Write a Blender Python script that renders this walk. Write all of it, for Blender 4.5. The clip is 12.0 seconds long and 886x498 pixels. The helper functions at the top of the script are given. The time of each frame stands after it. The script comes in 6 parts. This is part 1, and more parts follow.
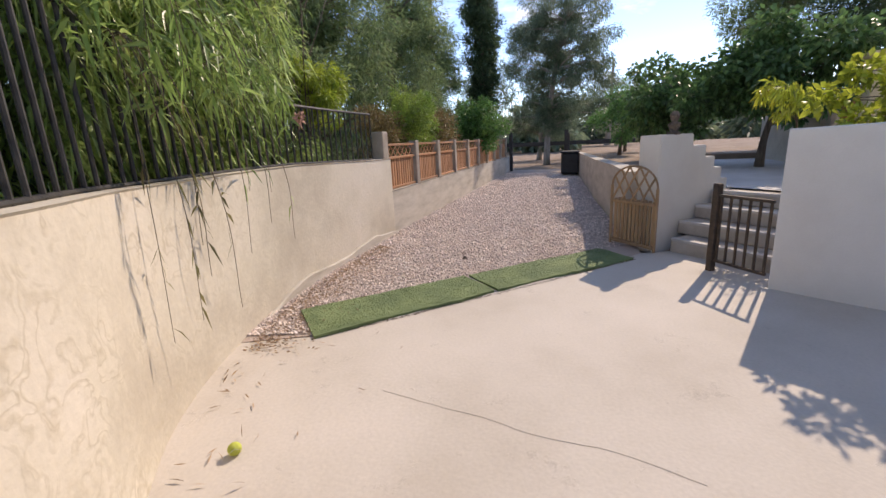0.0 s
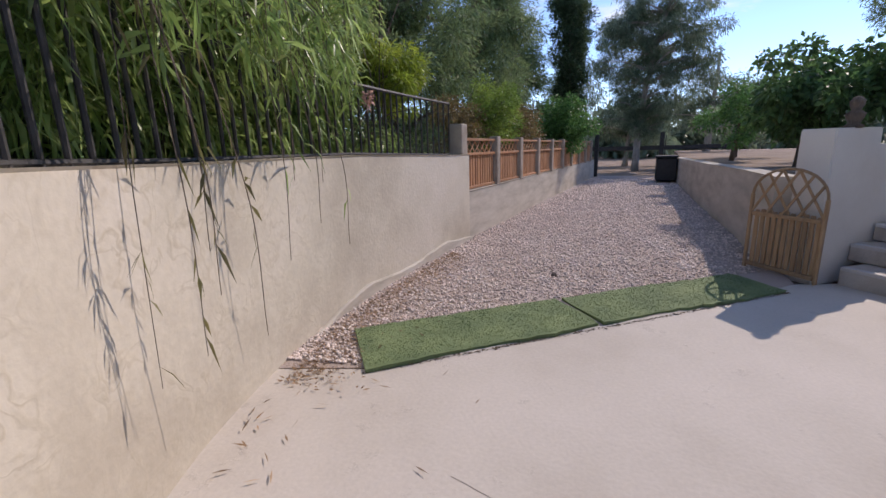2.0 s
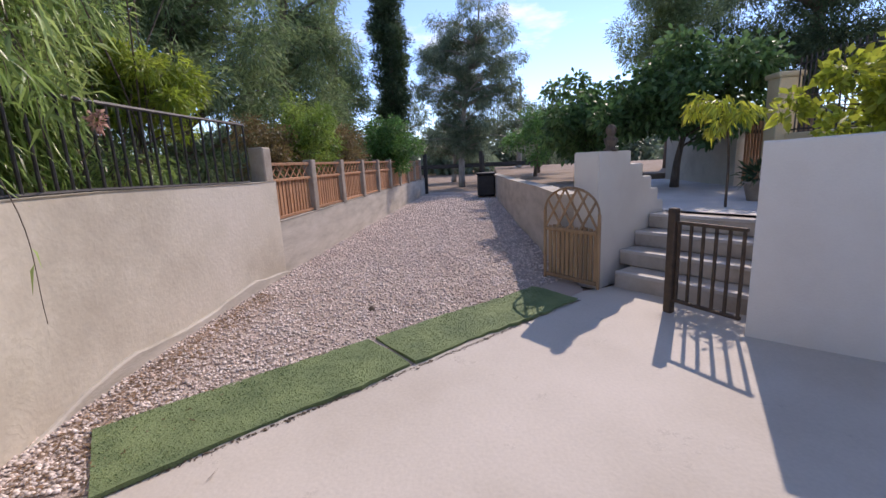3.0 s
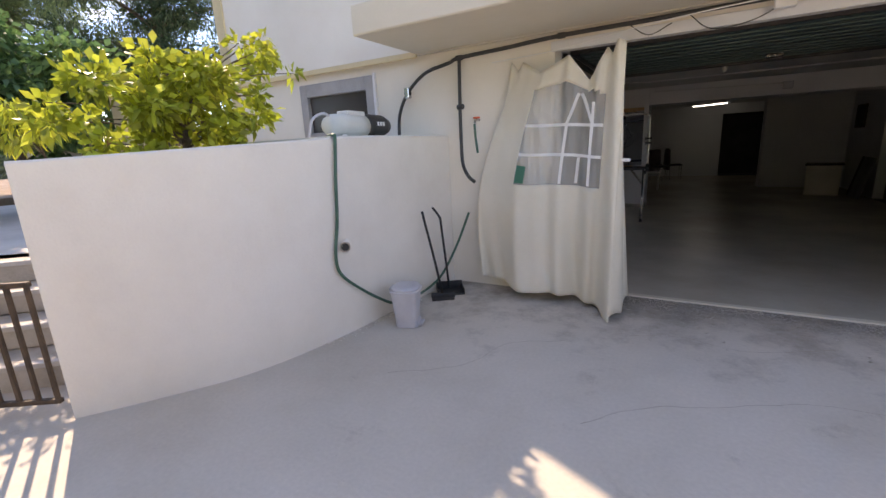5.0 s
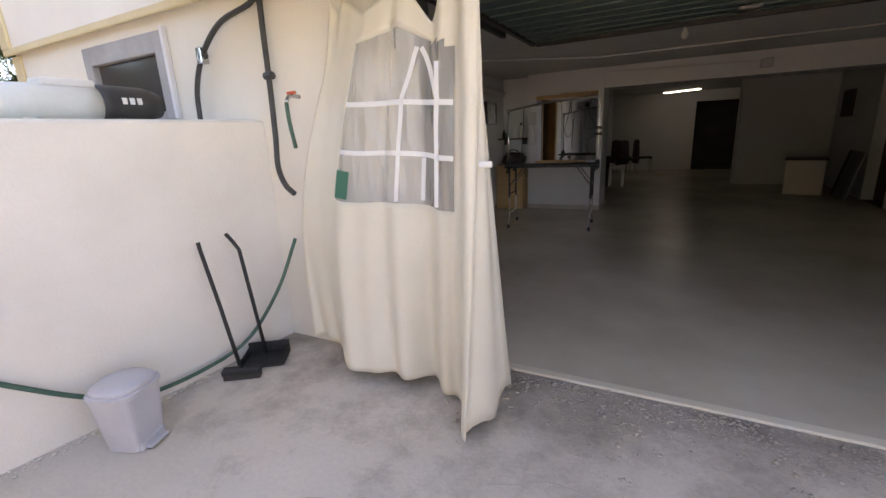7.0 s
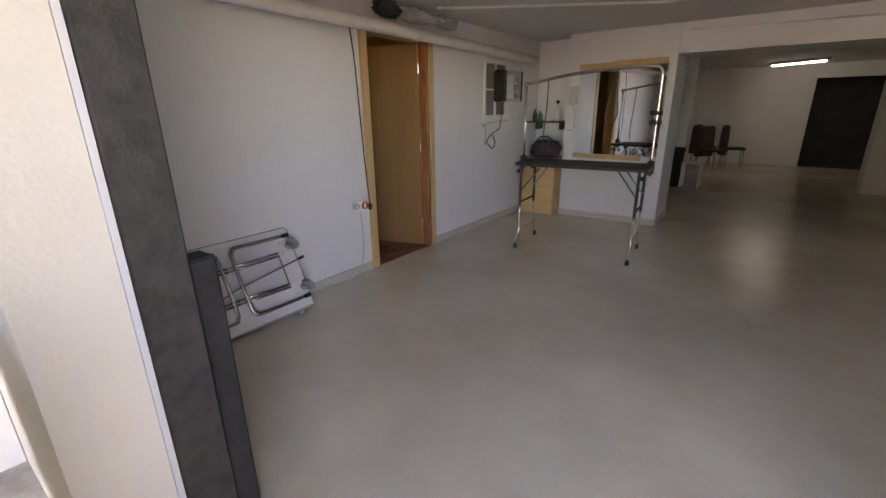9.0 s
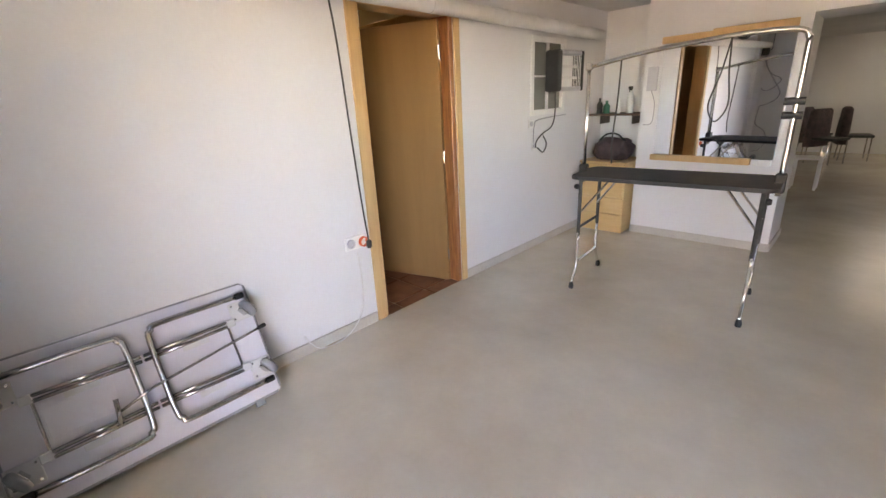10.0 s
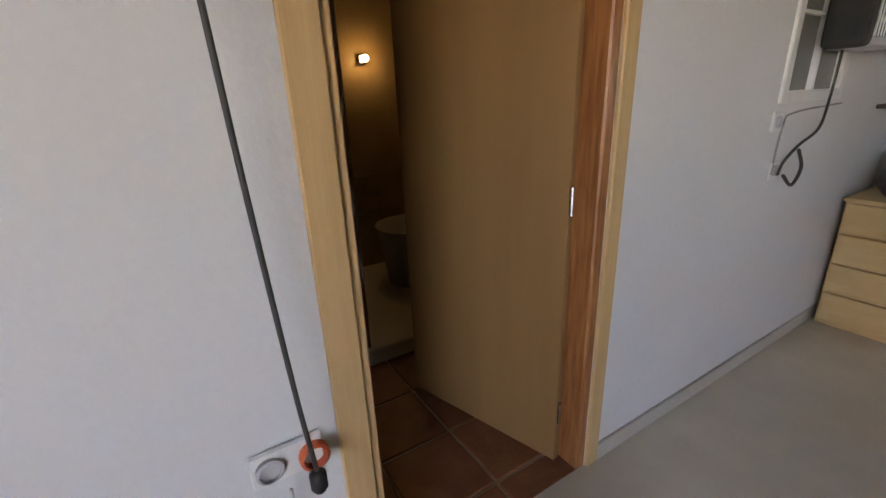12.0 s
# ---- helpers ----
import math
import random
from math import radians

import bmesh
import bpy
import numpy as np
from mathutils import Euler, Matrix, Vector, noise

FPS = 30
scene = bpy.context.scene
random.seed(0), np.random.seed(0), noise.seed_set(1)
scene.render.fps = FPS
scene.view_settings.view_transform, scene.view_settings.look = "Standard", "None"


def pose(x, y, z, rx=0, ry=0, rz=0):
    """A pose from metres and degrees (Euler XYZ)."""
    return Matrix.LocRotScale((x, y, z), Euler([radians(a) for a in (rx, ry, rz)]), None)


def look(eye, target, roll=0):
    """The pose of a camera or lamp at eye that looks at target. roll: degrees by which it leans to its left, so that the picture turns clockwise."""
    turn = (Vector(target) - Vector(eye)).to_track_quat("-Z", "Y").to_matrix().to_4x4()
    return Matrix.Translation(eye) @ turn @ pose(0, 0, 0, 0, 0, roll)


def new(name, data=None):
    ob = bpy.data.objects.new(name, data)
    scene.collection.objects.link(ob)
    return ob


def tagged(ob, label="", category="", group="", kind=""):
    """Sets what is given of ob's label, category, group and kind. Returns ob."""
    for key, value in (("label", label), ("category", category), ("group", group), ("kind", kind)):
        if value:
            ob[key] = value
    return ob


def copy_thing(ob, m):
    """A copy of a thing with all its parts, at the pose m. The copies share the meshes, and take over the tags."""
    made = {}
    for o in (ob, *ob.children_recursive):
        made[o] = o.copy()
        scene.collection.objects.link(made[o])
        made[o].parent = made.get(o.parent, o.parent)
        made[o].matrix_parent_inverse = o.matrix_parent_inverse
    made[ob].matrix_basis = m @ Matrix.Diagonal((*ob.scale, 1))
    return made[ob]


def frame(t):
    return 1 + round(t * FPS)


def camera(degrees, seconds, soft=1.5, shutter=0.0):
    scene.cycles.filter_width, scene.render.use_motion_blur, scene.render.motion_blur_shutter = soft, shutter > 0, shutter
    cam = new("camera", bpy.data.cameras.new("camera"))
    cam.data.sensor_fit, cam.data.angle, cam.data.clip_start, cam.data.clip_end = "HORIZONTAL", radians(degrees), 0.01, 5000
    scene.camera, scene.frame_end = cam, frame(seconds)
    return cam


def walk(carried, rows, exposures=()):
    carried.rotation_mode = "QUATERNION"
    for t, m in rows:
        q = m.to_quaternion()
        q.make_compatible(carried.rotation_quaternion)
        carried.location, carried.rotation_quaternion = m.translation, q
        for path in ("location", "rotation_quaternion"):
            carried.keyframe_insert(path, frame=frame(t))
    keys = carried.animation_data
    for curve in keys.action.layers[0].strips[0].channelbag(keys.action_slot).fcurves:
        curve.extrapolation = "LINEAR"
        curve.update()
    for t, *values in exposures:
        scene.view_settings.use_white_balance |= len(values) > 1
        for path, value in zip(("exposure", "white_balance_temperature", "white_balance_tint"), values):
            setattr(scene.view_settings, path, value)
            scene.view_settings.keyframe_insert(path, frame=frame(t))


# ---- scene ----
cam = camera(91.7, 12.0)
PATH = [
    (0, (4.159, -4.746, 1.453), (2.312, -5.345, 0.974), -2.8),
    (0.5, (4.0, -4.985, 1.334), (2.353, -5.967, 0.767), -1.1),
    (1, (3.809, -5.119, 1.256), (2.245, -6.276, 0.793), -1.7),
    (1.5, (3.613, -5.135, 1.288), (2.032, -6.273, 0.833), -3.2),
    (2, (3.415, -5.165, 1.328), (1.683, -6.057, 0.877), -1.6),
    (2.5, (3.195, -5.101, 1.379), (1.304, -5.603, 0.968), -1.2),
    (3, (2.94, -4.926, 1.392), (0.993, -5.158, 0.994), -2.7),
    (3.5, (2.723, -4.771, 1.389), (0.786, -4.469, 0.99), -2.9),
    (3.7, (2.646, -4.717, 1.392), (0.767, -4.159, 0.994), -2.8),
    (5.3, (2.594, -3.616, 1.396), (1.703, -1.89, 0.919), -2.6),
    (5.5, (2.6, -3.447, 1.398), (1.711, -1.721, 0.917), -2.5),
    (6, (2.693, -2.984, 1.353), (1.793, -1.267, 0.859), -2.9),
    (6.5, (2.785, -2.519, 1.352), (1.878, -0.809, 0.847), -3.2),
    (7, (2.853, -2.053, 1.356), (1.943, -0.348, 0.845), -2.7),
    (7.5, (2.999, -1.598, 1.363), (2.043, 0.078, 0.838), -2.5),
    (7.7, (3.026, -1.467, 1.354), (2.076, 0.214, 0.833), -2.4),
    (9.3, (2.697, 0.252, 1.428), (1.514, 1.732, 0.79), -0.9),
    (9.5, (2.601, 0.476, 1.433), (1.396, 1.936, 0.789), -1.3),
    (10, (2.302, 0.921, 1.469), (0.968, 2.261, 0.816), -3.1),
    (10.5, (1.970, 1.316, 1.468), (0.495, 2.504, 0.826), -2.6),
    (11, (1.580, 1.650, 1.443), (0.107, 2.839, 0.799), -1.9),
    (11.5, (1.226, 2.031, 1.407), (-0.365, 3.052, 0.754), -3.1),
    (12, (0.842, 2.340, 1.368), (-0.773, 3.318, 0.705), -2.4),
]
walk(cam, [(t, look(eye, target, roll)) for t, eye, target, roll in PATH],
     [(0, 1.0, 7650, 20), (1.0, 0.60, 6900, 20), (2.0, 0.62, 6750, 22), (2.5, 0.72, 6750, 23), (3.7, 1.14, 7300, 24), (5.3, 2.06, 8800, 22), (6.0, 2.24, 8600, 22), (6.5, 2.24, 9900, 25), (7.0, 2.64, 9900, 25), (7.5, 2.86, 10000, 26), (9.3, 4.66, 9800, 25), (10.0, 5.48, 10200, 25), (10.5, 5.22, 10200, 26), (11.0, 5.0, 10800, 27), (11.5, 4.68, 9900, 25), (12.0, 4.55, 9700, 25)])

# ---- light ----
SUN_AZ = math.atan2(0.40, -0.915)   # where the sun stands, from +x
SUN_EL = radians(39)
world = bpy.data.worlds.new("sky")
scene.world = world
world.use_nodes = True
wn, wl = world.node_tree.nodes, world.node_tree.links
sky = wn.new("ShaderNodeTexSky")
sky.sky_type, sky.sun_disc = "NISHITA", False
sky.sun_elevation, sky.sun_rotation = SUN_EL, math.pi / 2 - SUN_AZ
sky.air_density, sky.dust_density, sky.ozone_density, sky.altitude = 0.85, 0.0, 4.0, 1200
wc = wn.new("ShaderNodeTexCoord")
wmap = wn.new("ShaderNodeMapping")
wmap.inputs["Scale"].default_value = (1.6, 1.6, 5.0)
wl.new(wc.outputs["Generated"], wmap.inputs["Vector"])
wnoise = wn.new("ShaderNodeTexNoise")
wnoise.inputs["Scale"].default_value, wnoise.inputs["Detail"].default_value, wnoise.inputs["Roughness"].default_value = 2.2, 8, 0.6
wl.new(wmap.outputs[0], wnoise.inputs["Vector"])
wramp = wn.new("ShaderNodeValToRGB")
wramp.color_ramp.elements[0].position, wramp.color_ramp.elements[1].position = 0.55, 0.74
wl.new(wnoise.outputs["Fac"], wramp.inputs[0])
wmix = wn.new("ShaderNodeMix")
wmix.data_type = "RGBA"
wl.new(wramp.outputs[0], wmix.inputs["Factor"])
wl.new(sky.outputs[0], wmix.inputs["A"])
wmix.inputs["B"].default_value = (4.6, 4.7, 4.9, 1)
wl.new(wmix.outputs["Result"], wn["Background"].inputs["Color"])
wn["Background"].inputs["Strength"].default_value = 0.15
sun = new("sun", bpy.data.lights.new("sun", "SUN"))
sun.data.energy, sun.data.angle, sun.data.color = 2.1, radians(0.53), (1.0, 0.93, 0.82)
sun.matrix_basis = look((math.cos(SUN_AZ) * 50, math.sin(SUN_AZ) * 50, math.tan(SUN_EL) * 50), (0, 0, 0))

# ---- materials ----


def material(name, c1, c2, rough=0.8, scale=4.0, fine=60.0, bump=0.2, metal=0.0, vary=0.0, coord="world", c3=None, spec=0.5, stretch=(1, 1, 1), dist=0.01, through_light=0.0, grain=0.1):
    """Two colours mixed by a large noise, a fine grain on top, a bump from both."""
    m = bpy.data.materials.new(name)
    m.use_nodes = True
    n, l = m.node_tree.nodes, m.node_tree.links
    b = n["Principled BSDF"]
    b.inputs["Roughness"].default_value, b.inputs["Metallic"].default_value = rough, metal
    b.inputs["Specular IOR Level"].default_value = spec
    if coord == "world":
        src = n.new("ShaderNodeNewGeometry").outputs["Position"]
    else:
        src = n.new("ShaderNodeTexCoord").outputs["Object"]
    mp = n.new("ShaderNodeMapping")
    mp.inputs["Scale"].default_value = stretch
    l.new(src, mp.inputs["Vector"])
    big, small = n.new("ShaderNodeTexNoise"), n.new("ShaderNodeTexNoise")
    big.inputs["Scale"].default_value, big.inputs["Detail"].default_value, big.inputs["Roughness"].default_value = scale, 6, 0.6
    small.inputs["Scale"].default_value, small.inputs["Detail"].default_value = fine, 4
    l.new(mp.outputs[0], big.inputs["Vector"])
    l.new(mp.outputs[0], small.inputs["Vector"])
    ramp = n.new("ShaderNodeValToRGB")
    e = ramp.color_ramp.elements
    e[0].position, e[1].position = 0.33, 0.67
    e[0].color, e[1].color = (*c1, 1), (*c2, 1)
    if c3:
        x = ramp.color_ramp.elements.new(0.5)
        x.color = (*c3, 1)
    l.new(big.outputs["Fac"], ramp.inputs[0])
    hsv = n.new("ShaderNodeHueSaturation")
    l.new(ramp.outputs[0], hsv.inputs["Color"])
    mr = n.new("ShaderNodeMapRange")
    mr.inputs["To Min"].default_value, mr.inputs["To Max"].default_value = 1 - grain, 1 + grain
    l.new(small.outputs["Fac"], mr.inputs["Value"])
    if vary:
        info = n.new("ShaderNodeObjectInfo") if vary > 0 else n.new("ShaderNodeNewGeometry")
        out = info.outputs["Random"] if vary > 0 else info.outputs["Random Per Island"]
        mv = n.new("ShaderNodeMapRange")
        mv.inputs["To Min"].default_value, mv.inputs["To Max"].default_value = 1 - abs(vary), 1 + abs(vary)
        l.new(out, mv.inputs["Value"])
        mul = n.new("ShaderNodeMath")
        mul.operation = "MULTIPLY"
        l.new(mr.outputs[0], mul.inputs[0])
        l.new(mv.outputs[0], mul.inputs[1])
        l.new(mul.outputs[0], hsv.inputs["Value"])
    else:
        l.new(mr.outputs[0], hsv.inputs["Value"])
    l.new(hsv.outputs[0], b.inputs["Base Color"])
    if bump:
        add = n.new("ShaderNodeMath")
        add.operation = "MULTIPLY_ADD"
        l.new(big.outputs["Fac"], add.inputs[0])
        add.inputs[1].default_value = 1.5
        l.new(small.outputs["Fac"], add.inputs[2])
        bp = n.new("ShaderNodeBump")
        bp.inputs["Strength"].default_value, bp.inputs["Distance"].default_value = bump, dist
        l.new(add.outputs[0], bp.inputs["Height"])
        l.new(bp.outputs[0], b.inputs["Normal"])
    if through_light:
        tr, mx = n.new("ShaderNodeBsdfTranslucent"), n.new("ShaderNodeMixShader")
        l.new(hsv.outputs[0], tr.inputs["Color"])
        mx.inputs[0].default_value = through_light
        l.new(b.outputs[0], mx.inputs[1])
        l.new(tr.outputs[0], mx.inputs[2])
        l.new(mx.outputs[0], n["Material Output"].inputs["Surface"])
    return m


def leaf_mat(name, c1, c2, c3, rough=0.45):
    return material(name, c1, c2, rough, 1.6, 30, 0.0, vary=-0.45, c3=c3, through_light=0.45)


M = {}
M["yard"] = material("pale_concrete", (0.50, 0.445, 0.375), (0.60, 0.54, 0.47), 0.85, 0.9, 45, 0.25, c3=(0.56, 0.505, 0.435), dist=0.006)
M["stucco"] = material("cream_stucco", (0.47, 0.415, 0.33), (0.66, 0.60, 0.505), 0.9, 1.1, 30, 0.25, c3=(0.60, 0.545, 0.445), dist=0.012)


def trowelled(m):
    """Curved trowel strokes and patches of dirt over a render."""
    n, l = m.node_tree.nodes, m.node_tree.links
    bs = n["Principled BSDF"]
    geo = n.new("ShaderNodeNewGeometry")
    warp = n.new("ShaderNodeTexNoise")
    warp.inputs["Scale"].default_value, warp.inputs["Detail"].default_value = 3.0, 3
    l.new(geo.outputs["Position"], warp.inputs["Vector"])
    ofs = n.new("ShaderNodeVectorMath")
    ofs.operation = "MULTIPLY_ADD"
    l.new(warp.outputs["Color"], ofs.inputs[0])
    ofs.inputs[1].default_value = (0.42, 0.42, 0.42)
    l.new(geo.outputs["Position"], ofs.inputs[2])
    wv = n.new("ShaderNodeTexNoise")
    wv.inputs["Scale"].default_value, wv.inputs["Detail"].default_value, wv.inputs["Distortion"].default_value = 4.6, 2.0, 1.2
    l.new(ofs.outputs[0], wv.inputs["Vector"])
    off, absd = n.new("ShaderNodeMath"), n.new("ShaderNodeMath")
    off.operation, absd.operation = "SUBTRACT", "ABSOLUTE"
    off.inputs[1].default_value = 0.5
    l.new(wv.outputs["Fac"], off.inputs[0])
    l.new(off.outputs[0], absd.inputs[0])
    fr = n.new("ShaderNodeTexNoise")
    fr.inputs["Scale"].default_value, fr.inputs["Detail"].default_value = 18, 4
    l.new(geo.outputs["Position"], fr.inputs["Vector"])
    fa = n.new("ShaderNodeMath")
    fa.operation = "MULTIPLY_ADD"
    fa.inputs[1].default_value = 0.13
    l.new(fr.outputs["Fac"], fa.inputs[0])
    l.new(absd.outputs[0], fa.inputs[2])
    rp = n.new("ShaderNodeValToRGB")
    el = rp.color_ramp.elements
    el[0].position, el[0].color = 0.03, (0.8, 0.8, 0.8, 1)
    el[1].position, el[1].color = 0.13, (0, 0, 0, 1)
    l.new(fa.outputs[0], rp.inputs[0])
    nz = n.new("ShaderNodeTexNoise")
    nz.inputs["Scale"].default_value, nz.inputs["Detail"].default_value = 2.2, 5
    l.new(geo.outputs["Position"], nz.inputs["Vector"])
    sel = n.new("ShaderNodeMapRange")
    sel.inputs["From Min"].default_value, sel.inputs["From Max"].default_value = 0.42, 0.58
    l.new(nz.outputs["Fac"], sel.inputs["Value"])
    mm = n.new("ShaderNodeMath")
    mm.operation = "MULTIPLY"
    l.new(rp.outputs[0], mm.inputs[0])
    sx = n.new("ShaderNodeSeparateXYZ")
    l.new(geo.outputs["Position"], sx.inputs[0])
    fade = n.new("ShaderNodeMapRange")
    fade.inputs["From Min"].default_value, fade.inputs["From Max"].default_value, fade.inputs["To Min"].default_value = 0.6, 2.3, 0.25
    l.new(sx.outputs["X"], fade.inputs["Value"])
    m2 = n.new("ShaderNodeMath")
    m2.operation = "MULTIPLY"
    l.new(sel.outputs[0], m2.inputs[0])
    l.new(fade.outputs[0], m2.inputs[1])
    l.new(m2.outputs[0], mm.inputs[1])
    mx = n.new("ShaderNodeMix")
    mx.data_type, mx.blend_type = "RGBA", "MULTIPLY"
    old = bs.inputs["Base Color"].links[0].from_socket
    l.new(mm.outputs[0], mx.inputs["Factor"])
    l.new(old, mx.inputs["A"])
    mx.inputs["B"].default_value = (0.72, 0.68, 0.60, 1)
    l.new(mx.outputs["Result"], bs.inputs["Base Color"])
    b2 = n.new("ShaderNodeBump")
    b2.inputs["Strength"].default_value, b2.inputs["Distance"].default_value = 0.14, 0.02
    l.new(mm.outputs[0], b2.inputs["Height"])
    l.new(bs.inputs["Normal"].links[0].from_socket, b2.inputs["Normal"])
    l.new(b2.outputs[0], bs.inputs["Normal"])


trowelled(M["stucco"])


def dirtied(m):
    """Grey dirt swept against the garage threshold, broken up by noise, and worn pale patches."""
    n, l = m.node_tree.nodes, m.node_tree.links
    bs = n["Principled BSDF"]
    geo, sep = n.new("ShaderNodeNewGeometry"), n.new("ShaderNodeSeparateXYZ")
    l.new(geo.outputs["Position"], sep.inputs[0])
    mr = n.new("ShaderNodeMapRange")
    mr.inputs["From Min"].default_value, mr.inputs["From Max"].default_value = -1.5, 0.1
    l.new(sep.outputs["Y"], mr.inputs["Value"])
    nz = n.new("ShaderNodeTexNoise")
    nz.inputs["Scale"].default_value, nz.inputs["Detail"].default_value, nz.inputs["Roughness"].default_value = 2.6, 9, 0.72
    l.new(geo.outputs["Position"], nz.inputs["Vector"])
    ad = n.new("ShaderNodeMath")
    ad.operation = "MULTIPLY_ADD"
    l.new(mr.outputs[0], ad.inputs[0])
    ad.inputs[1].default_value = 0.27
    l.new(nz.outputs["Fac"], ad.inputs[2])
    rp = n.new("ShaderNodeValToRGB")
    rp.color_ramp.elements[0].position, rp.color_ramp.elements[1].position = 0.6, 0.88
    l.new(ad.outputs[0], rp.inputs[0])
    mx = n.new("ShaderNodeMix")
    mx.data_type, mx.blend_type = "RGBA", "MULTIPLY"
    l.new(rp.outputs[0], mx.inputs["Factor"])
    l.new(bs.inputs["Base Color"].links[0].from_socket, mx.inputs["A"])
    mx.inputs["B"].default_value = (0.52, 0.505, 0.49, 1)
    l.new(mx.outputs["Result"], bs.inputs["Base Color"])
    b2 = n.new("ShaderNodeBump")
    b2.inputs["Strength"].default_value, b2.inputs["Distance"].default_value = 0.35, 0.02
    l.new(rp.outputs[0], b2.inputs["Height"])
    l.new(bs.inputs["Normal"].links[0].from_socket, b2.inputs["Normal"])
    l.new(b2.outputs[0], bs.inputs["Normal"])


dirtied(M["yard"])
M["oldwall"] = material("old_grey_render", (0.40, 0.36, 0.30), (0.58, 0.53, 0.46), 0.95, 1.3, 24, 0.3, c3=(0.50, 0.455, 0.385), stretch=(1, 1, 4), dist=0.015)
M["steps"] = material("worn_step", (0.36, 0.31, 0.26), (0.56, 0.51, 0.45), 0.9, 3.0, 60, 0.4, c3=(0.46, 0.41, 0.35))
M["planter"] = material("planter_render", (0.68, 0.635, 0.565), (0.77, 0.73, 0.66), 0.9, 1.4, 70, 0.2, c3=(0.73, 0.69, 0.62), grain=0.03)
M["facade"] = material("facade_render", (0.72, 0.67, 0.58), (0.80, 0.755, 0.67), 0.9, 0.8, 70, 0.15, grain=0.03)
M["soffit"] = material("soffit_render", (0.66, 0.6, 0.48), (0.74, 0.68, 0.56), 0.9, 0.8, 60, 0.12, grain=0.03)
M["ochre"] = material("ochre_render", (0.62, 0.5, 0.3), (0.7, 0.58, 0.36), 0.9, 2, 60, 0.15)
M["white"] = material("white_wall_paint", (0.65, 0.65, 0.66), (0.70, 0.70, 0.71), 0.75, 0.8, 50, 0.1, grain=0.03)
M["ceil"] = material("ceiling_paint", (0.55, 0.54, 0.52), (0.64, 0.63, 0.61), 0.85, 1.2, 40, 0.3, grain=0.03)
M["skirt"] = material("grey_baseboard", (0.46, 0.43, 0.38), (0.52, 0.49, 0.44), 0.6, 3, 60, 0.1)
M["floor"] = material("polished_concrete", (0.54, 0.46, 0.36), (0.74, 0.66, 0.545), 0.24, 0.8, 35, 0.05, c3=(0.63, 0.56, 0.455), dist=0.003, grain=0.03)
M["earth"] = material("dry_earth", (0.22, 0.15, 0.10), (0.34, 0.25, 0.18), 0.95, 1.5, 40, 0.6, dist=0.03)
M["gravelbed"] = material("gravel_bed", (0.42, 0.33, 0.275), (0.54, 0.445, 0.385), 0.95, 1.1, 70, 0.9, dist=0.02)
M["stone"] = material("gravel_stone", (0.60, 0.49, 0.43), (0.80, 0.70, 0.63), 0.9, 3, 60, 0.2, vary=-0.35)
M["turf"] = material("artificial_turf", (0.125, 0.18, 0.075), (0.21, 0.275, 0.115), 0.8, 3, 90, 0.9, dist=0.01)
M["blade"] = material("turf_blade", (0.12, 0.185, 0.07), (0.225, 0.295, 0.12), 0.75, 3, 60, 0, vary=-0.3)
M["iron"] = material("dark_iron", (0.03, 0.03, 0.032), (0.06, 0.055, 0.05), 0.55, 14, 90, 0.2, metal=0.3)
M["bar"] = material("weathered_iron", (0.028, 0.027, 0.026), (0.065, 0.06, 0.055), 0.6, 14, 90, 0.2, metal=0.2)
M["rust"] = material("brown_iron", (0.055, 0.04, 0.03), (0.11, 0.075, 0.05), 0.7, 14, 90, 0.2, metal=0.2)
M["post"] = material("concrete_post", (0.30, 0.25, 0.20), (0.44, 0.38, 0.31), 0.9, 5, 60, 0.5)
M["slat"] = material("orange_timber", (0.34, 0.155, 0.07), (0.50, 0.26, 0.13), 0.75, 6, 50, 0.3, vary=0.2, stretch=(6, 6, 0.6))
M["wicker"] = material("pale_timber", (0.27, 0.165, 0.085), (0.40, 0.265, 0.15), 0.75, 6, 50, 0.3, vary=0.22, stretch=(6, 6, 0.6))
M["pine"] = material("pine_trim", (0.55, 0.34, 0.16), (0.62, 0.40, 0.20), 0.5, 4, 40, 0.08, stretch=(7, 7, 0.5))
M["redpine"] = material("red_pine", (0.22, 0.07, 0.025), (0.42, 0.17, 0.06), 0.4, 7, 40, 0.15, stretch=(9, 9, 0.7))
M["leaf_door"] = material("door_veneer", (0.255, 0.135, 0.052), (0.305, 0.165, 0.066), 0.5, 1.2, 60, 0.02, stretch=(5, 5, 0.5), grain=0.03)
M["chest"] = material("chest_wood", (0.60, 0.385, 0.175), (0.66, 0.44, 0.215), 0.45, 4, 50, 0.08, stretch=(1, 1, 6))
M["terracotta"] = material("terracotta_tile", (0.19, 0.07, 0.035), (0.30, 0.12, 0.065), 0.4, 7, 60, 0.15, vary=0.15)
M["grout"] = material("tile_grout", (0.45, 0.36, 0.28), (0.52, 0.43, 0.34), 0.9, 8, 80, 0.2)
M["tan_tile"] = material("tan_bath_tile", (0.36, 0.26, 0.14), (0.46, 0.34, 0.2), 0.35, 3, 60, 0.05)
M["chrome"] = material("chrome", (0.62, 0.61, 0.6), (0.75, 0.74, 0.73), 0.22, 8, 90, 0.02, metal=1.0)
M["tube"] = material("brushed_tube", (0.42, 0.41, 0.40), (0.55, 0.54, 0.53), 0.2, 12, 90, 0.03, metal=1.0)
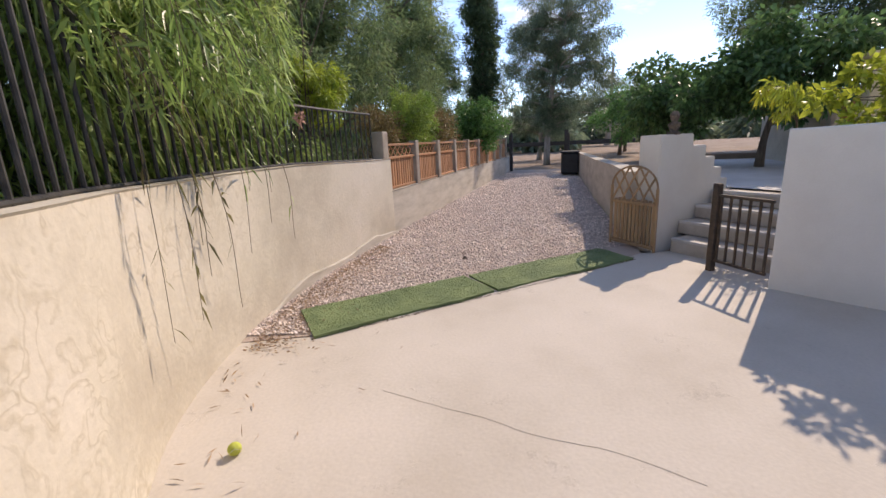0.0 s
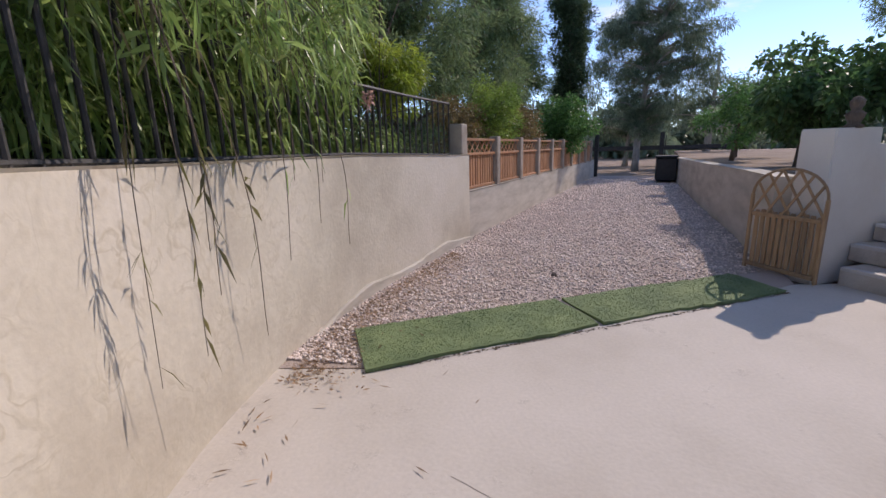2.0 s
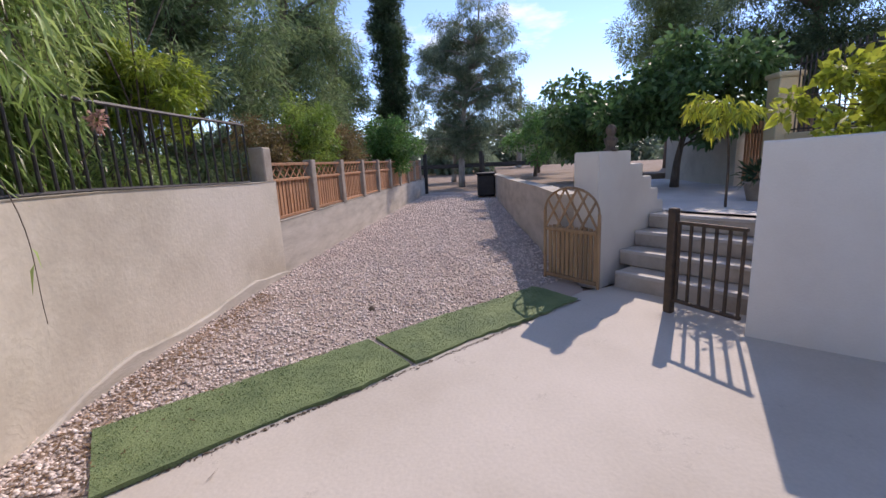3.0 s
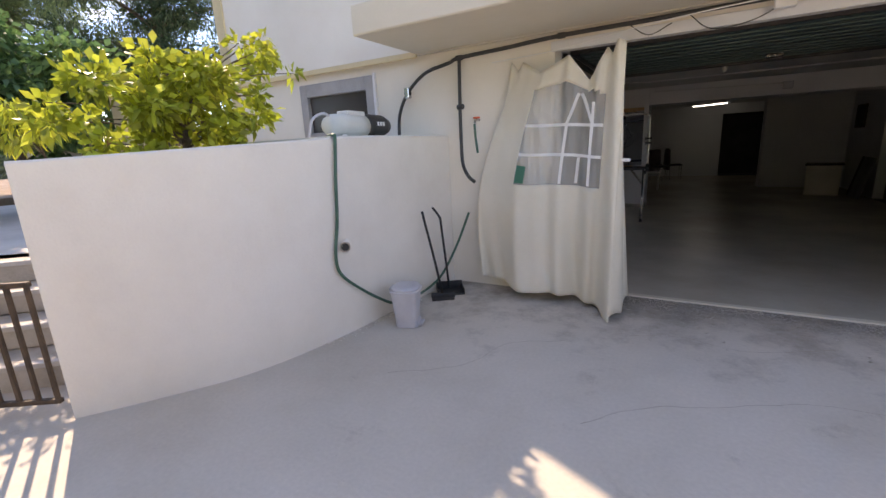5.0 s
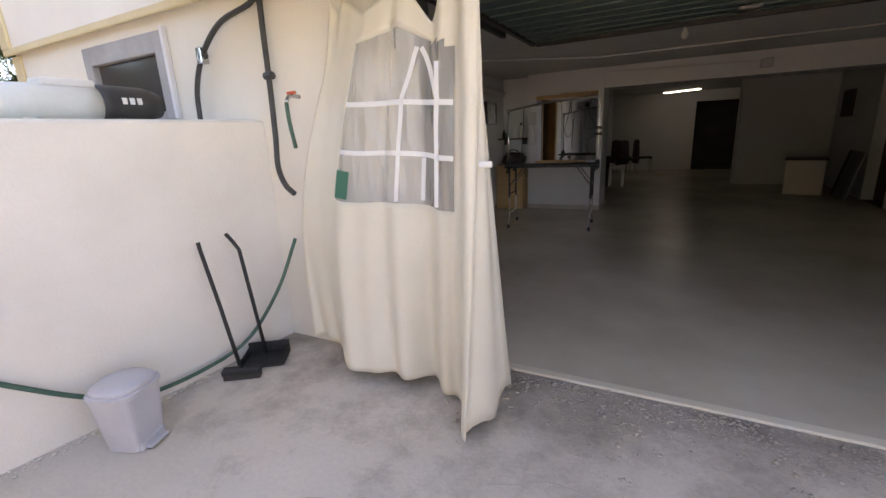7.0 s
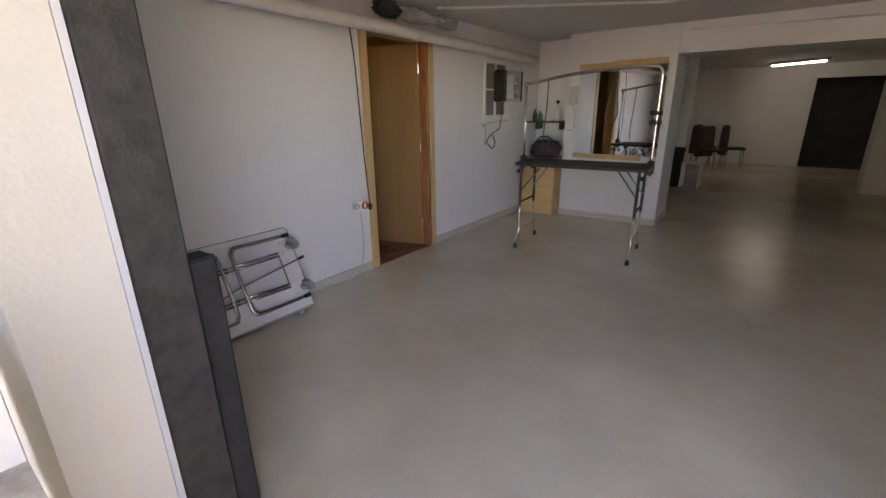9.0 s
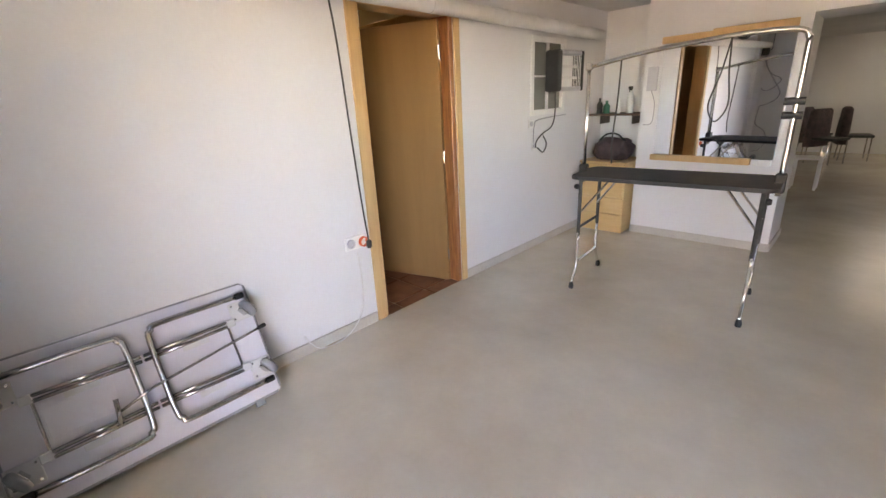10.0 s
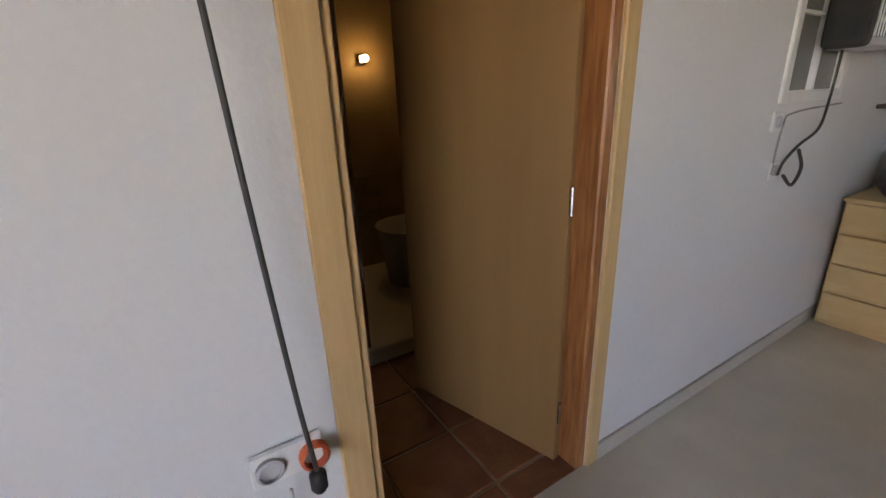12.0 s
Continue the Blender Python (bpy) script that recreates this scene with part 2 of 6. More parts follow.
M["black"] = material("black_rubber", (0.012, 0.012, 0.013), (0.025, 0.025, 0.026), 0.6, 10, 90, 0.2)
M["bagcloth"] = material("plum_bag_cloth", (0.028, 0.016, 0.018), (0.07, 0.04, 0.042), 0.6, 14, 60, 0.6, dist=0.02)
M["cable"] = material("black_cable", (0.03, 0.03, 0.03), (0.05, 0.05, 0.048), 0.55, 10, 90, 0.1)
M["greycable"] = material("grey_cable", (0.25, 0.25, 0.26), (0.33, 0.33, 0.34), 0.55, 10, 90, 0.1)
M["hose"] = material("green_hose", (0.025, 0.085, 0.06), (0.05, 0.13, 0.09), 0.5, 12, 80, 0.1)
M["bin"] = material("grey_plastic", (0.44, 0.44, 0.47), (0.52, 0.52, 0.55), 0.5, 6, 80, 0.05, grain=0.03)
M["laminate"] = material("white_laminate", (0.62, 0.60, 0.65), (0.70, 0.68, 0.73), 0.45, 3, 60, 0.05, grain=0.03)
M["pipe"] = material("pale_pvc", (0.58, 0.57, 0.56), (0.68, 0.67, 0.66), 0.5, 3, 60, 0.05, grain=0.03)
M["foil"] = material("silver_foil", (0.6, 0.6, 0.62), (0.8, 0.8, 0.82), 0.25, 12, 60, 0.8, metal=0.9, dist=0.03)
M["cloth"] = material("cream_awning_cloth", (0.80, 0.745, 0.61), (0.84, 0.79, 0.67), 0.8, 2, 80, 0.12, through_light=0.22, grain=0.03)
M["plastic"] = material("white_plastic", (0.70, 0.70, 0.69), (0.76, 0.76, 0.75), 0.4, 6, 80, 0.03, grain=0.03)
M["tank"] = material("pale_tank", (0.58, 0.60, 0.56), (0.68, 0.70, 0.66), 0.45, 4, 60, 0.08, grain=0.03)
M["bark"] = material("bark", (0.10, 0.075, 0.055), (0.22, 0.17, 0.13), 0.95, 5, 40, 0.8, stretch=(4, 4, 0.8), dist=0.03)
M["palebark"] = material("pale_bark", (0.22, 0.19, 0.16), (0.38, 0.34, 0.30), 0.9, 4, 30, 0.5, stretch=(3, 3, 0.6), dist=0.02)
M["bamboo"] = leaf_mat("bamboo_leaf", (0.17, 0.27, 0.07), (0.46, 0.56, 0.20), (0.28, 0.40, 0.12), 0.35)
M["freshleaf"] = leaf_mat("fresh_green_leaf", (0.13, 0.24, 0.045), (0.34, 0.44, 0.09), (0.22, 0.33, 0.06))
M["dryleaf"] = leaf_mat("dry_leaf", (0.34, 0.23, 0.15), (0.50, 0.37, 0.26), (0.38, 0.27, 0.18), 0.7)
M["podleaf"] = leaf_mat("drab_olive_leaf", (0.15, 0.14, 0.06), (0.26, 0.22, 0.10), (0.18, 0.17, 0.07), 0.6)
M["pineleaf"] = leaf_mat("conifer_leaf", (0.125, 0.19, 0.08), (0.27, 0.345, 0.155), (0.19, 0.265, 0.115), 0.6)
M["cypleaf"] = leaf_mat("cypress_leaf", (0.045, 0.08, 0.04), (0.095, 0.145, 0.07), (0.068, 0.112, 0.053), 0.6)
M["eucleaf"] = leaf_mat("eucalyptus_leaf", (0.11, 0.165, 0.10), (0.25, 0.305, 0.20), (0.17, 0.225, 0.14))
M["figleaf"] = leaf_mat("fig_leaf", (0.057, 0.133, 0.048), (0.162, 0.266, 0.095), (0.095, 0.190, 0.067))
M["limeleaf"] = leaf_mat("lime_shrub_leaf", (0.22, 0.31, 0.035), (0.43, 0.48, 0.075), (0.31, 0.39, 0.055))
M["yelleaf"] = leaf_mat("lemon_leaf", (0.250, 0.312, 0.037), (0.575, 0.550, 0.075), (0.400, 0.450, 0.056))
M["ivyleaf"] = leaf_mat("green_shrub_leaf", (0.068, 0.180, 0.045), (0.165, 0.315, 0.090), (0.112, 0.247, 0.068))
M["brownleaf"] = leaf_mat("russet_shrub_leaf", (0.180, 0.105, 0.053), (0.300, 0.210, 0.090), (0.210, 0.165, 0.068))
M["bloom"] = leaf_mat("faded_bloom", (0.42, 0.22, 0.19), (0.55, 0.36, 0.30), (0.48, 0.29, 0.24))
M["greendoor"] = material("dark_green_panel", (0.05, 0.085, 0.078), (0.08, 0.125, 0.115), 0.5, 3, 60, 0.1)
# near-black colour standing in for the rear doorway's darkness; also the picture sheet
M["dark"] = material("void_shade_and_picture", (0.05, 0.05, 0.055), (0.08, 0.08, 0.085), 0.8, 3, 60, 0.1)
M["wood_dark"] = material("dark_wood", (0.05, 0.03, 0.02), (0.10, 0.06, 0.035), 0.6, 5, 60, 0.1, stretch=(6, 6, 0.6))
M["frame_grey"] = material("grey_window_frame", (0.30, 0.29, 0.28), (0.38, 0.37, 0.36), 0.6, 4, 60, 0.05)
M["soil"] = material("planter_soil", (0.10, 0.07, 0.05), (0.18, 0.13, 0.09), 0.95, 5, 40, 0.8, dist=0.03)
M["terrace"] = material("terrace_paving", (0.50, 0.47, 0.44), (0.62, 0.59, 0.56), 0.85, 1.6, 40, 0.3)
M["tilered"] = material("roof_tile", (0.30, 0.13, 0.08), (0.42, 0.21, 0.14), 0.85, 5, 50, 0.3)
M["distance"] = material("far_hill", (0.22, 0.22, 0.17), (0.32, 0.31, 0.25), 0.95, 0.05, 0.4, 0)


def plain(name, colour, rough=0.5, metal=0.0, glass=False, glow=0.0, alpha=1.0):
    m = bpy.data.materials.new(name)
    m.use_nodes = True
    b = m.node_tree.nodes["Principled BSDF"]
    b.inputs["Base Color"].default_value = (*colour, 1)
    b.inputs["Roughness"].default_value, b.inputs["Metallic"].default_value = rough, metal
    if glass:
        b.inputs["Transmission Weight"].default_value, b.inputs["IOR"].default_value = 1.0, 1.45
    if glow:
        b.inputs["Emission Color"].default_value, b.inputs["Emission Strength"].default_value = (*colour, 1), glow
    b.inputs["Alpha"].default_value = alpha
    return m


M["mirror"] = plain("mirror_silver", (0.86, 0.87, 0.87), 0.02, 1.0)
M["glass"] = plain("window_glass", (0.85, 0.88, 0.88), 0.03, glass=True)
M["darkglass"] = plain("dark_window_glass", (0.06, 0.05, 0.05), 0.12)
M["greyglass"] = plain("grey_window_glass", (0.20, 0.20, 0.18), 0.25)
M["clear"] = plain("clear_vinyl", (0.80, 0.78, 0.72), 0.09, alpha=0.36)


def crinkled(m, scale, depth):
    """Sharp irregular creases over a thin film."""
    n, l = m.node_tree.nodes, m.node_tree.links
    tc, mp, vo, nz, ad, bp = (n.new("ShaderNode" + k) for k in ("TexCoord", "Mapping", "TexVoronoi", "TexNoise", "Math", "Bump"))
    mp.inputs["Scale"].default_value = (1.6, 1.0, 0.45)
    l.new(tc.outputs["Object"], mp.inputs["Vector"])
    vo.inputs["Scale"].default_value, nz.inputs["Scale"].default_value = scale, scale * 0.6
    l.new(mp.outputs[0], vo.inputs["Vector"])
    l.new(mp.outputs[0], nz.inputs["Vector"])
    l.new(vo.outputs["Distance"], ad.inputs[0])
    l.new(nz.outputs["Fac"], ad.inputs[1])
    bp.inputs["Strength"].default_value, bp.inputs["Distance"].default_value = 0.8, depth
    l.new(ad.outputs[0], bp.inputs["Height"])
    l.new(bp.outputs[0], n["Principled BSDF"].inputs["Normal"])


crinkled(M["clear"], 9.0, 0.05)
M["tubeglow"] = plain("lit_tube", (0.85, 0.95, 1.0), 0.4, glow=1.5)
M["warmglow"] = plain("warm_bulb", (1.0, 0.72, 0.35), 0.4, glow=2.0)
M["green_label"] = plain("green_label", (0.02, 0.14, 0.09), 0.5)
M["red"] = plain("red_ring", (0.7, 0.12, 0.05), 0.4)
M["tennis"] = material("tennis_felt", (0.42, 0.46, 0.06), (0.54, 0.57, 0.12), 0.95, 30, 200, 0.5, coord="object")

# ---- building helpers ----
rng = np.random.default_rng(7)


def struct(name, bm, mat, label, category, smooth=False):
    ob = new(name, mesh_of(name, bm, mat, smooth))
    return tagged(ob, label, category, kind="structure")


def mesh_of(name, bm, mat, smooth=False):
    me = bpy.data.meshes.new(name)
    bmesh.ops.recalc_face_normals(bm, faces=bm.faces)
    bm.to_mesh(me)
    bm.free()
    me.materials.append(mat)
    if smooth:
        me.shade_smooth()
    return me


def part(name, bm, mat, parent, label="", smooth=False):
    me = bm if isinstance(bm, bpy.types.Mesh) else mesh_of(name, bm, mat, smooth)
    ob = new(name, me)
    ob.parent = parent
    return tagged(ob, label) if label else ob


def thing(name, m, label, category, group=""):
    ob = new(name)
    ob.empty_display_size = 0.1
    ob.matrix_basis = m
    return tagged(ob, label, category, group)


def box(x0, x1, y0, y1, z0, z1, bevel=0.0, bm=None, seg=1):
    own = bm is None
    b = bmesh.new()
    bmesh.ops.create_cube(b, size=1.0, matrix=Matrix.Translation(((x0 + x1) / 2, (y0 + y1) / 2, (z0 + z1) / 2)) @ Matrix.Diagonal((x1 - x0, y1 - y0, z1 - z0, 1)))
    if bevel:
        bmesh.ops.bevel(b, geom=b.edges[:], offset=bevel, segments=seg, profile=0.6, affect="EDGES")
    if own:
        return b
    return join(bm, b)


def join(bm, other, m=None):
    if m is not None:
        bmesh.ops.transform(other, matrix=m, verts=other.verts)
    me = bpy.data.meshes.new("tmp")
    other.to_mesh(me)
    other.free()
    bm.from_mesh(me)
    bpy.data.meshes.remove(me)
    return bm


def smooth_line(pts, n=8):
    """A Catmull-Rom line through points."""
    p = [np.array(q, float) for q in pts]
    p = [2 * p[0] - p[1]] + p + [2 * p[-1] - p[-2]]
    out = []
    for i in range(1, len(p) - 2):
        for k in range(n):
            t = k / n
            a, b, c, d = p[i - 1], p[i], p[i + 1], p[i + 2]
            out.append(0.5 * (2 * b + (c - a) * t + (2 * a - 5 * b + 4 * c - d) * t * t + (3 * b - a - 3 * c + d) * t ** 3))
    out.append(p[-2])
    return out


def tube(pts, r, sides=8, bm=None, taper=None, n=0):
    """A round tube along points; n smooths the line first."""
    if n:
        pts = smooth_line(pts, n)
    pts = [Vector(p) for p in pts]
    bm = bm or bmesh.new()
    rings = []
    side = None
    for i, p in enumerate(pts):
        d = (pts[min(i + 1, len(pts) - 1)] - pts[max(i - 1, 0)]).normalized()
        if side is None:
            side = d.orthogonal().normalized()
        side = (side - d * side.dot(d)).normalized()
        up = d.cross(side)
        rad = r if taper is None else r + (taper - r) * i / (len(pts) - 1)
        rings.append([bm.verts.new(p + rad * (math.cos(a) * side + math.sin(a) * up)) for a in [2 * math.pi * k / sides for k in range(sides)]])
    for a, b in zip(rings, rings[1:]):
        for k in range(sides):
            bm.faces.new((a[k], a[(k + 1) % sides], b[(k + 1) % sides], b[k]))
    bm.faces.new(rings[0][::-1])
    bm.faces.new(rings[-1])
    return bm


def lathe(profile, sides=20, bm=None, at=(0, 0, 0)):
    """A turned shape from (radius, height) pairs."""
    bm = bm or bmesh.new()
    rings = [[bm.verts.new((at[0] + r * math.cos(2 * math.pi * k / sides), at[1] + r * math.sin(2 * math.pi * k / sides), at[2] + z)) for k in range(sides)] for r, z in profile]
    for a, b in zip(rings, rings[1:]):
        for k in range(sides):
            bm.faces.new((a[k], a[(k + 1) % sides], b[(k + 1) % sides], b[k]))
    bm.faces.new(rings[0][::-1])
    bm.faces.new(rings[-1])
    return bm


def prism(poly, z0, z1, bm=None):
    """A flat polygon pulled up from z0 to z1; z1 may be a list of heights."""
    bm = bm or bmesh.new()
    tops = z1 if isinstance(z1, (list, tuple)) else [z1] * len(poly)
    lo = [bm.verts.new((x, y, z0)) for x, y in poly]
    hi = [bm.verts.new((x, y, z)) for (x, y), z in zip(poly, tops)]
    bm.faces.new(lo[::-1])
    bm.faces.new(hi)
    for i in range(len(poly)):
        j = (i + 1) % len(poly)
        bm.faces.new((lo[i], lo[j], hi[j], hi[i]))
    return bm


def ribbon_wall(line, thick, z0, tops, bm=None):
    """An upright wall along a plan line, thick to its left, with a slightly uneven crown."""
    bm = bm or bmesh.new()
    line = [np.array(p[:2], float) for p in line]
    rows = []
    for i, p in enumerate(line):
        d = line[min(i + 1, len(line) - 1)] - line[max(i - 1, 0)]
        d /= np.linalg.norm(d)
        nrm = np.array((-d[1], d[0]))
        zt = tops(p[0], p[1]) if callable(tops) else tops
        q = p + nrm * thick
        e = 0.012
        rows.append([bm.verts.new((*p, z0)), bm.verts.new((*p, zt - e)), bm.verts.new((*(p + nrm * e), zt)), bm.verts.new((*(q - nrm * e), zt)), bm.verts.new((*q, zt - e)), bm.verts.new((*q, z0))])
    for a, b in zip(rows, rows[1:]):
        for k in range(6):
            j = (k + 1) % 6
            bm.faces.new((a[k], b[k], b[j], a[j]))
    bm.faces.new(rows[0])
    bm.faces.new(rows[-1][::-1])
    return bm


def holed(axis, at0, at1, a0, a1, z0, z1, holes):
    """A wall slab across an axis ('x' or 'y'), from a0 to a1 along the other, with openings (a, b, low, high)."""
    bm = bmesh.new()

    def put(p, q, lo, hi):
        if q - p > 1e-4 and hi - lo > 1e-4:
            if axis == "x":
                box(at0, at1, p, q, lo, hi, bm=bm)
            else:
                box(p, q, at0, at1, lo, hi, bm=bm)
    cur = a0
    for p, q, lo, hi in sorted(holes):
        put(cur, p, z0, z1)
        put(p, q, z0, lo)
        put(p, q, hi, z1)
        cur = q
    put(cur, a1, z0, z1)
    return bm


def oval_loft(rings, sides=28, power=0.62):
    """Rounded rectangular rings (half x, half y, height), one above the other."""
    bm = bmesh.new()
    rows = [[bm.verts.new((hx * math.copysign(abs(math.cos(a)) ** power, math.cos(a)), hy * math.copysign(abs(math.sin(a)) ** power, math.sin(a)), z)) for a in [2 * math.pi * k / sides for k in range(sides)]] for hx, hy, z in rings]
    for a, b in zip(rows, rows[1:]):
        for k in range(sides):
            bm.faces.new((a[k], a[(k + 1) % sides], b[(k + 1) % sides], b[k]))
    bm.faces.new(rows[0][::-1])
    bm.faces.new(rows[-1])
    return bm


def np_mesh(name, verts, faces, mat, smooth=False):
    me = bpy.data.meshes.new(name)
    v, f = np.asarray(verts, np.float32).reshape(-1, 3), np.asarray(faces, np.int32)
    k = f.shape[1]
    me.vertices.add(len(v))
    me.vertices.foreach_set("co", v.ravel())
    me.loops.add(f.size)
    me.loops.foreach_set("vertex_index", f.ravel())
    me.polygons.add(len(f))
    me.polygons.foreach_set("loop_start", np.arange(0, f.size, k, dtype=np.int32))
    me.polygons.foreach_set("loop_total", np.full(len(f), k, dtype=np.int32))
    me.update(calc_edges=True)
    me.materials.append(mat)
    if smooth:
        me.shade_smooth()
    return me


def unit(a):
    return a / np.maximum(np.linalg.norm(a, axis=-1, keepdims=True), 1e-9)


def leaves(name, pts, ways, length, width, mat, bend=0.25):
    """A folded, bent blade at each point, along its way: six vertices, four triangles."""
    n = len(pts)
    d = unit(ways)
    s = unit(np.cross(d, unit(rng.normal(size=(n, 3)))))
    up = np.cross(s, d)
    ln = (length * rng.uniform(0.6, 1.25, n))[:, None]
    wd = (width * rng.uniform(0.7, 1.2, n))[:, None]
    b = (bend * rng.uniform(0.2, 1.4, n))[:, None] * ln
    drop = np.array((0, 0, -1.0))
    p0, mid, tip = pts, pts + d * ln * 0.45 + up * b * 0.15, pts + d * ln + drop * b
    v = np.stack([p0, mid + s * wd * 0.5 + up * wd * 0.12, mid, mid - s * wd * 0.5 + up * wd * 0.12, tip], 1)
    o = (np.arange(n) * 5)[:, None]
    f = np.concatenate([o + t for t in ([0, 1, 2], [0, 2, 3], [1, 4, 2], [2, 4, 3])], 0)
    return np_mesh(name, v, f, mat)


def in_blobs(n, blobs, shell=0.55):
    """Points in soft balls (centre, radii), denser towards their skin; and the way out of each."""
    vol = np.array([np.prod(b[1]) ** 0.7 for b in blobs])
    pick = rng.choice(len(blobs), n, p=vol / vol.sum())
    way = unit(rng.normal(size=(n, 3)))
    rad = rng.uniform(shell, 1.0, n)[:, None] * (0.85 + 0.3 * rng.random((n, 1)))
    cen, size = np.array([b[0] for b in blobs], float), np.array([b[1] for b in blobs], float)
    return cen[pick] + way * rad * size[pick], way


def clumps(centre, radii, count, size, seed):
    """Many small balls spread through an uneven crown."""
    r = np.random.default_rng(seed)
    w = unit(r.normal(size=(count, 3)))
    p = np.array(centre) + w * (r.random((count, 1)) ** 0.45) * np.array(radii)
    s = size * r.uniform(0.55, 1.3, count)
    return [(p[i], (s[i], s[i], s[i] * 0.75)) for i in range(count)]


def plant(name, base, trunk, blobs, count, length, width, leaf, bark, label, category, bend=0.25, hang=0.0, limb_every=3, shell=0.3, group=""):
    """A tapered trunk, limbs to the clumps, and a crown of single leaves, about its base."""
    t = thing(name, pose(*base), label, category, group)
    tr = tube(trunk[0], trunk[1], 9, n=5, taper=trunk[2])
    tops = smooth_line(trunk[0], 5)
    for c, s in blobs[::limb_every]:
        j = max(1, int(np.argmin([np.linalg.norm(np.array(q) - c) + (3 if q[2] > c[2] - 0.1 else 0) for q in tops])))
        a = np.array(tops[j])
        midp = (a + c) / 2 + np.array((0, 0, 0.08 * np.linalg.norm(c - a)))
        part("limb", tube([a, midp, c], max(trunk[1] * 0.28, 0.006), 5, n=3, taper=max(trunk[2] * 0.25, 0.003)), bark, t, smooth=True)
    part("trunk", tr, bark, t, smooth=True)
    pts, way = in_blobs(count, blobs, shell)
    way = unit(way + rng.normal(size=way.shape) * 0.5 + np.array((0, 0, -hang)))
    part("crown", leaves("crown", pts, way, length, width, leaf, bend), None, t)
    return t

# ---- ground and structure ----
gr = bmesh.new()
bmesh.ops.create_grid(gr, x_segments=40, y_segments=40, size=300)
for v in gr.verts:
    v.co.z = -0.06
struct("ground", gr, M["earth"], "dry reddish brown earth reaching to the horizon", "ground")
YARD = [(1.75, -7.4), (3.0, -7.0), (12.2, -7.0), (12.2, 0.122), (0.0, 0.122), (-0.9, -2.9), (-1.75, -3.5), (-1.5, -4.02), (-0.72, -4.64), (1.46, -6.74)]
struct("pavement", prism(YARD, -0.055, 0.0), M["yard"], "pale beige concrete yard with dust and cracks", "pavement")
DRIVE = [(1.44, -6.73), (-0.73, -4.63), (-1.52, -4.0), (-2.2, -4.0), (-17, -4.6), (-17, -8.1), (1.75, -8.1), (1.74, -7.39)]
struct("road", prism(DRIVE, -0.05, 0.004), M["gravelbed"], "pinkish gravel driveway between low walls", "driveway")

# left retaining wall, curved towards the yard
WALL = smooth_line([(12, -5.3), (7, -5.5), (5.0, -5.62), (4.0, -5.92), (3.3, -6.34), (2.7, -6.8), (2.06, -7.12), (1.2, -7.4), (0.4, -7.55), (-0.8, -7.66), (-2.43, -7.71)], 8)


def wall_top(x, y):
    return 1.30 + 0.03 * min(max((x - 2.2) / 1.8, 0), 1) - 0.05 * min(max((0.2 - x) / 2, 0), 1)


struct("wall_left", ribbon_wall(WALL[::-1], -0.24, -0.05, wall_top), M["stucco"], "cream stuccoed retaining wall with trowel marks and dirt", "wall", True).data.shade_flat()
struct("wall_footing", ribbon_wall(WALL[::-1][:36], 0.045, -0.05, lambda x, y: (0.10 + 0.035 * math.sin(3.1 * x) + 0.03 * noise.noise(Vector((x * 5, y * 5, 0)))) * min(1, max(0, (1.7 - x) / 1.4)) - 0.03 * max(0, min(1, x - 0.6))), M["oldwall"], "rough cement footing along the wall", "footing")
struct("wall_left_low", ribbon_wall([(-16.3, -7.9), (-10, -7.82), (-6, -7.77), (-2.43, -7.712)], -0.236, -0.05, 0.72), M["oldwall"], "low stained cream wall along the driveway", "wall")
struct("wall_drive", ribbon_wall([(-2.02, -4.16), (-3.9, -4.22), (-6.4, -4.42), (-11.7, -4.72), (-15.2, -4.9)], -0.22, -0.05, lambda x, y: 0.97 - 0.012 * (-x - 2)), M["oldwall"], "low grey beige wall beside the driveway", "wall")
struct("orchard_ground", prism([(-2.3, -4.0), (-15.2, -4.7), (-30, -4.7), (-30, 14), (-9.2, 14), (-9.2, -1.9), (-2.5, -3.1)], -0.05, 0.82), M["earth"], "raised orchard soil behind the low wall", "ground")

# terrace, stairs and side wall
U, N = Vector((0.73, 0.683, 0)), Vector((-0.683, 0.73, 0))
TERRACE = [(-2.4, -2.85), (-1.45, -2.0), (-0.95, -1.5), (-0.95, 0.0), (-9.2, 0.0), (-9.2, -1.9)]
struct("terrace_floor", prism(TERRACE, -0.05, 0.68), M["terrace"], "pale paved terrace above the steps", "pavement")
stairs = tagged(new("stairs"), "worn pale concrete steps up to the terrace", "stairs", kind="structure")
stairs.matrix_basis = Matrix(((U.x, N.x, 0, -1.62), (U.y, N.y, 0, -3.62), (0, 0, 1, 0), (0, 0, 0, 1)))
for k in range(4):
    part("step", box(-0.18 if k else -0.05, 1.5, 0.3 * k, 1.3, 0.17 * k + (0.002 if k else -0.05), 0.17 * (k + 1), 0.012), M["steps"], stairs)
    # paler strip paints the sunlit highlight along each step edge
    part("nosing", box(-0.17 if k else -0.04, 1.49, 0.3 * k - 0.008, 0.3 * k + 0.05, 0.17 * (k + 1) - 0.03, 0.17 * (k + 1) + 0.004, 0.004), M["terrace"], stairs, "pale nosing strip coloured as a sunlit edge")
prof = [(0, -0.05), (0, 1.42), (0.6, 1.42), (0.6, 1.27), (0.86, 1.27), (0.86, 1.12), (1.06, 1.12), (1.06, 0.97), (1.22, 0.97), (1.22, 0.82), (1.36, 0.82), (1.36, -0.05)]
side = bmesh.new()
fa, fb = [side.verts.new((-0.31, a, z)) for a, z in prof], [side.verts.new((0.0, a, z)) for a, z in prof]
side.faces.new(fa)
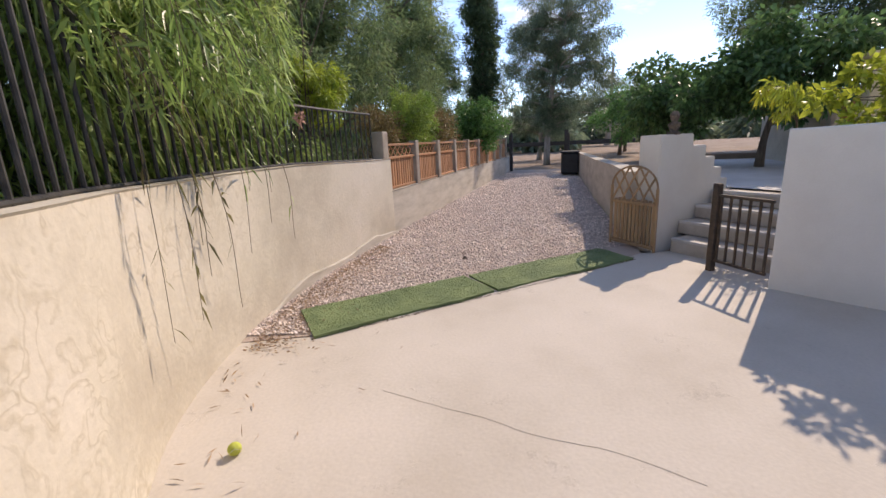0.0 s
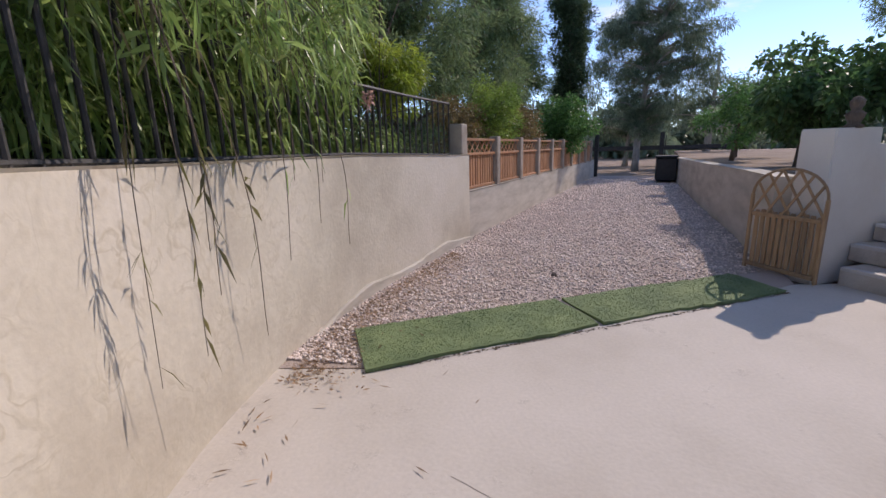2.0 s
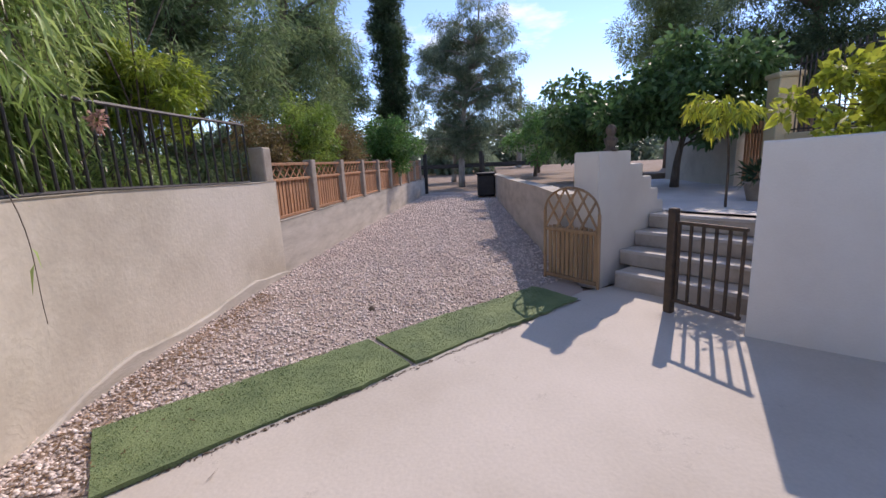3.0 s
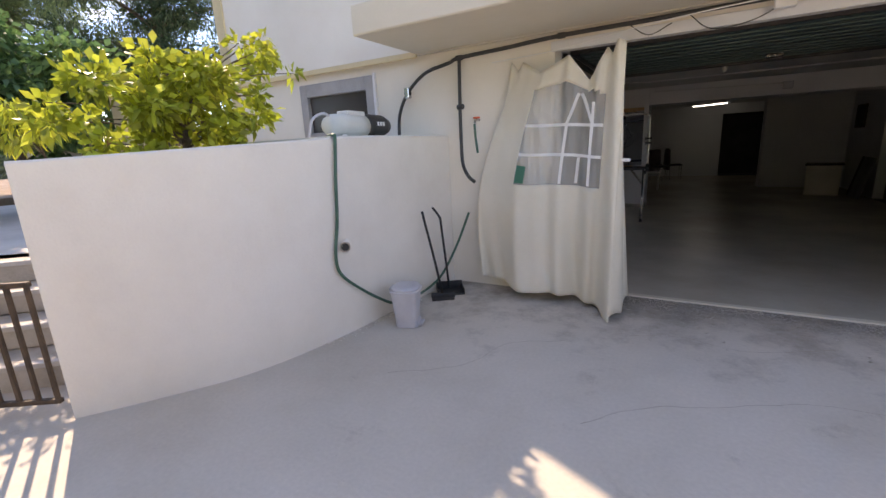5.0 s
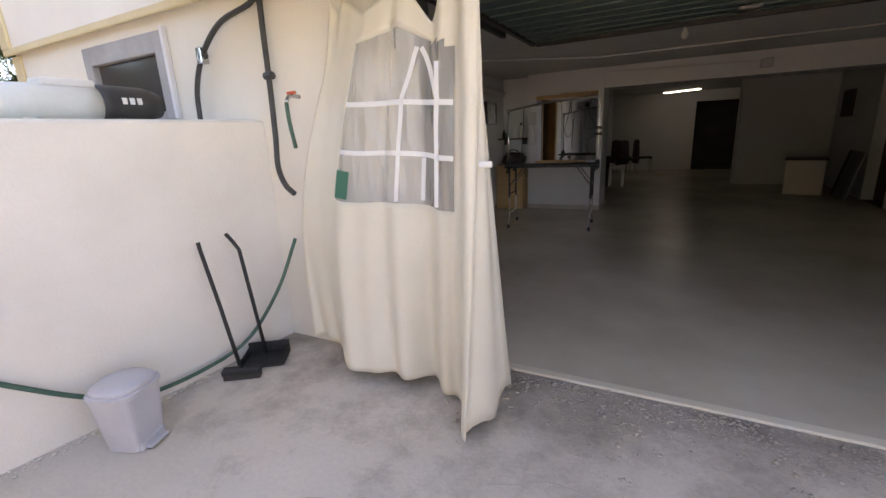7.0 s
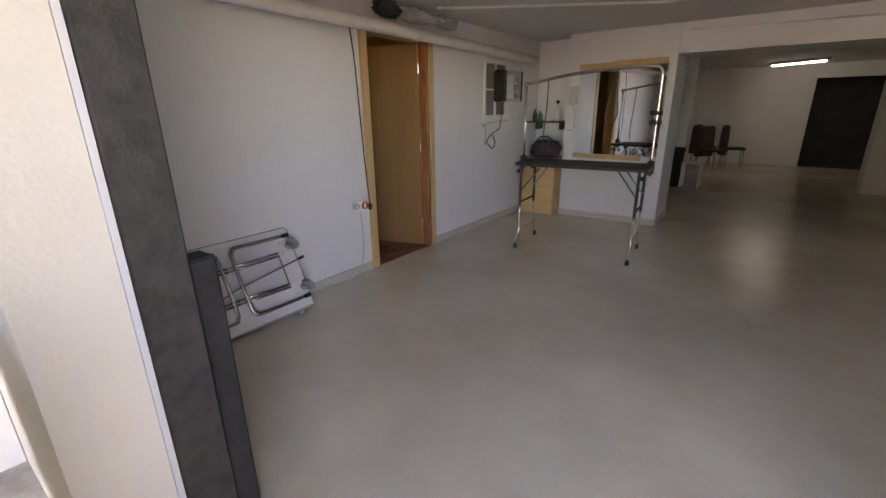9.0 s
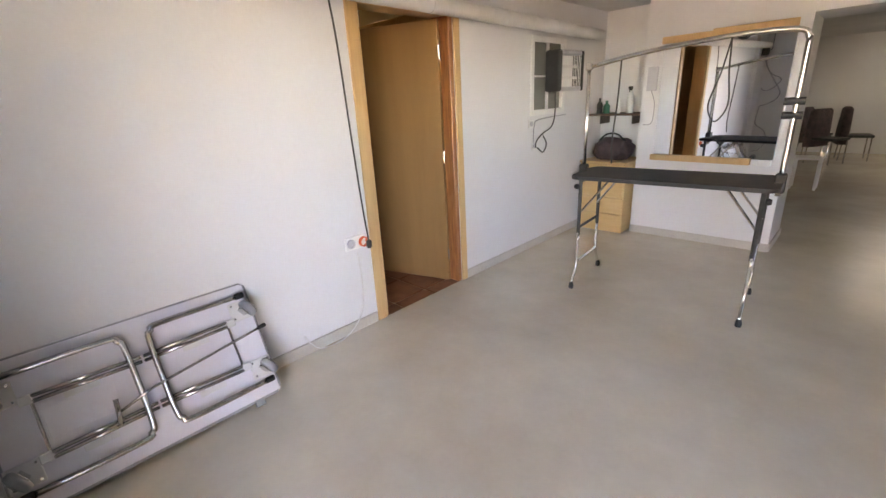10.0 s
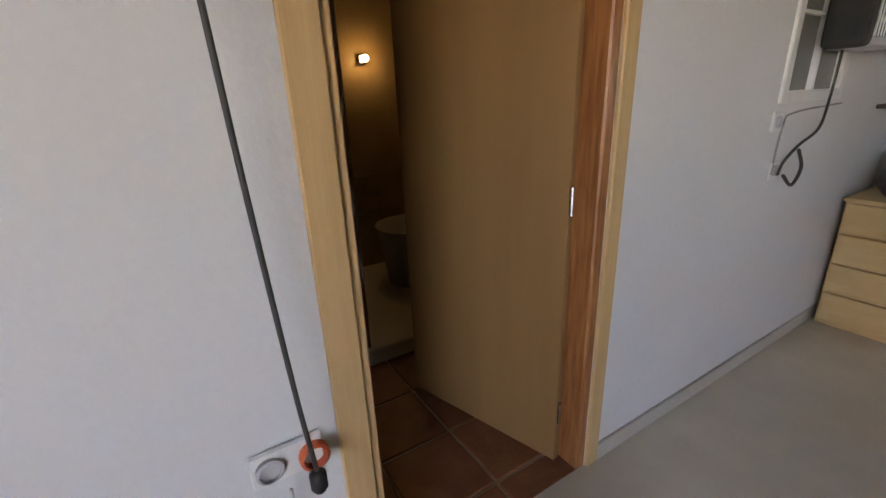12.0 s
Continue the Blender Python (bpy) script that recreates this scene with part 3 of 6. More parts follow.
side.faces.new(fb[::-1])
for k in range(len(prof)):
    k2 = (k + 1) % len(prof)
    side.faces.new((fa[k], fb[k], fb[k2], fa[k2]))
bmesh.ops.recalc_face_normals(side, faces=side.faces)
bmesh.ops.bevel(side, geom=side.edges[:], offset=0.012, segments=2, affect="EDGES")
sw = struct("wall_steps", side, M["planter"], "cream stepped wall beside the stairs", "wall")
sw.matrix_basis = Matrix(((U.x, N.x, 0, -1.69), (U.y, N.y, 0, -3.83), (0, 0, 1, 0), (0, 0, 0, 1)))

# planter wall, its soil and capping
PL = smooth_line([(-0.33, -3.06), (-0.09, -2.72), (0.13, -2.37), (0.26, -2.0), (0.345, -1.55), (0.39, -1.1), (0.44, -0.5), (0.48, -0.003)], 6)
struct("wall_planter", ribbon_wall(PL, 0.2, -0.05, lambda x, y: 1.43 + 0.07 * min(max((y + 3.0) / 1.6, 0), 1)), M["planter"], "curved cream rendered planter wall", "wall")
inner = [(p[0] - 0.19, p[1] + 0.02) for p in PL]
struct("planter_soil", prism([(-0.5, -2.9)] + inner[3:] + [(-0.94, -0.02), (-0.94, -1.5)], -0.05, 1.3), M["soil"], "dark soil filling the raised planter", "soil")
struct("wall_planter_back", ribbon_wall([(-0.96, -0.01), (-0.96, -1.5), (-0.47, -2.92)], 0.12, -0.05, 1.42), M["planter"], "back wall of the raised planter", "wall")
struct("trim_planter", prism([(0.45, -0.01), (0.38, -1.1), (0.335, -1.5), (-0.7, -1.5), (-0.7, -0.01)], 1.48, 1.507), M["tank"], "thin pale slab capping the planter end", "capping")

# house front: lower wall, upper storey, balcony
struct("wall_front", holed("y", 0.0, 0.22, -2.7, 6.6, -0.05, 2.268, [(-1.42, -0.43, 1.56, 2.1), (1.53, 4.35, -0.05, 2.15)]), M["facade"], "cream rendered house front with a wide garage opening", "wall")
struct("wall_side", box(-2.7, -2.48, 0.222, 13.6, -0.05, 5.4), M["facade"], "cream rendered side wall of the house", "wall")
struct("wall_upper", box(-2.73, 6.8, -0.045, 0.25, 2.27, 5.4), M["facade"], "cream upper storey wall over a ledge", "wall")
struct("trim_ledge", box(-2.74, 0.2, -0.075, -0.047, 2.245, 2.30, 0.006), M["ochre"], "yellowish ledge below the upper storey", "trim")
struct("trim_corner", box(-2.76, -2.6, -0.072, -0.047, 2.302, 5.4, 0.004), M["ochre"], "yellowish painted edge of the upper storey", "trim")
struct("trim_corner_low", box(-2.73, -2.58, -0.024, -0.002, 0.682, 2.243, 0.004), M["ochre"], "yellowish painted edge of the house front", "trim")
struct("balcony", box(0.19, 6.8, -0.98, -0.05, 2.275, 2.5, 0.01), M["soffit"], "cream balcony slab over the garage opening", "balcony")
struct("roof_house", box(-2.8, 6.9, -0.2, 13.8, 5.402, 5.6), M["tilered"], "flat house roof", "roof")
struct("trim_lintel", box(1.5, 4.4, -0.012, -0.002, 2.12, 2.2, 0.003), M["white"], "white painted strip over the garage opening", "trim")
struct("sill_threshold", box(1.53, 4.35, 0.125, 0.185, -0.05, 0.012, 0.004), M["soffit"], "pale stone threshold strip with dirt", "threshold")
struct("wall_yard", box(11.9, 12.2, -5.4, 0.2, -0.05, 2.2), M["stucco"], "plain wall closing the yard", "wall")
struct("wall_right_house", box(6.6, 12.2, 0.0, 0.22, -0.05, 2.6), M["facade"], "plain rendered wall closing the yard", "wall")

# garage inside
struct("floor", prism([(0.0, 0.188), (5.7, 0.188), (5.7, 13.3), (0.0, 13.3)], -0.055, 0.0), M["floor"], "polished beige concrete floor with a soft sheen", "floor")
struct("wall_garage_left", holed("x", -0.16, 0.0, 0.222, 13.3, -0.05, 2.28, [(2.62, 3.44, -0.05, 2.06), (4.49, 5.04, 1.32, 1.94)]), M["white"], "white painted garage wall with a door and a small window", "wall")
struct("wall_front_inside", holed("y", 0.222, 0.24, 0.0, 5.7, 0.0, 2.28, [(1.53, 4.35, 0.0, 2.15)]), M["white"], "white inside face of the garage front wall", "wall")
struct("wall_partition", prism([(0.57, 5.60), (1.81, 5.62), (1.81, 6.27), (0.56, 6.27)], -0.05, 2.28), M["white"], "white painted pier with the mirror on it", "wall")
struct("wall_alcove", box(0.002, 0.558, 5.95, 6.27, -0.05, 2.28), M["white"], "white back wall of the alcove", "wall")
struct("beam", box(1.812, 5.7, 5.63, 6.27, 1.97, 2.28), M["white"], "white painted downstand beam", "beam")
struct("wall_stub", box(0.002, 1.5, 9.3, 9.5, -0.05, 2.28), M["white"], "white wall stub in the rear room", "wall")
struct("wall_rear", holed("y", 13.3, 13.5, -0.1, 5.8, -0.05, 2.4, [(3.38, 4.6, -0.05, 1.98)]), M["white"], "white rear wall of the garage with a dark doorway", "wall")
# Added closed box coloured near black, so the rear doorway reads as unlit.
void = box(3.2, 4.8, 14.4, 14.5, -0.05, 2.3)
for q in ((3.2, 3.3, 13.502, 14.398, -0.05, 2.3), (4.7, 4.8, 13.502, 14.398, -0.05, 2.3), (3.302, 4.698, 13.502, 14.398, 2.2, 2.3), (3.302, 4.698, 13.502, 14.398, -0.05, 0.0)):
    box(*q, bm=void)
struct("wall_rear_void", void, M["dark"], "near-black box giving the rear doorway its unlit look", "wall")
struct("wall_near_right", box(4.1, 5.698, 9.6, 10.1, -0.05, 2.28), M["white"], "white wall block in the rear room", "wall")
struct("wall_garage_right", holed("x", 5.7, 5.86, 0.222, 13.3, -0.05, 2.28, [(6.6, 7.5, -0.05, 2.0)]), M["white"], "white garage wall with a dark doorway", "wall")
# Added box; its dark wood colour stands in for shade inside the side opening.
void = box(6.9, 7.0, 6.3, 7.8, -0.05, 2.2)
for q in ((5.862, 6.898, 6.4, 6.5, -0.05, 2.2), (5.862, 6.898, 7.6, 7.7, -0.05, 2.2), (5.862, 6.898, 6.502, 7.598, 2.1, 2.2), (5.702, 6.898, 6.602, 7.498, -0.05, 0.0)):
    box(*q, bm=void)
struct("wall_right_void", void, M["wood_dark"], "dark brown box giving the side doorway its unlit look", "wall")
struct("ceiling", box(-0.16, 5.86, 0.222, 13.5, 2.282, 2.42), M["ceil"], "grey white garage ceiling", "ceiling")
struct("wall_pilaster", box(0.002, 0.065, 0.242, 0.6, -0.05, 2.28), M["white"], "shallow white pilaster in the garage corner", "wall")
sk = bmesh.new()
for x0, x1, y0, y1 in [(0.0, 0.014, 0.602, 2.53), (0.0, 0.014, 3.51, 5.95), (1.812, 1.826, 5.632, 6.27)]:
    box(x0, x1, y0, y1, 0.0, 0.075, 0.003, bm=sk)
join(sk, box(0.0, 1.242, -0.016, -0.001, 0.0, 0.075, 0.003), pose(0.57, 5.60, 0, 0, 0, 0.9))
struct("baseboard", sk, M["skirt"], "low grey stone baseboard", "baseboard")

# small room behind the inner door
struct("floor_bath", prism([(-2.3, 1.9), (-0.0, 1.9), (-0.0, 4.2), (-2.3, 4.2)], -0.3, -0.012), M["grout"], "cream grout under terracotta tiles", "floor")
struct("wall_bath", holed("y", 4.2, 4.3, -2.4, -0.16, -0.05, 2.3, []), M["tan_tile"], "tan tiled bathroom wall", "wall")
struct("wall_bath_left", box(-2.4, -0.16, 1.8, 1.9, -0.05, 2.3), M["tan_tile"], "tan tiled bathroom wall", "wall")
struct("wall_bath_back", box(-2.4, -2.3, 1.9, 4.2, -0.05, 2.3), M["tan_tile"], "tan tiled bathroom wall", "wall")
struct("ceiling_bath", box(-2.4, -0.16, 1.8, 4.3, 2.3, 2.4), M["ceil"], "plain bathroom ceiling", "ceiling")

# ---- turf, gravel, ball ----
def strip_turf(a, b, c, d, seed, group):
    """A laid strip of turf between four corners, with a wavy edge and short blades."""
    r = np.random.default_rng(seed)
    t = thing("turf_strip", pose(0, 0, 0), "green artificial turf strip lying across the gravel edge", "turf", group)
    a, b, c, d = (np.array(p, float) for p in (a, b, c, d))
    bm = bmesh.new()
    nu, nv = 26, 8
    grid = []
    for i in range(nu + 1):
        u = i / nu
        lo, hi = a + (b - a) * u, d + (c - d) * u
        wob = 0.018 * math.sin(9 * u + seed) + r.normal() * 0.008
        row = []
        for j in range(nv + 1):
            v = j / nv
            p = lo + (hi - lo) * v + (hi - lo) / np.linalg.norm(hi - lo) * wob * (1 if v in (0, 1) else 0.3)
            z = 0.016 + 0.012 * math.sin(5 * u + 3 * v + seed) ** 2 + r.random() * 0.004
            row.append(bm.verts.new((p[0], p[1], z)))
        grid.append(row)
    for i in range(nu):
        for j in range(nv):
            bm.faces.new((grid[i][j], grid[i + 1][j], grid[i + 1][j + 1], grid[i][j + 1]))
    ext = bmesh.ops.extrude_face_region(bm, geom=bm.faces[:])
    for v in ext["geom"]:
        if isinstance(v, bmesh.types.BMVert):
            v.co.z = -0.002
    part("mat", bm, M["turf"], t)
    n = 9000
    u, v = r.random((n, 1)), r.random((n, 1))
    p = a + (b - a) * u + ((d + (c - d) * u) - (a + (b - a) * u)) * v
    pts = np.concatenate([p, 0.018 + 0.012 * np.sin(5 * u + 3 * v + seed) ** 2], 1)
    bl = part("fibre", leaves("fibre", pts, np.stack([r.normal(size=n), r.normal(size=n), np.full(n, 0.9)], 1), 0.011, 0.005, M["blade"]), None, t)
    return t


strip_turf((1.02, -7.17), (-0.22, -5.93), (0.21, -5.51), (1.49, -6.72), 1, "turf strips")
strip_turf((-0.26, -5.9), (-1.62, -4.5), (-1.2, -4.1), (0.16, -5.5), 2, "turf strips")
gn = 56000
gx = 1.6 - 16.5 * rng.random(gn) ** 1.8
gy = rng.uniform(-7.8, -4.1, gn)
ok = ((gy < -7.15 - (gx - 1.02) * 1.0114) | (0.7 * (gx - 1.255) - 0.714 * (gy + 6.945) > 0.02)) & (gy < -4.63 - (gx + 0.73) * 0.968) & (gx < 1.7 - (gy + 7.7) * 0.3)
ok |= (gx < -1.8) & (gy < -4.25 + 0.03 * gx)
gx, gy = gx[ok], gy[ok]
gn = len(gx)
octa = np.array([(1, 0, 0), (0, 1, 0), (-1, 0, 0), (0, -1, 0), (0, 0, 0.7), (0, 0, -0.5)], float)
sz = rng.uniform(0.007, 0.019, gn) * (1 + 0.06 * np.maximum(0, -gx))
rot = rng.uniform(0, 6.28, gn)
sv = octa[None] * sz[:, None, None] * rng.uniform(0.65, 1.3, (gn, 6, 1))
rx_, ry_ = sv[..., 0] * np.cos(rot)[:, None] - sv[..., 1] * np.sin(rot)[:, None], sv[..., 0] * np.sin(rot)[:, None] + sv[..., 1] * np.cos(rot)[:, None]
gv = np.stack([rx_ + gx[:, None], ry_ + gy[:, None], sv[..., 2] + 0.008 + 0.2 * sz[:, None]], -1)
tri8 = np.array([(0, 1, 4), (1, 2, 4), (2, 3, 4), (3, 0, 4), (1, 0, 5), (2, 1, 5), (3, 2, 5), (0, 3, 5)])
gf = ((np.arange(gn) * 6)[:, None, None] + tri8[None]).reshape(-1, 3)
tagged(new("gravel", np_mesh("gravel", gv, gf, M["stone"])), "loose pinkish grey gravel covering the driveway", "gravel", kind="stuff")

# ---- railing on the left wall ----
railing = thing("railing", pose(0, 0, 0), "dark wrought iron railing on the cream wall", "railing")
cr = [(p[0], p[1]) for p in WALL]
dense = smooth_line([(x, y, 0) for x, y in cr[6:-2]], 4)
mids = []
for i, p in enumerate(dense):
    d = dense[min(i + 1, len(dense) - 1)] - dense[max(i - 1, 0)]
    nrm = np.array((-d[1], d[0], 0)) / max(np.linalg.norm(d[:2]), 1e-6)
    q = p + nrm * 0.12
    if q[1] > p[1]:
        q = p - nrm * 0.12
    mids.append(q)


def rail_z(x):
    return 1.92 + 0.4 * min(max((x - 2.0) / 1.2, 0), 1)


part("top_rail", tube([(p[0], p[1], rail_z(p[0])) for p in mids], 0.017, 6), M["iron"], railing)
part("bottom_rail", tube([(p[0], p[1], wall_top(p[0], p[1]) + 0.012) for p in mids], 0.013, 6), M["iron"], railing)
bar_me = mesh_of("bar", tube([(0, 0, 0), (0, 0, 0.62)], 0.0115, 7), M["bar"])
run, last = 0.0, mids[0]
for p in mids[1:]:
    run += np.linalg.norm(p - last)
    last = p
    if run >= 0.112:
        run = 0.0
        b = part("bar", bar_me, None, railing)
        b.matrix_basis = pose(p[0], p[1], wall_top(p[0], p[1]) - 0.01) @ Matrix.Diagonal((1, 1, (rail_z(p[0]) - wall_top(p[0], p[1]) + 0.02) / 0.62, 1))
end_post = thing("wall_pier", pose(-2.325, -7.825, 1.24), "short stained concrete pier ending the railing wall", "pier")
part("shaft", box(-0.1, 0.1, -0.1, 0.1, 0, 0.43, 0.014), M["post"], end_post)

# ---- timber fence on the low wall ----
fence = thing("timber_fence", pose(0, 0, 0.72), "orange timber panels with lattice tops between concrete posts", "fence")
post_me = mesh_of("post", box(-0.075, 0.075, -0.075, 0.075, -0.02, 0.8, 0.012), M["post"])
slat_me = mesh_of("slat", box(-0.036, 0.036, -0.009, 0.009, 0, 0.5, 0.004), M["slat"])
rail_me = mesh_of("rail", box(0, 1.23, -0.018, 0.018, -0.02, 0.02, 0.004), M["slat"])
lath_me = mesh_of("lath", box(-0.165, 0.165, -0.006, 0.006, -0.011, 0.011, 0.003), M["slat"])
for k in range(9):
    x0 = -2.36 - 1.4 * (k + 1)
    yy = -7.79 - 0.012 * (k + 1)
    pp = part("post", post_me, None, fence)
    pp.matrix_basis = pose(x0, yy, 0, 0, 0, rng.uniform(-2, 2))
    for z in (0.03, 0.53, 0.74):
        part("rail", rail_me, None, fence).matrix_basis = pose(x0 + 0.085, yy + 0.02, z)
    for j in range(12):
        part("slat", slat_me, None, fence).matrix_basis = pose(x0 + 0.14 + 0.1015 * j, yy, 0.03 + rng.uniform(-0.004, 0.004))
    for j in range(6):
        for s in (-1, 1):
            part("lath", lath_me, None, fence).matrix_basis = pose(x0 + 0.2 + 0.2 * j, yy + 0.004 * s, 0.635) @ pose(0, 0, 0, 0, s * 40, 0)

# ---- arched lattice panel and iron gate ----
ga = Vector((-2.02, -4.33, 0))
gd = Vector((0.53, 0.47, 0))
panel = thing("lattice_gate", Matrix.Translation(ga) @ Matrix.Rotation(math.atan2(gd.y, gd.x), 4, "Z"), "arched timber lattice gate leaning open against the pier", "gate")
L = gd.length
for x in (0.0, L):
    part("stile", box(x - 0.014, x + 0.014, -0.016, 0.016, 0.02, 0.80, 0.004), M["wicker"], panel)
arch = [(L / 2 - (L / 2) * math.cos(a), 0, 0.8 + 0.26 * math.sin(a)) for a in np.linspace(0, math.pi, 15)]
part("arch", tube(arch, 0.013, 6), M["wicker"], panel)
part("rail", box(0.02, L - 0.02, -0.015, 0.015, 0.58, 0.62, 0.004), M["wicker"], panel)
part("rail", box(0.02, L - 0.02, -0.015, 0.015, 0.05, 0.09, 0.004), M["wicker"], panel)
gs = mesh_of("slat", box(-0.022, 0.022, -0.009, 0.009, 0.05, 0.64, 0.004), M["wicker"])
for j in range(11):
    part("slat", gs, None, panel).matrix_basis = pose(0.055 + j * (L - 0.11) / 10, 0.024, rng.uniform(-0.01, 0.01))
for s in (-1, 1):
    for j in range(4):
        cx = 0.12 + j * (L - 0.24) / 3
        ends = []
        for way in (-1, 1):
            u = 0.0
            while u < 0.32:
                px, pz = cx + way * u * 0.53, 0.79 - s * way * u * 0.848
                if not 0.02 < px < L - 0.02 or pz < 0.6 or pz > 0.79 + 0.26 * math.sqrt(max(0.0, 1 - (2 * px / L - 1) ** 2)):
                    break
                u += 0.01
            ends.append(way * u)
        part("lath", box(ends[0], ends[1], -0.006, 0.006, -0.012, 0.012, 0.002), M["wicker"], panel).matrix_basis = pose(cx, 0.008 * s, 0.79) @ pose(0, 0, 0, 0, s * 58, 0)

gp, ge = Vector((-0.87, -3.40, 0)), Vector((-0.37, -3.08, 0))
gate = thing("iron_gate", Matrix.Translation(gp) @ Matrix.Rotation(math.atan2((ge - gp).y, (ge - gp).x), 4, "Z"), "small brown iron bar gate before the steps", "gate")
L = (ge - gp).length
part("post", box(-0.035, 0.035, -0.035, 0.035, -0.02, 0.92, 0.008), M["rust"], gate)
for z in (0.12, 0.80):
    part("rail", box(0.035, L, -0.016, 0.016, z - 0.014, z + 0.014, 0.004), M["rust"], gate)
for j in range(6):
    x = 0.06 + j * (L - 0.08) / 5
    part("bar", box(x - 0.011, x + 0.011, -0.011, 0.011, 0.12, 0.80, 0.003), M["rust"], gate)

# ---- curtain at the garage opening ----
curtain = thing("awning_curtain", pose(0, 0, 0.03), "cream awning cloth sidewall hung as a curtain, with a clear window", "curtain")


def curtain_at(u, v):
    """u from the wall side to the free edge, v from the hem up."""
    peg = [(0.0, 2.08), (0.07, 1.99), (0.12, 2.06), (0.3, 1.95), (0.55, 2.05), (0.72, 1.84), (0.86, 2.06), (0.9, 2.0), (0.94, 2.09), (1.0, 2.07)]
    top = np.interp(u, [p[0] for p in peg], [p[1] for p in peg])
    hem = 0.14 - 0.10 * u + 0.015 * math.sin(13 * u) - 0.06 * max(0, (u - 0.85) / 0.15)
    xt, xb = 1.17 + 0.96 * u, 0.90 + 1.22 * u
    w = v ** 1.6
    x = xb + (xt - xb) * w - 0.12 * (1 - u) ** 2 * math.sin(math.pi * min(v / 0.9, 1)) ** 1.2
    fold = 0.055 * math.sin(9.5 * u + 0.6 * v + 0.6) + 0.030 * math.sin(23 * u * u + 2 + v) + 0.012 * math.sin(36 * u + 1.5 * v) * (1 - v) + 0.007 * math.sin(47 * u + 5 * v)
    y = (-0.27 - 0.07 * u) * (1 - v) + (-0.07 - 0.22 * u) * v + fold * (1.15 - 0.8 * v) - 0.16 * max(0, u - 0.86) / 0.14 * (1 - v) ** 2
    if v > 0.5:
        y += 0.010 * math.sin(52 * u + 21 * v + 2 * math.sin(17 * v)) * (v - 0.5)
    if v < 0.86:
        z = hem + (1.98 - hem) * v
    else:
        z86 = hem + (1.98 - hem) * 0.86
        z = z86 + (top - z86) * (v - 0.86) / 0.14
    return (x, y, z - 0.03)


NU, NV = 90, 60
WIN = (0.275, 0.87, 0.50, 0.91)
for nm, mat, inside in (("cloth", M["cloth"], False), ("clear_window", M["clear"], True)):
    bm = bmesh.new()
    vs = {}
    for i in range(NU):
        for j in range(NV):
            uc, vc = (i + 0.5) / NU, (j + 0.5) / NV
            arch_top = WIN[3] - 0.35 * max(0, uc - 0.72)
            if (WIN[0] < uc < WIN[1] and WIN[2] < vc < arch_top) != inside:
                continue
            q = []
            for a, b in ((i, j), (i + 1, j), (i + 1, j + 1), (i, j + 1)):
                if (a, b) not in vs:
                    vs[a, b] = bm.verts.new(curtain_at(a / NU, b / NV))
                q.append(vs[a, b])
            bm.faces.new(q)
    ob = part(nm, bm, mat, curtain, "clear wrinkled vinyl window" if inside else "", smooth=True)
    if not inside:
        so = ob.modifiers.new("thick", "SOLIDIFY")
        so.thickness = 0.003


def strip_on_curtain(pts, w=0.012):
    bm = bmesh.new()
    rows = []
    for i, (u, v) in enumerate(pts):
        a = Vector(curtain_at(*pts[max(i - 1, 0)]))
        b = Vector(curtain_at(*pts[min(i + 1, len(pts) - 1)]))
        d = (b - a).normalized()
        c = Vector(curtain_at(u, v)) + Vector((0, -0.006, 0))
        s = d.cross(Vector((0, -1, 0))).normalized() * w
        rows.append((bm.verts.new(c - s), bm.verts.new(c + s)))
    for a, b in zip(rows, rows[1:]):
        bm.faces.new((a[0], a[1], b[1], b[0]))
    return bm


def strip(u0, v0, u1, v1, n=14):
    return [(u0 + (u1 - u0) * k / n, v0 + (v1 - v0) * k / n) for k in range(n + 1)]


for a in (strip(0.60, 0.505, 0.60, 0.76), strip(0.79, 0.505, 0.785, 0.84), strip(0.28, 0.635, 0.865, 0.625, 30), strip(0.28, 0.76, 0.865, 0.75, 30),
          strip(0.60, 0.76, 0.66, 0.885), strip(0.79, 0.755, 0.68, 0.885), strip(0.70, 0.51, 0.705, 0.62)):
    part("window_bar", strip_on_curtain(a), M["plastic"], curtain, "white window bar printed on vinyl")
part("green_tag", strip_on_curtain(strip(0.32, 0.508, 0.32, 0.585), 0.04), M["green_label"], curtain, "green label behind the vinyl")
fl_bm = bmesh.new()
rows = []
for k in range(31):
    v = k / 30
    e0 = Vector(curtain_at(1.0, v))
    wid = 0.34 * (1 - v) ** 1.3
    row = []
    for m in range(9):
        s = m / 8
        row.append(fl_bm.verts.new(e0 + Vector((-0.03 + 0.16 * (1 - v) * s + 0.035 * math.sin(s * 5) * (1 - 0.6 * v), 0.03 + wid * s, 0.012 + 0.10 * s * (1 - v) ** 3 + 0.03 * (1 - v) ** 4 * math.sin(s * 9)))))
    rows.append(row)
for a, q in zip(rows, rows[1:]):
    for m in range(8):
        fl_bm.faces.new((a[m], a[m + 1], q[m + 1], q[m]))
part("return_flap", fl_bm, M["cloth"], curtain, smooth=True).modifiers.new("thick", "SOLIDIFY").thickness = 0.003
part("clip", box(-0.03, 0.03, -0.008, 0.008, -0.012, 0.012, 0.004), M["plastic"], curtain, "white plastic clip").matrix_basis = pose(2.17, -0.36, 1.2)
line_cord = thing("clothes_line", pose(0, 0, 2.0), "thin white cord holding up the curtain", "cord")
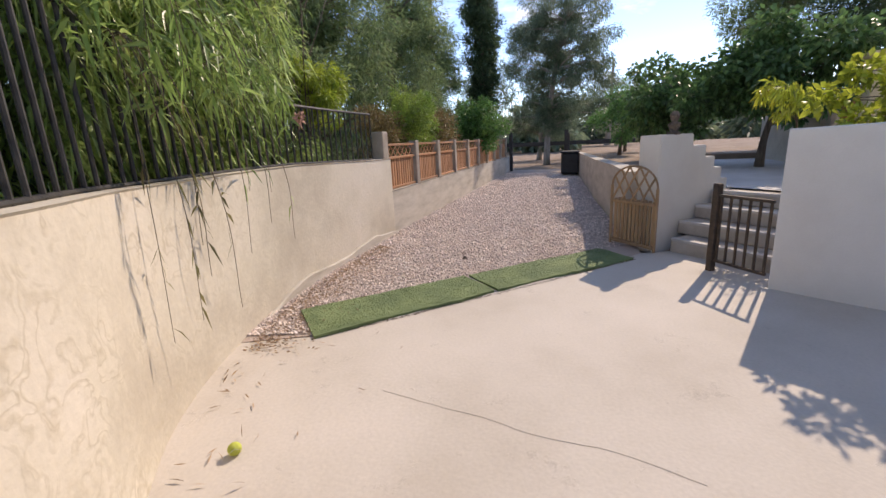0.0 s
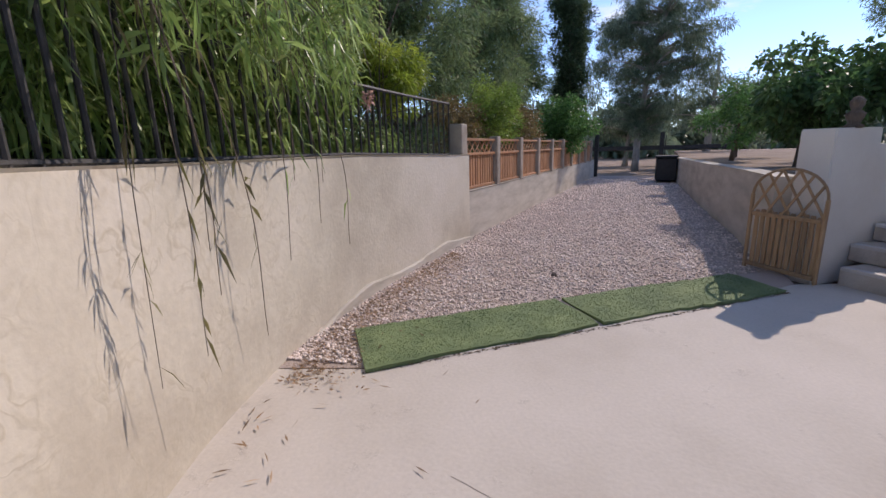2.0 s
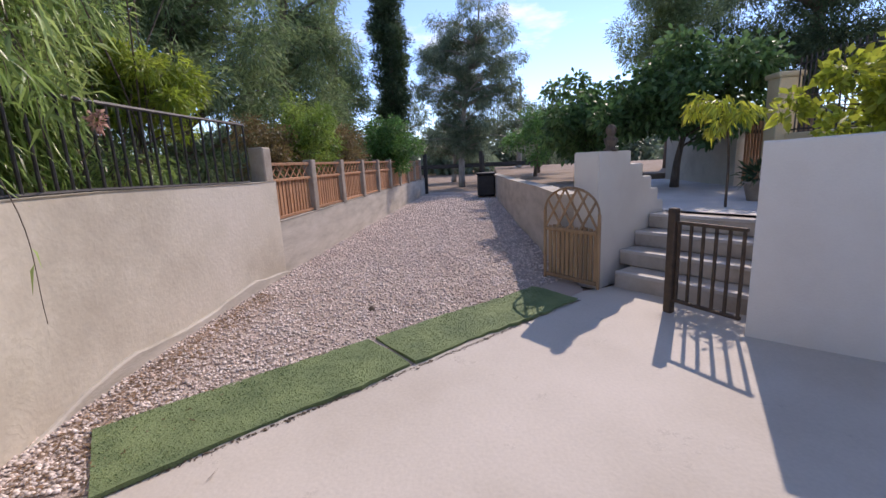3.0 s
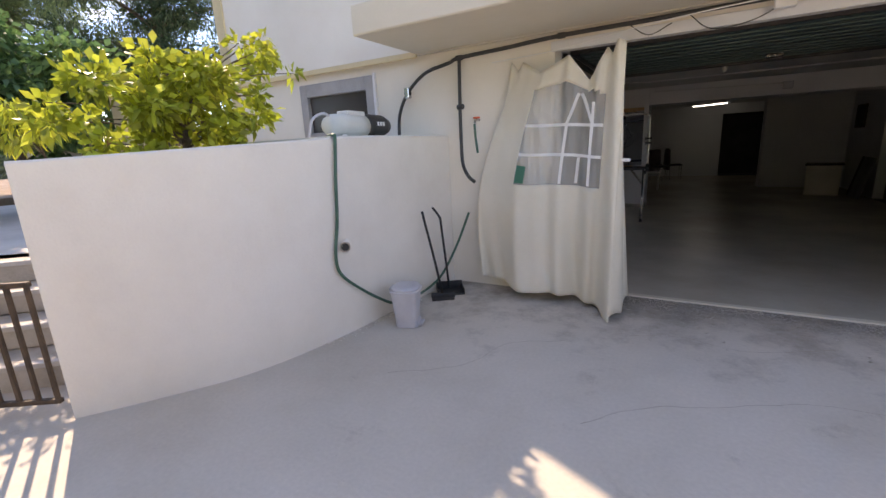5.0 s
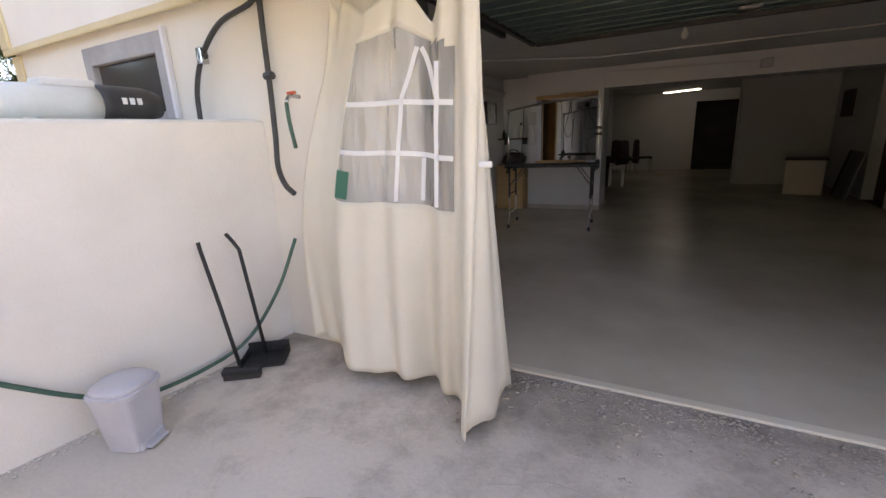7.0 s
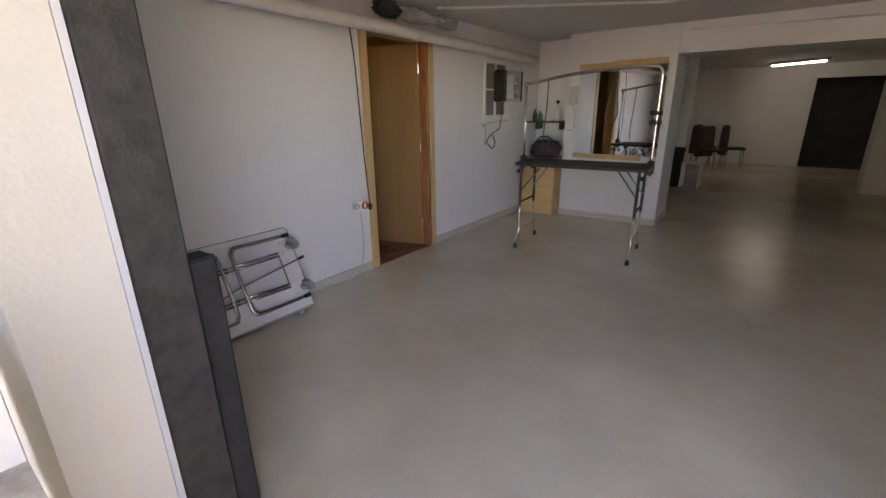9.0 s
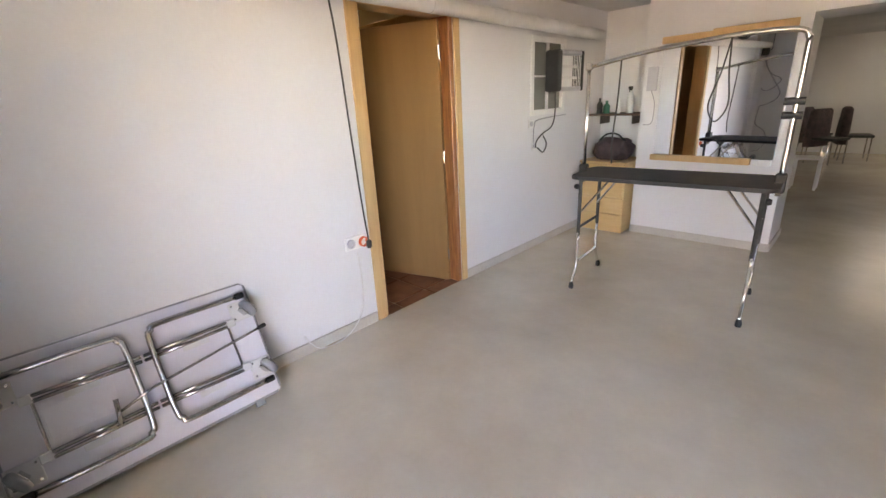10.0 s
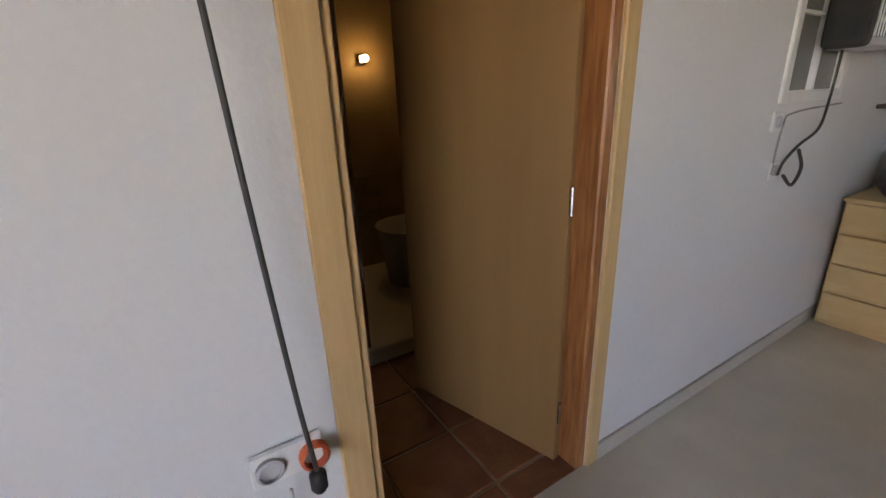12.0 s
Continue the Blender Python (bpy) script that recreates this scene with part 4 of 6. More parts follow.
part("cord", tube([(1.0, -0.1, 0.09), (1.6, -0.22, 0.09), (2.2, -0.36, 0.13), (2.7, -0.2, 0.2), (3.1, -0.04, 0.25)], 0.004, 5, n=5), M["plastic"], line_cord)

# ---- plants ----
# drooping bamboo-like hedge behind the railing
hb = []
r5 = np.random.default_rng(5)
for k in range(120):
    t = r5.random()
    x = -1.2 + 5.6 * t
    yw = np.interp(x, [-2.2, 0.4, 1.2, 2.06, 2.7, 3.3, 4.0, 5], [-7.7, -7.55, -7.4, -7.12, -6.8, -6.34, -5.92, -5.62])
    hb.append((np.array((x - 0.1, yw - 0.45 - 0.9 * r5.random(), 0.9 + 2.9 * r5.random())), (0.32, 0.32, 0.34)))
hedge = thing("hedge", pose(0, 0, -0.06), "tall dark hedge of long narrow leaves behind the railing", "hedge")
st = bmesh.new()
for k in range(46):
    x = -1.2 + 5.8 * r5.random()
    yw = np.interp(x, [-2.2, 0.4, 1.2, 2.06, 2.7, 3.3, 4.0, 5], [-7.7, -7.55, -7.4, -7.12, -6.8, -6.34, -5.92, -5.62])
    y = yw - 0.45 - 0.7 * r5.random()
    tube([(x, y, 0), (x + r5.normal() * 0.15, y + r5.normal() * 0.1, 1.8), (x + r5.normal() * 0.4, y + 0.2 * r5.random(), 3.7)], 0.016, 5, bm=st, n=4, taper=0.005)
part("stem", st, M["bark"], hedge, smooth=True)
# Added core of dark cypress-coloured leaves paints in the hedge's shaded depth.
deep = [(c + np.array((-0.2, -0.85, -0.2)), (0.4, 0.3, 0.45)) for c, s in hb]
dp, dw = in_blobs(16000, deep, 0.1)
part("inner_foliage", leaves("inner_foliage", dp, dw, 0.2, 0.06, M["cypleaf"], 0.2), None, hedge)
near = [b for b in hb if 0.2 < b[0][0] < 2.5]
hp, hw = in_blobs(19000, near, 0.1)
hp2, hw2 = in_blobs(11000, hb, 0.1)
hp, hw = np.concatenate([hp, hp2 - np.array((0, 0.25, 0))]), np.concatenate([hw, hw2])
part("foliage", leaves("foliage", hp, unit(hw * 0.5 + rng.normal(size=hw.shape) * 0.85 + np.array((0.15, 0.35, -0.1))), 0.17, 0.024, M["bamboo"], 0.75), None, hedge)
fx = r5.uniform(0.1, 2.7, 15000)
fz = 1.42 + 2.5 * r5.random(15000) ** 0.85
fy = np.interp(fx, [-2.2, 0.4, 1.2, 2.06, 2.7, 3.3], [-7.7, -7.55, -7.4, -7.12, -6.8, -6.34]) - 0.42 + 0.42 * r5.random(15000) * np.clip((fz - 1.4) / 0.7, 0.25, 1)
gap = np.sin(fx * 5.1 + 1.3 * np.sin(fz * 3.3)) + np.sin(fz * 4.3 + fx * 2.2) + 0.9 * r5.normal(size=15000) > -0.7
fp_ = np.stack([fx, fy, fz], 1)[gap]
part("front_foliage", leaves("front_foliage", fp_, np.array((0.1, 0.5, 0.1)) + r5.normal(size=fp_.shape) * 0.75, 0.16, 0.022, M["bamboo"], 0.9), None, hedge)
# sprays that hang over the wall
for n, (sx, sy, top, drop, cnt) in enumerate([(1.65, -7.0, 1.9, 1.15, 30), (1.35, -7.2, 2.3, 0.75, 80), (2.4, -6.78, 1.9, 1.4, 42), (2.1, -6.95, 2.3, 0.7, 90), (1.9, -7.02, 2.5, 0.9, 90), (1.55, -7.14, 2.5, 0.95, 90), (2.3, -6.85, 2.6, 1.0, 80), (1.0, -7.35, 2.7, 0.8, 60), (1.2, -7.25, 2.2, 0.6, 60), (1.75, -7.05, 2.2, 0.55, 70)]):
    r = np.random.default_rng(40 + n)
    sp = thing("hanging_spray", pose(sx, sy, top), "green drooping spray of narrow leaves hanging over the wall", "foliage", "hanging sprays")
    ends = [(0.25 * r.normal(), 0.05 + 0.12 * r.random(), -drop * (0.6 + 0.4 * r.random())) for _ in range(5)]
    tw = bmesh.new()
    pts = []
    for e in ends:
        ln = smooth_line([(0, -0.5, 0.1), (e[0] * 0.4, -0.1, 0.12), (e[0] * 0.9, e[1], e[2] * 0.5), e], 8)
        tube(ln, 0.004, 4, bm=tw, taper=0.0015)
        pts += [ln[int(i)] for i in r.uniform(6, len(ln) - 1, cnt // 3)]
    part("twig", tw, M["bark"], sp)
    pts = np.array(pts)
    tagged(part("leaf_spray", leaves("leaf_spray", pts, np.array((0, 0.15, -0.8 if n in (0, 2) else -0.35)) + r.normal(size=(len(pts), 3)) * (0.4 if n in (0, 2) else 0.6), 0.10 if n in (0, 2) else 0.16, 0.014 if n in (0, 2) else 0.021, M["bamboo"] if n != 2 else M["podleaf"], 0.5), None, sp), kind="stuff")

plant("shrub", (-1.2, -8.5, -0.06), ([(0, 0, 0), (0.05, 0, 1.0), (0.1, 0.1, 1.9)], 0.05, 0.02), clumps((-0.1, 0.2, 2.25), (0.48, 0.4, 0.5), 30, 0.17, 11), 8000, 0.085, 0.018, M["limeleaf"], M["bark"], "bright lime green feathery shrub behind the railing", "shrub", hang=0.2)
plant("shrub", (-0.2, -8.7, -0.06), ([(0, 0, 0), (0.05, 0, 1.0), (0.1, 0.1, 2.2)], 0.06, 0.02), clumps((0.1, 0.1, 2.3), (1.1, 0.55, 1.5), 60, 0.3, 12), 15000, 0.11, 0.018, M["bamboo"], M["bark"], "soft green leafy shrub behind the railing", "shrub", hang=0.5)
plant("shrub", (-5.0, -8.5, -0.06), ([(0, 0, 0), (0.03, 0, 0.8), (0, 0.1, 1.6)], 0.05, 0.02), clumps((0, 0.2, 2.0), (0.85, 0.5, 0.75), 54, 0.24, 13), 14000, 0.055, 0.022, M["freshleaf"], M["bark"], "rounded light green shrub over the timber fence", "shrub")
plant("shrub", (-3.6, -8.5, -0.06), ([(0, 0, 0), (0.03, 0, 0.8), (0, 0.1, 1.4)], 0.04, 0.02), clumps((0, 0.1, 1.75), (0.8, 0.4, 0.55), 26, 0.24, 14), 5500, 0.06, 0.022, M["brownleaf"], M["bark"], "russet brown shrub over the timber fence", "shrub")
plant("shrub", (-7.6, -8.6, -0.06), ([(0, 0, 0), (0.03, 0, 0.8), (0, 0.1, 1.4)], 0.05, 0.02), clumps((0, 0.1, 1.8), (1.1, 0.5, 0.65), 36, 0.28, 15), 7000, 0.07, 0.03, M["brownleaf"], M["bark"], "russet and olive shrub behind the fence", "shrub")
plant("shrub", (-10.6, -8.4, -0.06), ([(0, 0, 0), (0.03, 0, 0.8), (0, 0.1, 1.7)], 0.06, 0.02), clumps((0.1, 0.3, 2.0), (1.0, 0.85, 1.0), 50, 0.34, 16), 12000, 0.08, 0.05, M["ivyleaf"], M["bark"], "dense green climbing shrub over the fence end", "shrub")
plant("conifer", (-4.9, -10.6, -0.06), ([(0, 0, 0), (0.1, 0, 3), (0, 0.2, 8.5)], 0.2, 0.05), clumps((0, 0, 4.2), (1.8, 1.6, 3.9), 120, 0.6, 17), 64000, 0.16, 0.026, M["pineleaf"], M["bark"], "tall soft olive green conifer", "tree", hang=0.25)
plant("conifer", (-9.0, -10.4, -0.06), ([(0, 0, 0), (0.1, 0, 3), (0, 0.2, 8.5)], 0.2, 0.05), clumps((0, 0, 4.4), (1.7, 1.6, 4.0), 90, 0.6, 18), 50000, 0.16, 0.028, M["pineleaf"], M["bark"], "tall olive green conifer with a ragged outline", "tree", hang=0.25)
plant("conifer", (-1.8, -11.6, -0.06), ([(0, 0, 0), (0.1, 0, 3), (0, 0.2, 8.5)], 0.2, 0.05), clumps((0, 0, 4.6), (2.0, 1.6, 3.9), 90, 0.65, 27), 50000, 0.16, 0.028, M["pineleaf"], M["bark"], "tall dark conifer behind the hedge", "tree", hang=0.25)
plant("conifer", (-14.2, -10.9, -0.06), ([(0, 0, 0), (0.1, 0, 3), (0, 0.2, 7.6)], 0.2, 0.05), clumps((0, 0, 3.4), (1.45, 1.5, 3.0), 80, 0.55, 47) + clumps((0, -0.3, 6.0), (0.8, 0.7, 2.4), 24, 0.45, 48), 42000, 0.16, 0.03, M["pineleaf"], M["bark"], "olive green conifer beside the narrow cypress", "tree", hang=0.25)
plant("cypress", (-15.2, -8.85, -0.06), ([(0, 0, 0), (0, 0, 4), (0, 0, 10.5)], 0.2, 0.03), clumps((0, 0, 5.6), (0.62, 0.62, 5.6), 190, 0.36, 19), 60000, 0.15, 0.04, M["cypleaf"], M["bark"], "narrow dark green cypress", "tree", hang=-0.9)
plant("eucalyptus", (-21.5, -6.6, -0.06), ([(0, 0, 0), (0.1, 0.1, 2.4), (0.3, 0.5, 5.5), (0.2, 1.2, 8.6)], 0.19, 0.05), clumps((0, 0.7, 6.0), (2.2, 3.0, 4.0), 210, 0.5, 20) + clumps((0, 0.2, 2.6), (1.6, 2.3, 1.2), 34, 0.42, 53), 90000, 0.17, 0.028, M["eucleaf"], M["palebark"], "large airy grey green eucalyptus with a pale trunk", "tree", hang=0.9, limb_every=2)
plant("eucalyptus", (-26.0, -3.2, -0.06), ([(0, 0, 0), (0.1, 0.1, 2.4), (0.3, 0.2, 6.0)], 0.25, 0.06), clumps((0, 0.2, 3.6), (1.6, 2.6, 1.9), 46, 0.6, 21), 9000, 0.22, 0.04, M["eucleaf"], M["palebark"], "small grey green tree beyond the drive", "tree", hang=0.7, limb_every=2)
plant("eucalyptus", (-24.0, -11.0, -0.06), ([(0, 0, 0), (0.1, 0.1, 2.4), (0.3, 0.2, 6.0)], 0.25, 0.06), clumps((0, 0.2, 4.2), (1.6, 2.6, 2.6), 50, 0.6, 22), 10000, 0.22, 0.04, M["eucleaf"], M["palebark"], "grey green tree beyond the drive", "tree", hang=0.7, limb_every=2)
plant("eucalyptus", (-28.0, -7.6, -0.06), ([(0, 0, 0), (0.1, 0.1, 1.4), (0.3, 0.2, 3.4)], 0.2, 0.05), clumps((0, 0.2, 2.4), (1.4, 3.2, 1.7), 50, 0.6, 52), 12000, 0.22, 0.04, M["eucleaf"], M["palebark"], "low grey green tree at the end of the drive", "tree", hang=0.7, limb_every=2)
plant("fig_tree", (-7.2, -2.9, 0.82), ([(0, 0, 0), (0.06, 0.02, 0.5), (0.1, 0.2, 1.2)], 0.08, 0.03), clumps((0.2, 0.2, 1.4), (1.5, 1.15, 0.85), 46, 0.32, 23), 9000, 0.13, 0.075, M["figleaf"], M["bark"], "broad dark green fig tree in the raised orchard", "tree", hang=0.15, group="orchard trees")
plant("fig_tree", (-6.2, -1.3, 0.68), ([(0, 0, 0), (0.06, 0.02, 0.6), (0.1, 0.2, 1.5)], 0.09, 0.03), clumps((0.1, 0.2, 1.75), (1.4, 1.3, 0.9), 50, 0.34, 24), 11000, 0.14, 0.08, M["figleaf"], M["bark"], "broad dark green fig tree beside the terrace", "tree", hang=0.15, group="orchard trees")
plant("citrus_tree", (-10.6, -3.6, 0.82), ([(0, 0, 0), (0.06, 0.02, 0.4), (0.1, 0.1, 1.2)], 0.07, 0.03), clumps((0.1, 0.0, 1.15), (1.1, 0.85, 0.85), 36, 0.28, 25), 6000, 0.09, 0.04, M["ivyleaf"], M["bark"], "rounded green citrus tree in the orchard", "tree", group="orchard trees")
plant("citrus_tree", (-13.5, -3.2, 0.82), ([(0, 0, 0), (0.06, 0.02, 0.4), (0.1, 0.1, 1.2)], 0.07, 0.03), clumps((0.1, 0.0, 1.3), (1.3, 1.1, 1.0), 40, 0.3, 26), 6000, 0.09, 0.04, M["eucleaf"], M["bark"], "silvery olive tree in the orchard", "tree", group="orchard trees")
plant("pine_tree", (-13.0, 1.2, 0.82), ([(0, 0, 0), (0.1, 0, 3), (0, 0.2, 6.2)], 0.22, 0.06), clumps((0, 0, 4.9), (1.5, 1.8, 2.2), 60, 0.6, 28), 44000, 0.15, 0.026, M["pineleaf"], M["bark"], "tall bluish green pine behind the terrace", "tree", hang=-0.1)
plant("pine_tree", (-8.8, 2.6, 0.82), ([(0, 0, 0), (0.1, 0, 3), (0, 0.2, 6.0)], 0.22, 0.06), clumps((0, 0, 3.9), (2.0, 2.0, 2.9), 80, 0.6, 29), 52000, 0.15, 0.028, M["cypleaf"], M["bark"], "dark green pine beside the house", "tree", hang=-0.1)
# lemon bush in the planter
plant("lemon_bush", (-0.42, -2.15, 1.3), ([(0, 0, 0), (0.02, 0.05, 0.2), (0.0, 0.1, 0.45)], 0.03, 0.012),
      clumps((0.02, 0.0, 0.38), (0.4, 0.72, 0.36), 40, 0.12, 30) + clumps((0.05, 0.62, 0.74), (0.22, 0.42, 0.28), 16, 0.075, 31), 2900, 0.085, 0.05, M["yelleaf"], M["bark"], "bright yellow green lemon bush in the planter", "bush", hang=-0.2, limb_every=1)
plant("peach_tree", (-2.75, -2.05, 0.68), ([(0, 0, 0), (0.02, -0.02, 0.6), (0.15, -0.15, 1.15)], 0.017, 0.008), clumps((0.15, -0.2, 1.15), (0.38, 0.42, 0.26), 18, 0.13, 32), 480, 0.13, 0.034, M["yelleaf"], M["bark"], "young peach tree with drooping yellow green leaves", "tree", hang=1.4, limb_every=1)
wd = thing("woodland", pose(0, 0, -0.06), "distant grey green trees along the horizon", "trees")
wd["kind"] = "stuff"
wb = []
r9 = np.random.default_rng(9)
for k in range(150):
    a = radians(r9.uniform(110, 260))
    R = r9.uniform(42, 70)
    h = r9.uniform(1.0, 3.2)
    wb.append((np.array((R * math.cos(a), R * math.sin(a) - 5, h)), (2.2, 2.2, h)))
wp, ww = in_blobs(50000, wb, 0.2)
part("canopy", leaves("canopy", wp, ww, 1.0, 0.5, M["eucleaf"]), None, wd)
fw = thing("dried_bloom", pose(0.36, -7.42, 1.5), "faded pinkish bloom poking through the railing", "flower")
part("stem", tube([(0, -0.15, 0), (0.0, -0.02, 0.12), (0, 0.02, 0.22)], 0.004, 5, n=4), M["bark"], fw)
fp, fway = in_blobs(120, [(np.array((0, 0.02, 0.25)), (0.05, 0.04, 0.07))], 0.2)
part("petals", leaves("petals", fp, fway, 0.035, 0.02, M["bloom"]), None, fw)

# ---- inner door ----
door = thing("door", pose(0, 0, 0), "plain wood veneer door standing ajar into a tiled bathroom", "door")
door["kind"] = "structure"
door.name = "door_1"
for y0, y1 in ((2.535, 2.612), (3.445, 3.508)):
    part("casing", box(0.0, 0.016, y0, y1, 0, 2.12, 0.004), M["pine"], door, "pale pine casing")
part("casing", box(0.001, 0.017, 2.612, 3.445, 2.05, 2.12, 0.004), M["pine"], door, "pale pine casing")
part("jamb", box(-0.165, 0.002, 2.6, 2.635, 0, 2.05, 0.004), M["pine"], door)
part("jamb", box(-0.1, 0.004, 3.40, 3.446, 0, 2.05, 0.006), M["redpine"], door, "reddish knotty pine jamb")
part("jamb", box(-0.165, -0.102, 3.385, 3.446, 0, 2.05, 0.006), M["redpine"], door, "reddish knotty pine jamb")
part("head", box(-0.165, 0.0, 2.635, 3.40, 2.03, 2.062, 0.004), M["pine"], door)
ang = math.degrees(math.atan2(3.15 - 3.37, -0.77 + 0.05))
leaf = part("leaf", box(0.0, 0.75, -0.018, 0.018, 0.012, 2.02, 0.003), M["leaf_door"], door)
leaf.matrix_basis = pose(-0.075, 3.375, 0, 0, 0, ang)
hd = lathe([(0.024, 0), (0.024, 0.008), (0.009, 0.01), (0.009, 0.045)], 14)
join(hd, tube([(0, 0, 0.045), (0, -0.11, 0.048)], 0.009, 8))
part("handle", hd, M["chrome"], leaf, "chrome lever handle").matrix_basis = pose(0.69, -0.019, 1.0, 90, 0, 0) @ pose(0, 0, 0, 0, 0, 90)
for z in (0.25, 1.05, 1.8):
    part("hinge", tube([(-0.012, 0.022, z - 0.045), (-0.012, 0.022, z + 0.045)], 0.0065, 8), M["tube"], leaf)

# bathroom: terracotta tiles, shower tray and screen
bf = bpy.data.objects["floor_bath"]
tile_me = mesh_of("tile", box(-0.158, 0.158, -0.158, 0.158, -0.012, 0.0, 0.004), M["terracotta"])
for i in range(6):
    for j in range(6):
        part("tile", tile_me, None, bf).matrix_basis = pose(-0.29 - 0.327 * i, 2.30 + 0.327 * j, -0.001 + rng.uniform(-0.001, 0.001))
cut_me = mesh_of("tile", box(-0.12, -0.003, -0.158, 0.158, -0.012, 0.0, 0.004), M["terracotta"])
for j in range(6):
    part("tile", cut_me, None, bf).matrix_basis = pose(0, 2.30 + 0.327 * j, -0.0015)
tray = thing("shower_tray", pose(-1.72, 3.0, 0), "white shower tray on the tiled floor", "shower tray")
part("tray", box(-0.62, 0.62, -1.05, 0.85, -0.01, 0.09, 0.02, seg=3), M["plastic"], tray)
bath = thing("laundry_tub", pose(-1.85, 3.72, 0.09), "pale plastic tub in the shower", "tub")
part("body", lathe([(0.2, 0), (0.26, 0.42), (0.275, 0.43), (0.26, 0.425), (0.19, 0.03)], 20), M["bin"], bath, smooth=True)
scr = thing("shower_screen", pose(-1.14, 2.4, 0.088), "shower screen with a pale aluminium frame", "shower screen")
part("frame", box(-0.015, 0.015, 0.62, 0.65, 0, 1.85, 0.004), M["tube"], scr)
part("frame", box(-0.015, 0.015, -0.4, -0.37, 0, 1.85, 0.004), M["tube"], scr)
part("pane", box(-0.003, 0.003, -0.37, 0.62, 0.02, 1.84), M["glass"], scr)
bl2 = thing("wall_lamp", pose(-2.29, 3.62, 1.65), "small warm lit bulb on the tiled bathroom wall", "lamp")
part("holder", box(0.0, 0.04, -0.03, 0.03, -0.03, 0.03, 0.006), M["chrome"], bl2)
part("globe", lathe([(0.008, 0.0), (0.022, 0.02), (0.024, 0.045), (0.012, 0.065), (0.003, 0.07)], 14), M["warmglow"], bl2, "warm glowing bulb", smooth=True).matrix_basis = pose(0.04, 0, 0, 0, 90, 0)
rack = thing("towel_rail", pose(-2.29, 3.45, 0.55), "small chrome towel rail on the tiled wall", "towel rail")
for z in (0, 0.14, 0.28):
    part("bar", tube([(0.0, -0.2, z), (0.06, -0.2, z), (0.06, 0.2, z), (0.0, 0.2, z)], 0.007, 6), M["chrome"], rack)

# ---- window and insect lamp on the left wall ----
w = thing("window", pose(0, 4.49, 1.32) @ Matrix.Diagonal((1, 1, 0.955, 1)), "small white framed window with dark panes", "window")
w["kind"], w.name = "structure", "window_1"
for y0, y1, z0, z1 in ((-0.03, 0.02, -0.03, 0.68), (0.53, 0.58, -0.03, 0.68), (0.02, 0.53, -0.03, 0.02), (0.02, 0.53, 0.63, 0.68)):
    part("frame", box(-0.05, 0.012, y0, y1, z0, z1, 0.004), M["plastic"], w)
part("mullion", box(-0.04, 0.0, 0.265, 0.285, 0.02, 0.63, 0.003), M["plastic"], w)
part("mullion", box(-0.04, -0.002, 0.02, 0.53, 0.32, 0.335, 0.003), M["plastic"], w)
for y0, y1 in ((0.02, 0.265), (0.285, 0.53)):
    for z0, z1 in ((0.02, 0.32), (0.335, 0.63)):
        part("pane", box(-0.03, -0.024, y0, y1, z0, z1), M["greyglass"], w)
zap = thing("insect_lamp", pose(0.02, 4.66, 1.49), "black and white electric insect lamp hung on the wall", "insect lamp")
part("housing", box(0.0, 0.15, 0.0, 0.07, 0.0, 0.36, 0.03, seg=3), M["black"], zap)
part("housing", box(0.0, 0.15, 0.43, 0.48, 0.0, 0.36, 0.02, seg=2), M["black"], zap)
part("backing", box(0.0, 0.05, 0.07, 0.43, 0.02, 0.34, 0.004), M["plastic"], zap)
part("top", box(0.0, 0.15, 0.07, 0.43, 0.32, 0.355, 0.008), M["bin"], zap)
part("tray", box(0.0, 0.15, 0.07, 0.43, 0.0, 0.04, 0.008), M["bin"], zap)
for k in range(11):
    y = 0.09 + 0.032 * k
    part("grille_wire", tube([(0.145, y, 0.04), (0.145, y, 0.32)], 0.003, 5), M["plastic"], zap)
for z in (0.12, 0.22):
    part("lamp_tube", tube([(0.09, 0.07, z), (0.09, 0.43, z)], 0.013, 8), M["pipe"], zap)
zc = thing("lamp_cable", pose(0, 4.6, 1.0), "black cable from the insect lamp to its socket", "cable")
part("cord", tube([(0.06, 0.2, 0.5), (0.05, 0.22, 0.3), (0.06, 0.15, 0.18), (0.06, -0.02, 0.12), (0.05, -0.1, 0.06), (0.03, -0.08, 0.0)], 0.006, 6, n=6), M["cable"], zc, smooth=True)
part("loop", tube([(0.05, -0.08, 0.0), (0.06, 0.0, -0.05), (0.06, 0.06, 0.02), (0.05, 0.02, 0.1)], 0.007, 6, n=6), M["cable"], zc, smooth=True)
part("cord", tube([(0.01, 0.5, 0.27), (0.012, 0.0, 0.25), (0.012, -0.08, 0.2), (0.012, -0.1, 0.0)], 0.004, 6, n=6), M["greycable"], zc, smooth=True)


def socket(name, m, label):
    s = thing(name, m, label, "socket")
    part("plate", box(0, 0.012, -0.04, 0.04, -0.04, 0.04, 0.004), M["plastic"], s)
    part("insert", lathe([(0.024, 0), (0.024, 0.006), (0.019, 0.007), (0.019, 0.002)], 16), M["bin"], s).matrix_basis = pose(0.011, 0, 0, 0, 90, 0)
    return s


